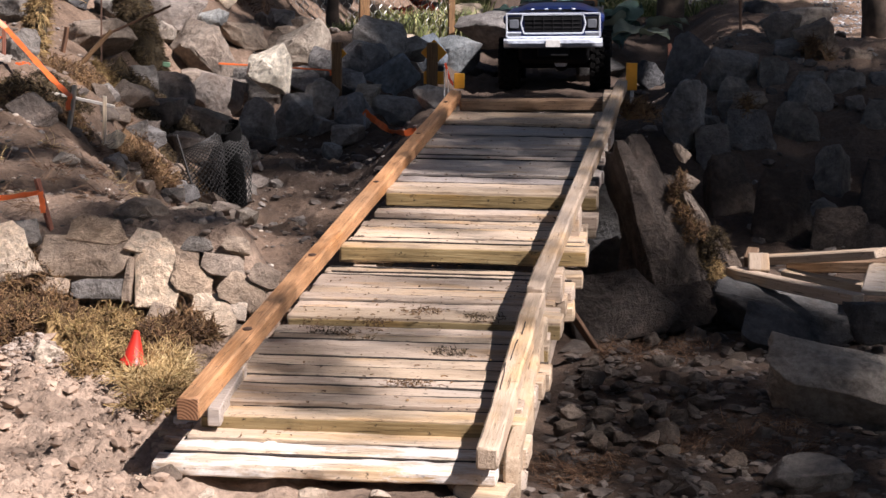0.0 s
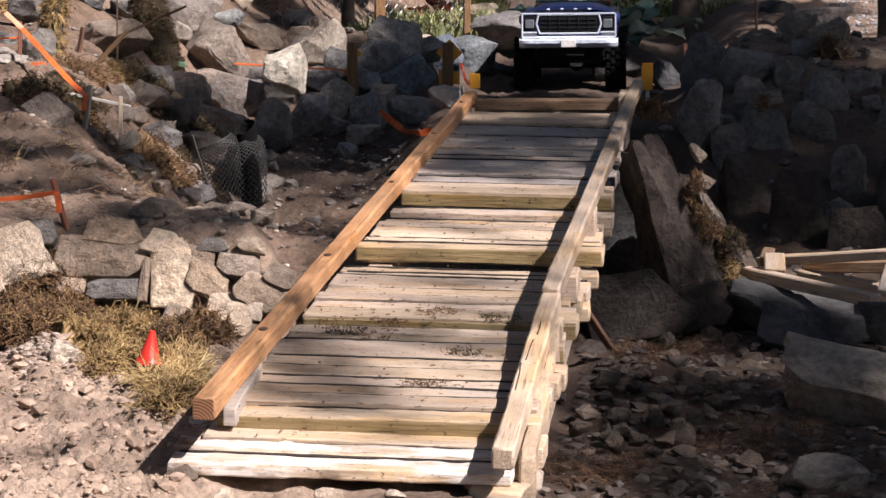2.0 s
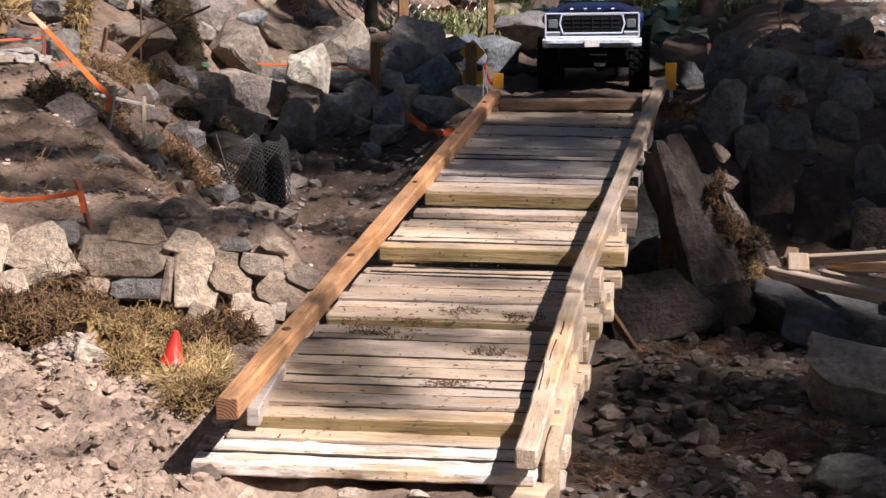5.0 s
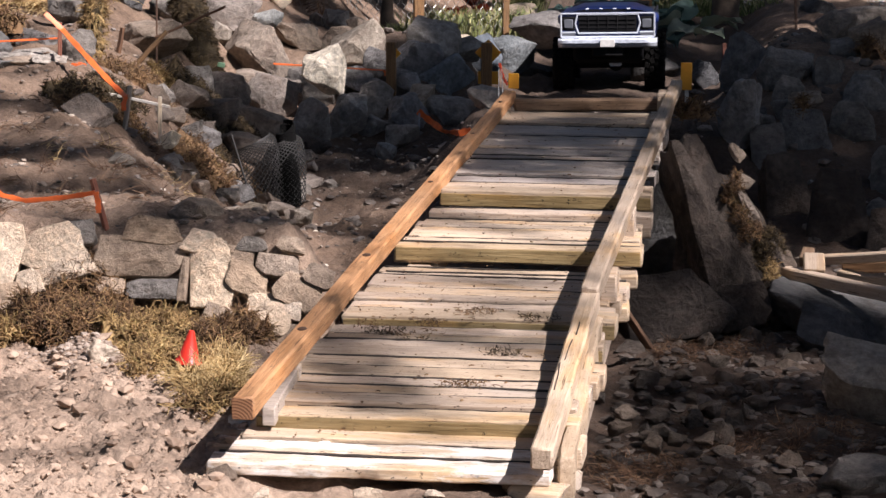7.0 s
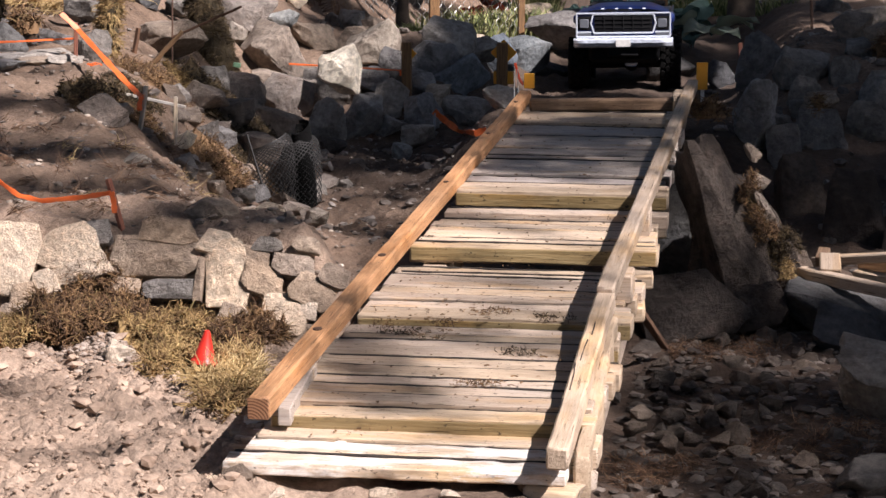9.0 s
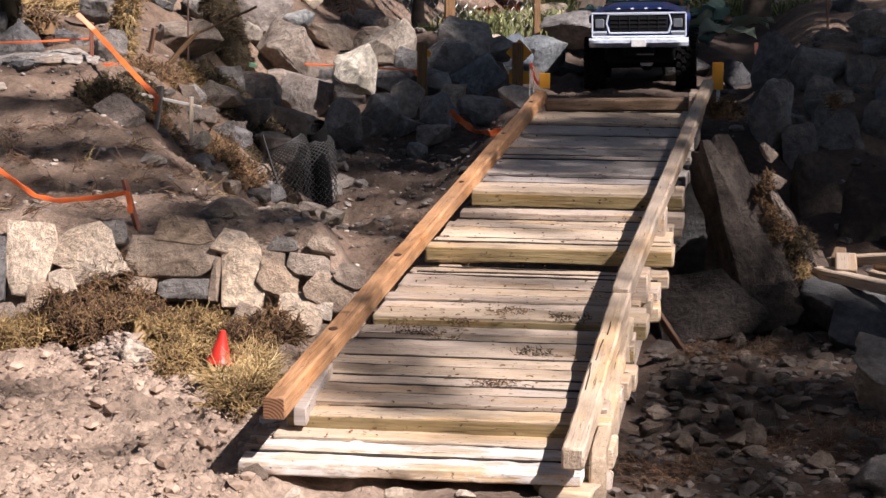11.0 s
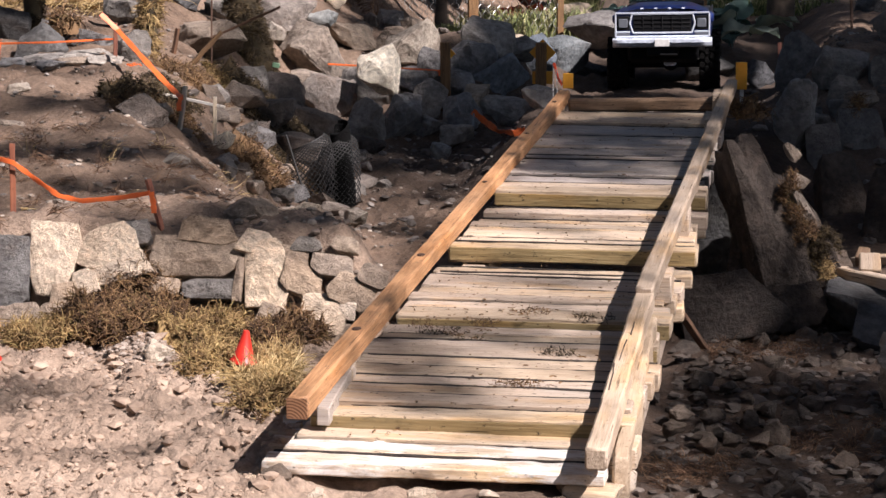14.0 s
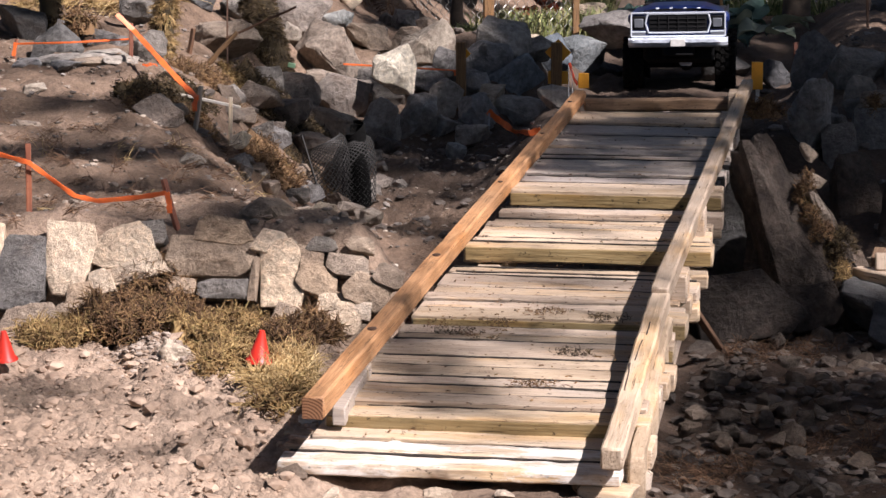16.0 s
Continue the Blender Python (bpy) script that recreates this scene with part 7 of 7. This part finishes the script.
c.bough(3.546, 1.517, 4.633, 0.16, 0.24, 0, 1.8)
c.bough(3.455, 0.648, 4.326, 0.34, 0.14, 15, 1.2)
c.bough(3.547, 0.634, 4.624, 0.28, 0.18, 60, 1.4)
c.bough(3.420, 1.240, 4.776, 0.10, 0.16, 0, 1.0)
c.bough(2.902, 2.511, 4.838, 0.06, 0.10, 0, 2.0)
c.bough(3.521, 0.389, 4.474, 0.36, 0.12, 0, 1.2)
c.bough(3.589, 0.343, 4.772, 0.24, 0.15, 30, 0.7)
c.bough(3.819, 2.352, 4.971, 0.8, 0.7, 0, 1.5)
c.bough(3.429, 4.100, 4.606, 0.5, 0.6, 80, 2.6)
c.bough(3.254, 1.756, 4.414, 0.3, 0.25, 60, 1.2)
c.bough(3.494, 0.661, 4.698, 0.20, 0.16, 40, 1.2)

c.bough(3.192, 2.709, 4.977, 0.42, 0.5, 20, 2.8)
c.bough(2.811, 2.309, 4.645, 0.36, 0.22, 0, 2.8)
c.bough(2.931, 2.352, 4.790, 0.20, 0.12, 0, 2.4)
c.bough(3.113, 2.504, 4.938, 0.22, 0.18, 0, 2.6)
c.bough(2.845, 2.847, 4.739, 0.14, 0.10, 0, 2.2)
c.bough(2.967, 2.316, 4.852, 0.21, 0.14, 0, 2.6)
c.bough(2.788, 2.497, 4.859, 0.12, 0.09, 0, 2.4)
c.bough(2.813, 2.552, 4.730, 0.12, 0.12, 0, 2.4)
c.bough(2.751, 2.764, 4.937, 0.10, 0.14, 0, 2.2)
c.bough(2.626, 3.035, 4.803, 0.2, 0.2, 0, 2.4)
c.bough(3.009, 2.472, 4.839, 0.24, 0.14, 0, 2.4)
c.bough(2.958, 2.441, 4.688, 0.26, 0.16, 0, 2.4)
c.bough(2.712, 2.271, 4.796, 0.18, 0.12, 0, 2.2)
c.bough(2.791, 2.340, 4.495, 0.35, 0.3, 0, 2.2)
c.bough(2.871, 2.190, 4.867, 0.20, 0.2, 0, 2.0)
c.bough(2.583, 2.279, 4.931, 0.10, 0.22, 0, 2.4)
c.bough(2.612, 2.321, 4.677, 0.22, 0.16, 0, 2.0)
c.bough(3.473, 2.976, 4.990, 0.42, 0.34, 0, 2.4)
c.bough(3.487, 0.900, 4.549, 0.26, 0.10, 0, 0.7)
c.bough(3.744, 4.561, 4.946, 0.7, 0.6, 0, 1.0)
c.bough(3.706, 4.564, 4.922, 0.55, 0.8, 0, 0.8)
c.bough(3.385, 5.054, 4.681, 0.5, 0.5, 0, 1.9)
c.bough(3.025, 4.726, 5.044, 0.45, 0.25, 0, 1.8)
c.bough(2.941, 1.836, 5.072, 0.25, 0.2, 0, 1.6)
c.bough(2.861, 2.050, 4.716, 0.22, 0.2, 10, 1.3)
c.bough(3.161, 1.804, 4.938, 0.3, 0.14, 10, 0.5)
c.bough(3.400, 2.560, 4.880, 0.80, 1.00, 0, 2.6)
c.bough(3.340, 3.741, 4.812, 0.34, 0.36, 0, 2.2)
c.bough(3.227, 1.856, 4.722, 0.40, 0.30, 10, 0.4)
c.bough(3.689, 0.676, 4.624, 0.186, 0.748, 0, 0.55, 0.05)
c.bough(3.491, 0.731, 4.622, 0.121, 0.179, 0, 0.7, 0.045)
c.bough(3.500, 0.389, 4.623, 0.189, 0.118, 0, 0.5, 0.045)
c.bough(3.870, 1.609, 4.796, 0.127, 0.477, 0, 2.2, 0.05)
c.bough(3.825, 1.323, 4.780, 0.125, 0.158, 0, 0.8, 0.05)
c.bough(3.678, 0.437, 4.622, 0.124, 0.223, 0, 1.5, 0.05)
c.bough(2.968, 1.608, 4.635, 0.102, 0.281, 0, 0.5, 0.045)
c.bough(2.935, 1.550, 4.649, 0.13, 0.22, 0, 0.45, 0.045)
c.bough(2.855, 2.065, 4.639, 0.26, 0.13, 0, 2.0, 0.04)
c.bough(3.461, 4.660, 4.619, 0.16, 0.16, 0, 1.2, 0.045)
c.bough(3.635, 3.575, 4.729, 0.4, 0.22, 0, 1.8, 0.045)
shade_tree((4.6, 2.4, 0.2), (4.5, 2.3, 5.7), 0.12, c, "unseen tall conifer added to shade trench, banks and truck")
d = Crown(2)
# light sprays
d.bough(2.908, 0.748, 4.971, 0.30, 0.08, 14, 2.0)
d.bough(2.709, 1.396, 4.741, 0.22, 0.07, 20, 0.9)
d.bough(2.788, 1.072, 5.209, 0.30, 0.05, 15, 0.5)
d.bough(3.025, 0.529, 4.969, 0.26, 0.06, 15, 1.7)
d.bough(2.996, 0.584, 4.820, 0.22, 0.06, 10, 1.7)
d.bough(2.149, 2.056, 4.872, 0.3, 0.2, 0, 2.2)
d.bough(2.686, 1.288, 4.989, 0.24, 0.10, 8, 1.6)
d.bough(2.705, 1.391, 4.867, 0.18, 0.07, 15, 1.6)
d.bough(2.576, 2.028, 4.761, 0.2, 0.12, 10, 1.8)
d.bough(2.810, 0.970, 4.977, 0.45, 0.06, 20, 1.5)
d.bough(3.111, 0.992, 5.207, 0.35, 0.07, 35, 0.8)
d.bough(2.560, 2.386, 4.694, 0.16, 0.14, 0, 0.6)
d.bough(2.887, 0.545, 4.803, 0.10, 0.06, 0, 1.8)
d.bough(2.434, 1.332, 4.842, 0.5, 0.10, 5, 1.1)
d.bough(2.500, 1.513, 5.078, 0.35, 0.12, 0, 0.7)
d.bough(2.787, 1.492, 4.778, 0.2, 0.07, 25, 1.6)
d.bough(2.874, 1.689, 4.712, 0.2, 0.05, 25, 0.6)
d.bough(3.096, 1.646, 4.936, 0.30, 0.05, 20, 0.6)
d.bough(3.196, 1.478, 4.933, 0.25, 0.05, 25, 0.6)
d.bough(3.242, 1.209, 4.777, 0.16, 0.04, 4, 0.8)
d.bough(3.157, 0.911, 4.699, 0.16, 0.04, 0, 1.3)
d.bough(3.124, 1.653, 4.711, 0.15, 0.06, 35, 2.2)
d.bough(3.390, 1.545, 4.858, 0.14, 0.05, 15, 1.4)
d.bough(3.267, 1.876, 4.805, 0.34, 0.16, 10, 0.8)
d.bough(3.346, 1.717, 4.907, 0.20, 0.08, 50, 0.4)
d.bough(2.930, 1.564, 4.709, 0.22, 0.06, 15, 0.8)
d.bough(3.126, 1.739, 4.862, 0.2, 0.08, 15, 0.7)
d.bough(2.610, 1.158, 4.834, 0.3, 0.06, 8, 0.8)
d.bough(2.683, 0.973, 4.977, 0.45, 0.09, 14, 1.2)
d.bough(2.733, 1.406, 4.841, 0.30, 0.10, 20, 2.0)
d.bough(2.829, 1.929, 5.036, 0.25, 0.16, 0, 2.2)
d.bough(3.004, 0.077, 4.794, 0.40, 0.30, 0, 0.10)
d.bough(3.015, 0.020, 4.721, 0.08, 0.06, 10, 0.7)
d.bough(2.960, 0.130, 4.943, 0.12, 0.16, 10, 0.8)
d.bough(3.038, 0.360, 4.959, 0.75, 0.14, 0, 0.08)
d.bough(2.922, 0.721, 4.971, 0.6, 0.5, 0, 0.25)
d.bough(2.182, 0.928, 3.425, 0.242, 0.063, 0, 1.15, 0.03)
d.bough(2.236, 0.888, 3.425, 0.140, 0.051, 0, 0.35, 0.03)
d.bough(2.093, 0.804, 3.425, 0.063, 0.110, 0, 2.4, 0.03)
d.bough(2.146, 0.705, 3.425, 0.060, 0.120, 0, 1.7, 0.03)
d.bough(2.192, 0.634, 3.425, 0.063, 0.056, 0, 0.25, 0.03)
d.bough(2.172, 1.185, 3.425, 0.232, 0.042, 0, 0.8, 0.025)
d.bough(2.229, 1.053, 3.425, 0.110, 0.064, 0, 0.5, 0.03)
d.bough(2.217, 0.591, 3.408, 0.057, 0.043, 0, 0.5, 0.03)
d.bough(2.192, 1.904, 3.456, 0.279, 0.430, 0, 1.35, 0.03)
d.bough(2.240, 2.102, 3.456, 0.213, 0.228, 0, 0.6, 0.03)
d.bough(2.376, 1.755, 4.495, 0.112, 0.317, 0, 0.4, 0.04)
d.bough(2.412, 1.800, 4.455, 0.070, 0.180, 0, 0.3, 0.04)
d.bough(2.058, 0.903, 3.431, 0.082, 0.063, 0, 1.6, 0.03)
d.bough(2.074, 0.714, 3.441, 0.045, 0.084, 0, 1.2, 0.03)
d.bough(2.094, 1.815, 3.456, 0.068, 0.292, 0, 0.8, 0.03)
d.bough(2.079, 0.899, 3.466, 0.022, 0.207, 0, 0.9, 0.035)
d.bough(2.078, 1.143, 3.466, 0.024, 0.157, 0, 0.7, 0.035)
d.bough(2.227, 2.158, 3.456, 0.200, 0.177, 0, 0.8, 0.03)
shade_tree((4.3, -0.3, 0.2), (4.2, -0.2, 4.8), 0.08, d, "unseen slim tree added to dapple deck, wall and terrace")
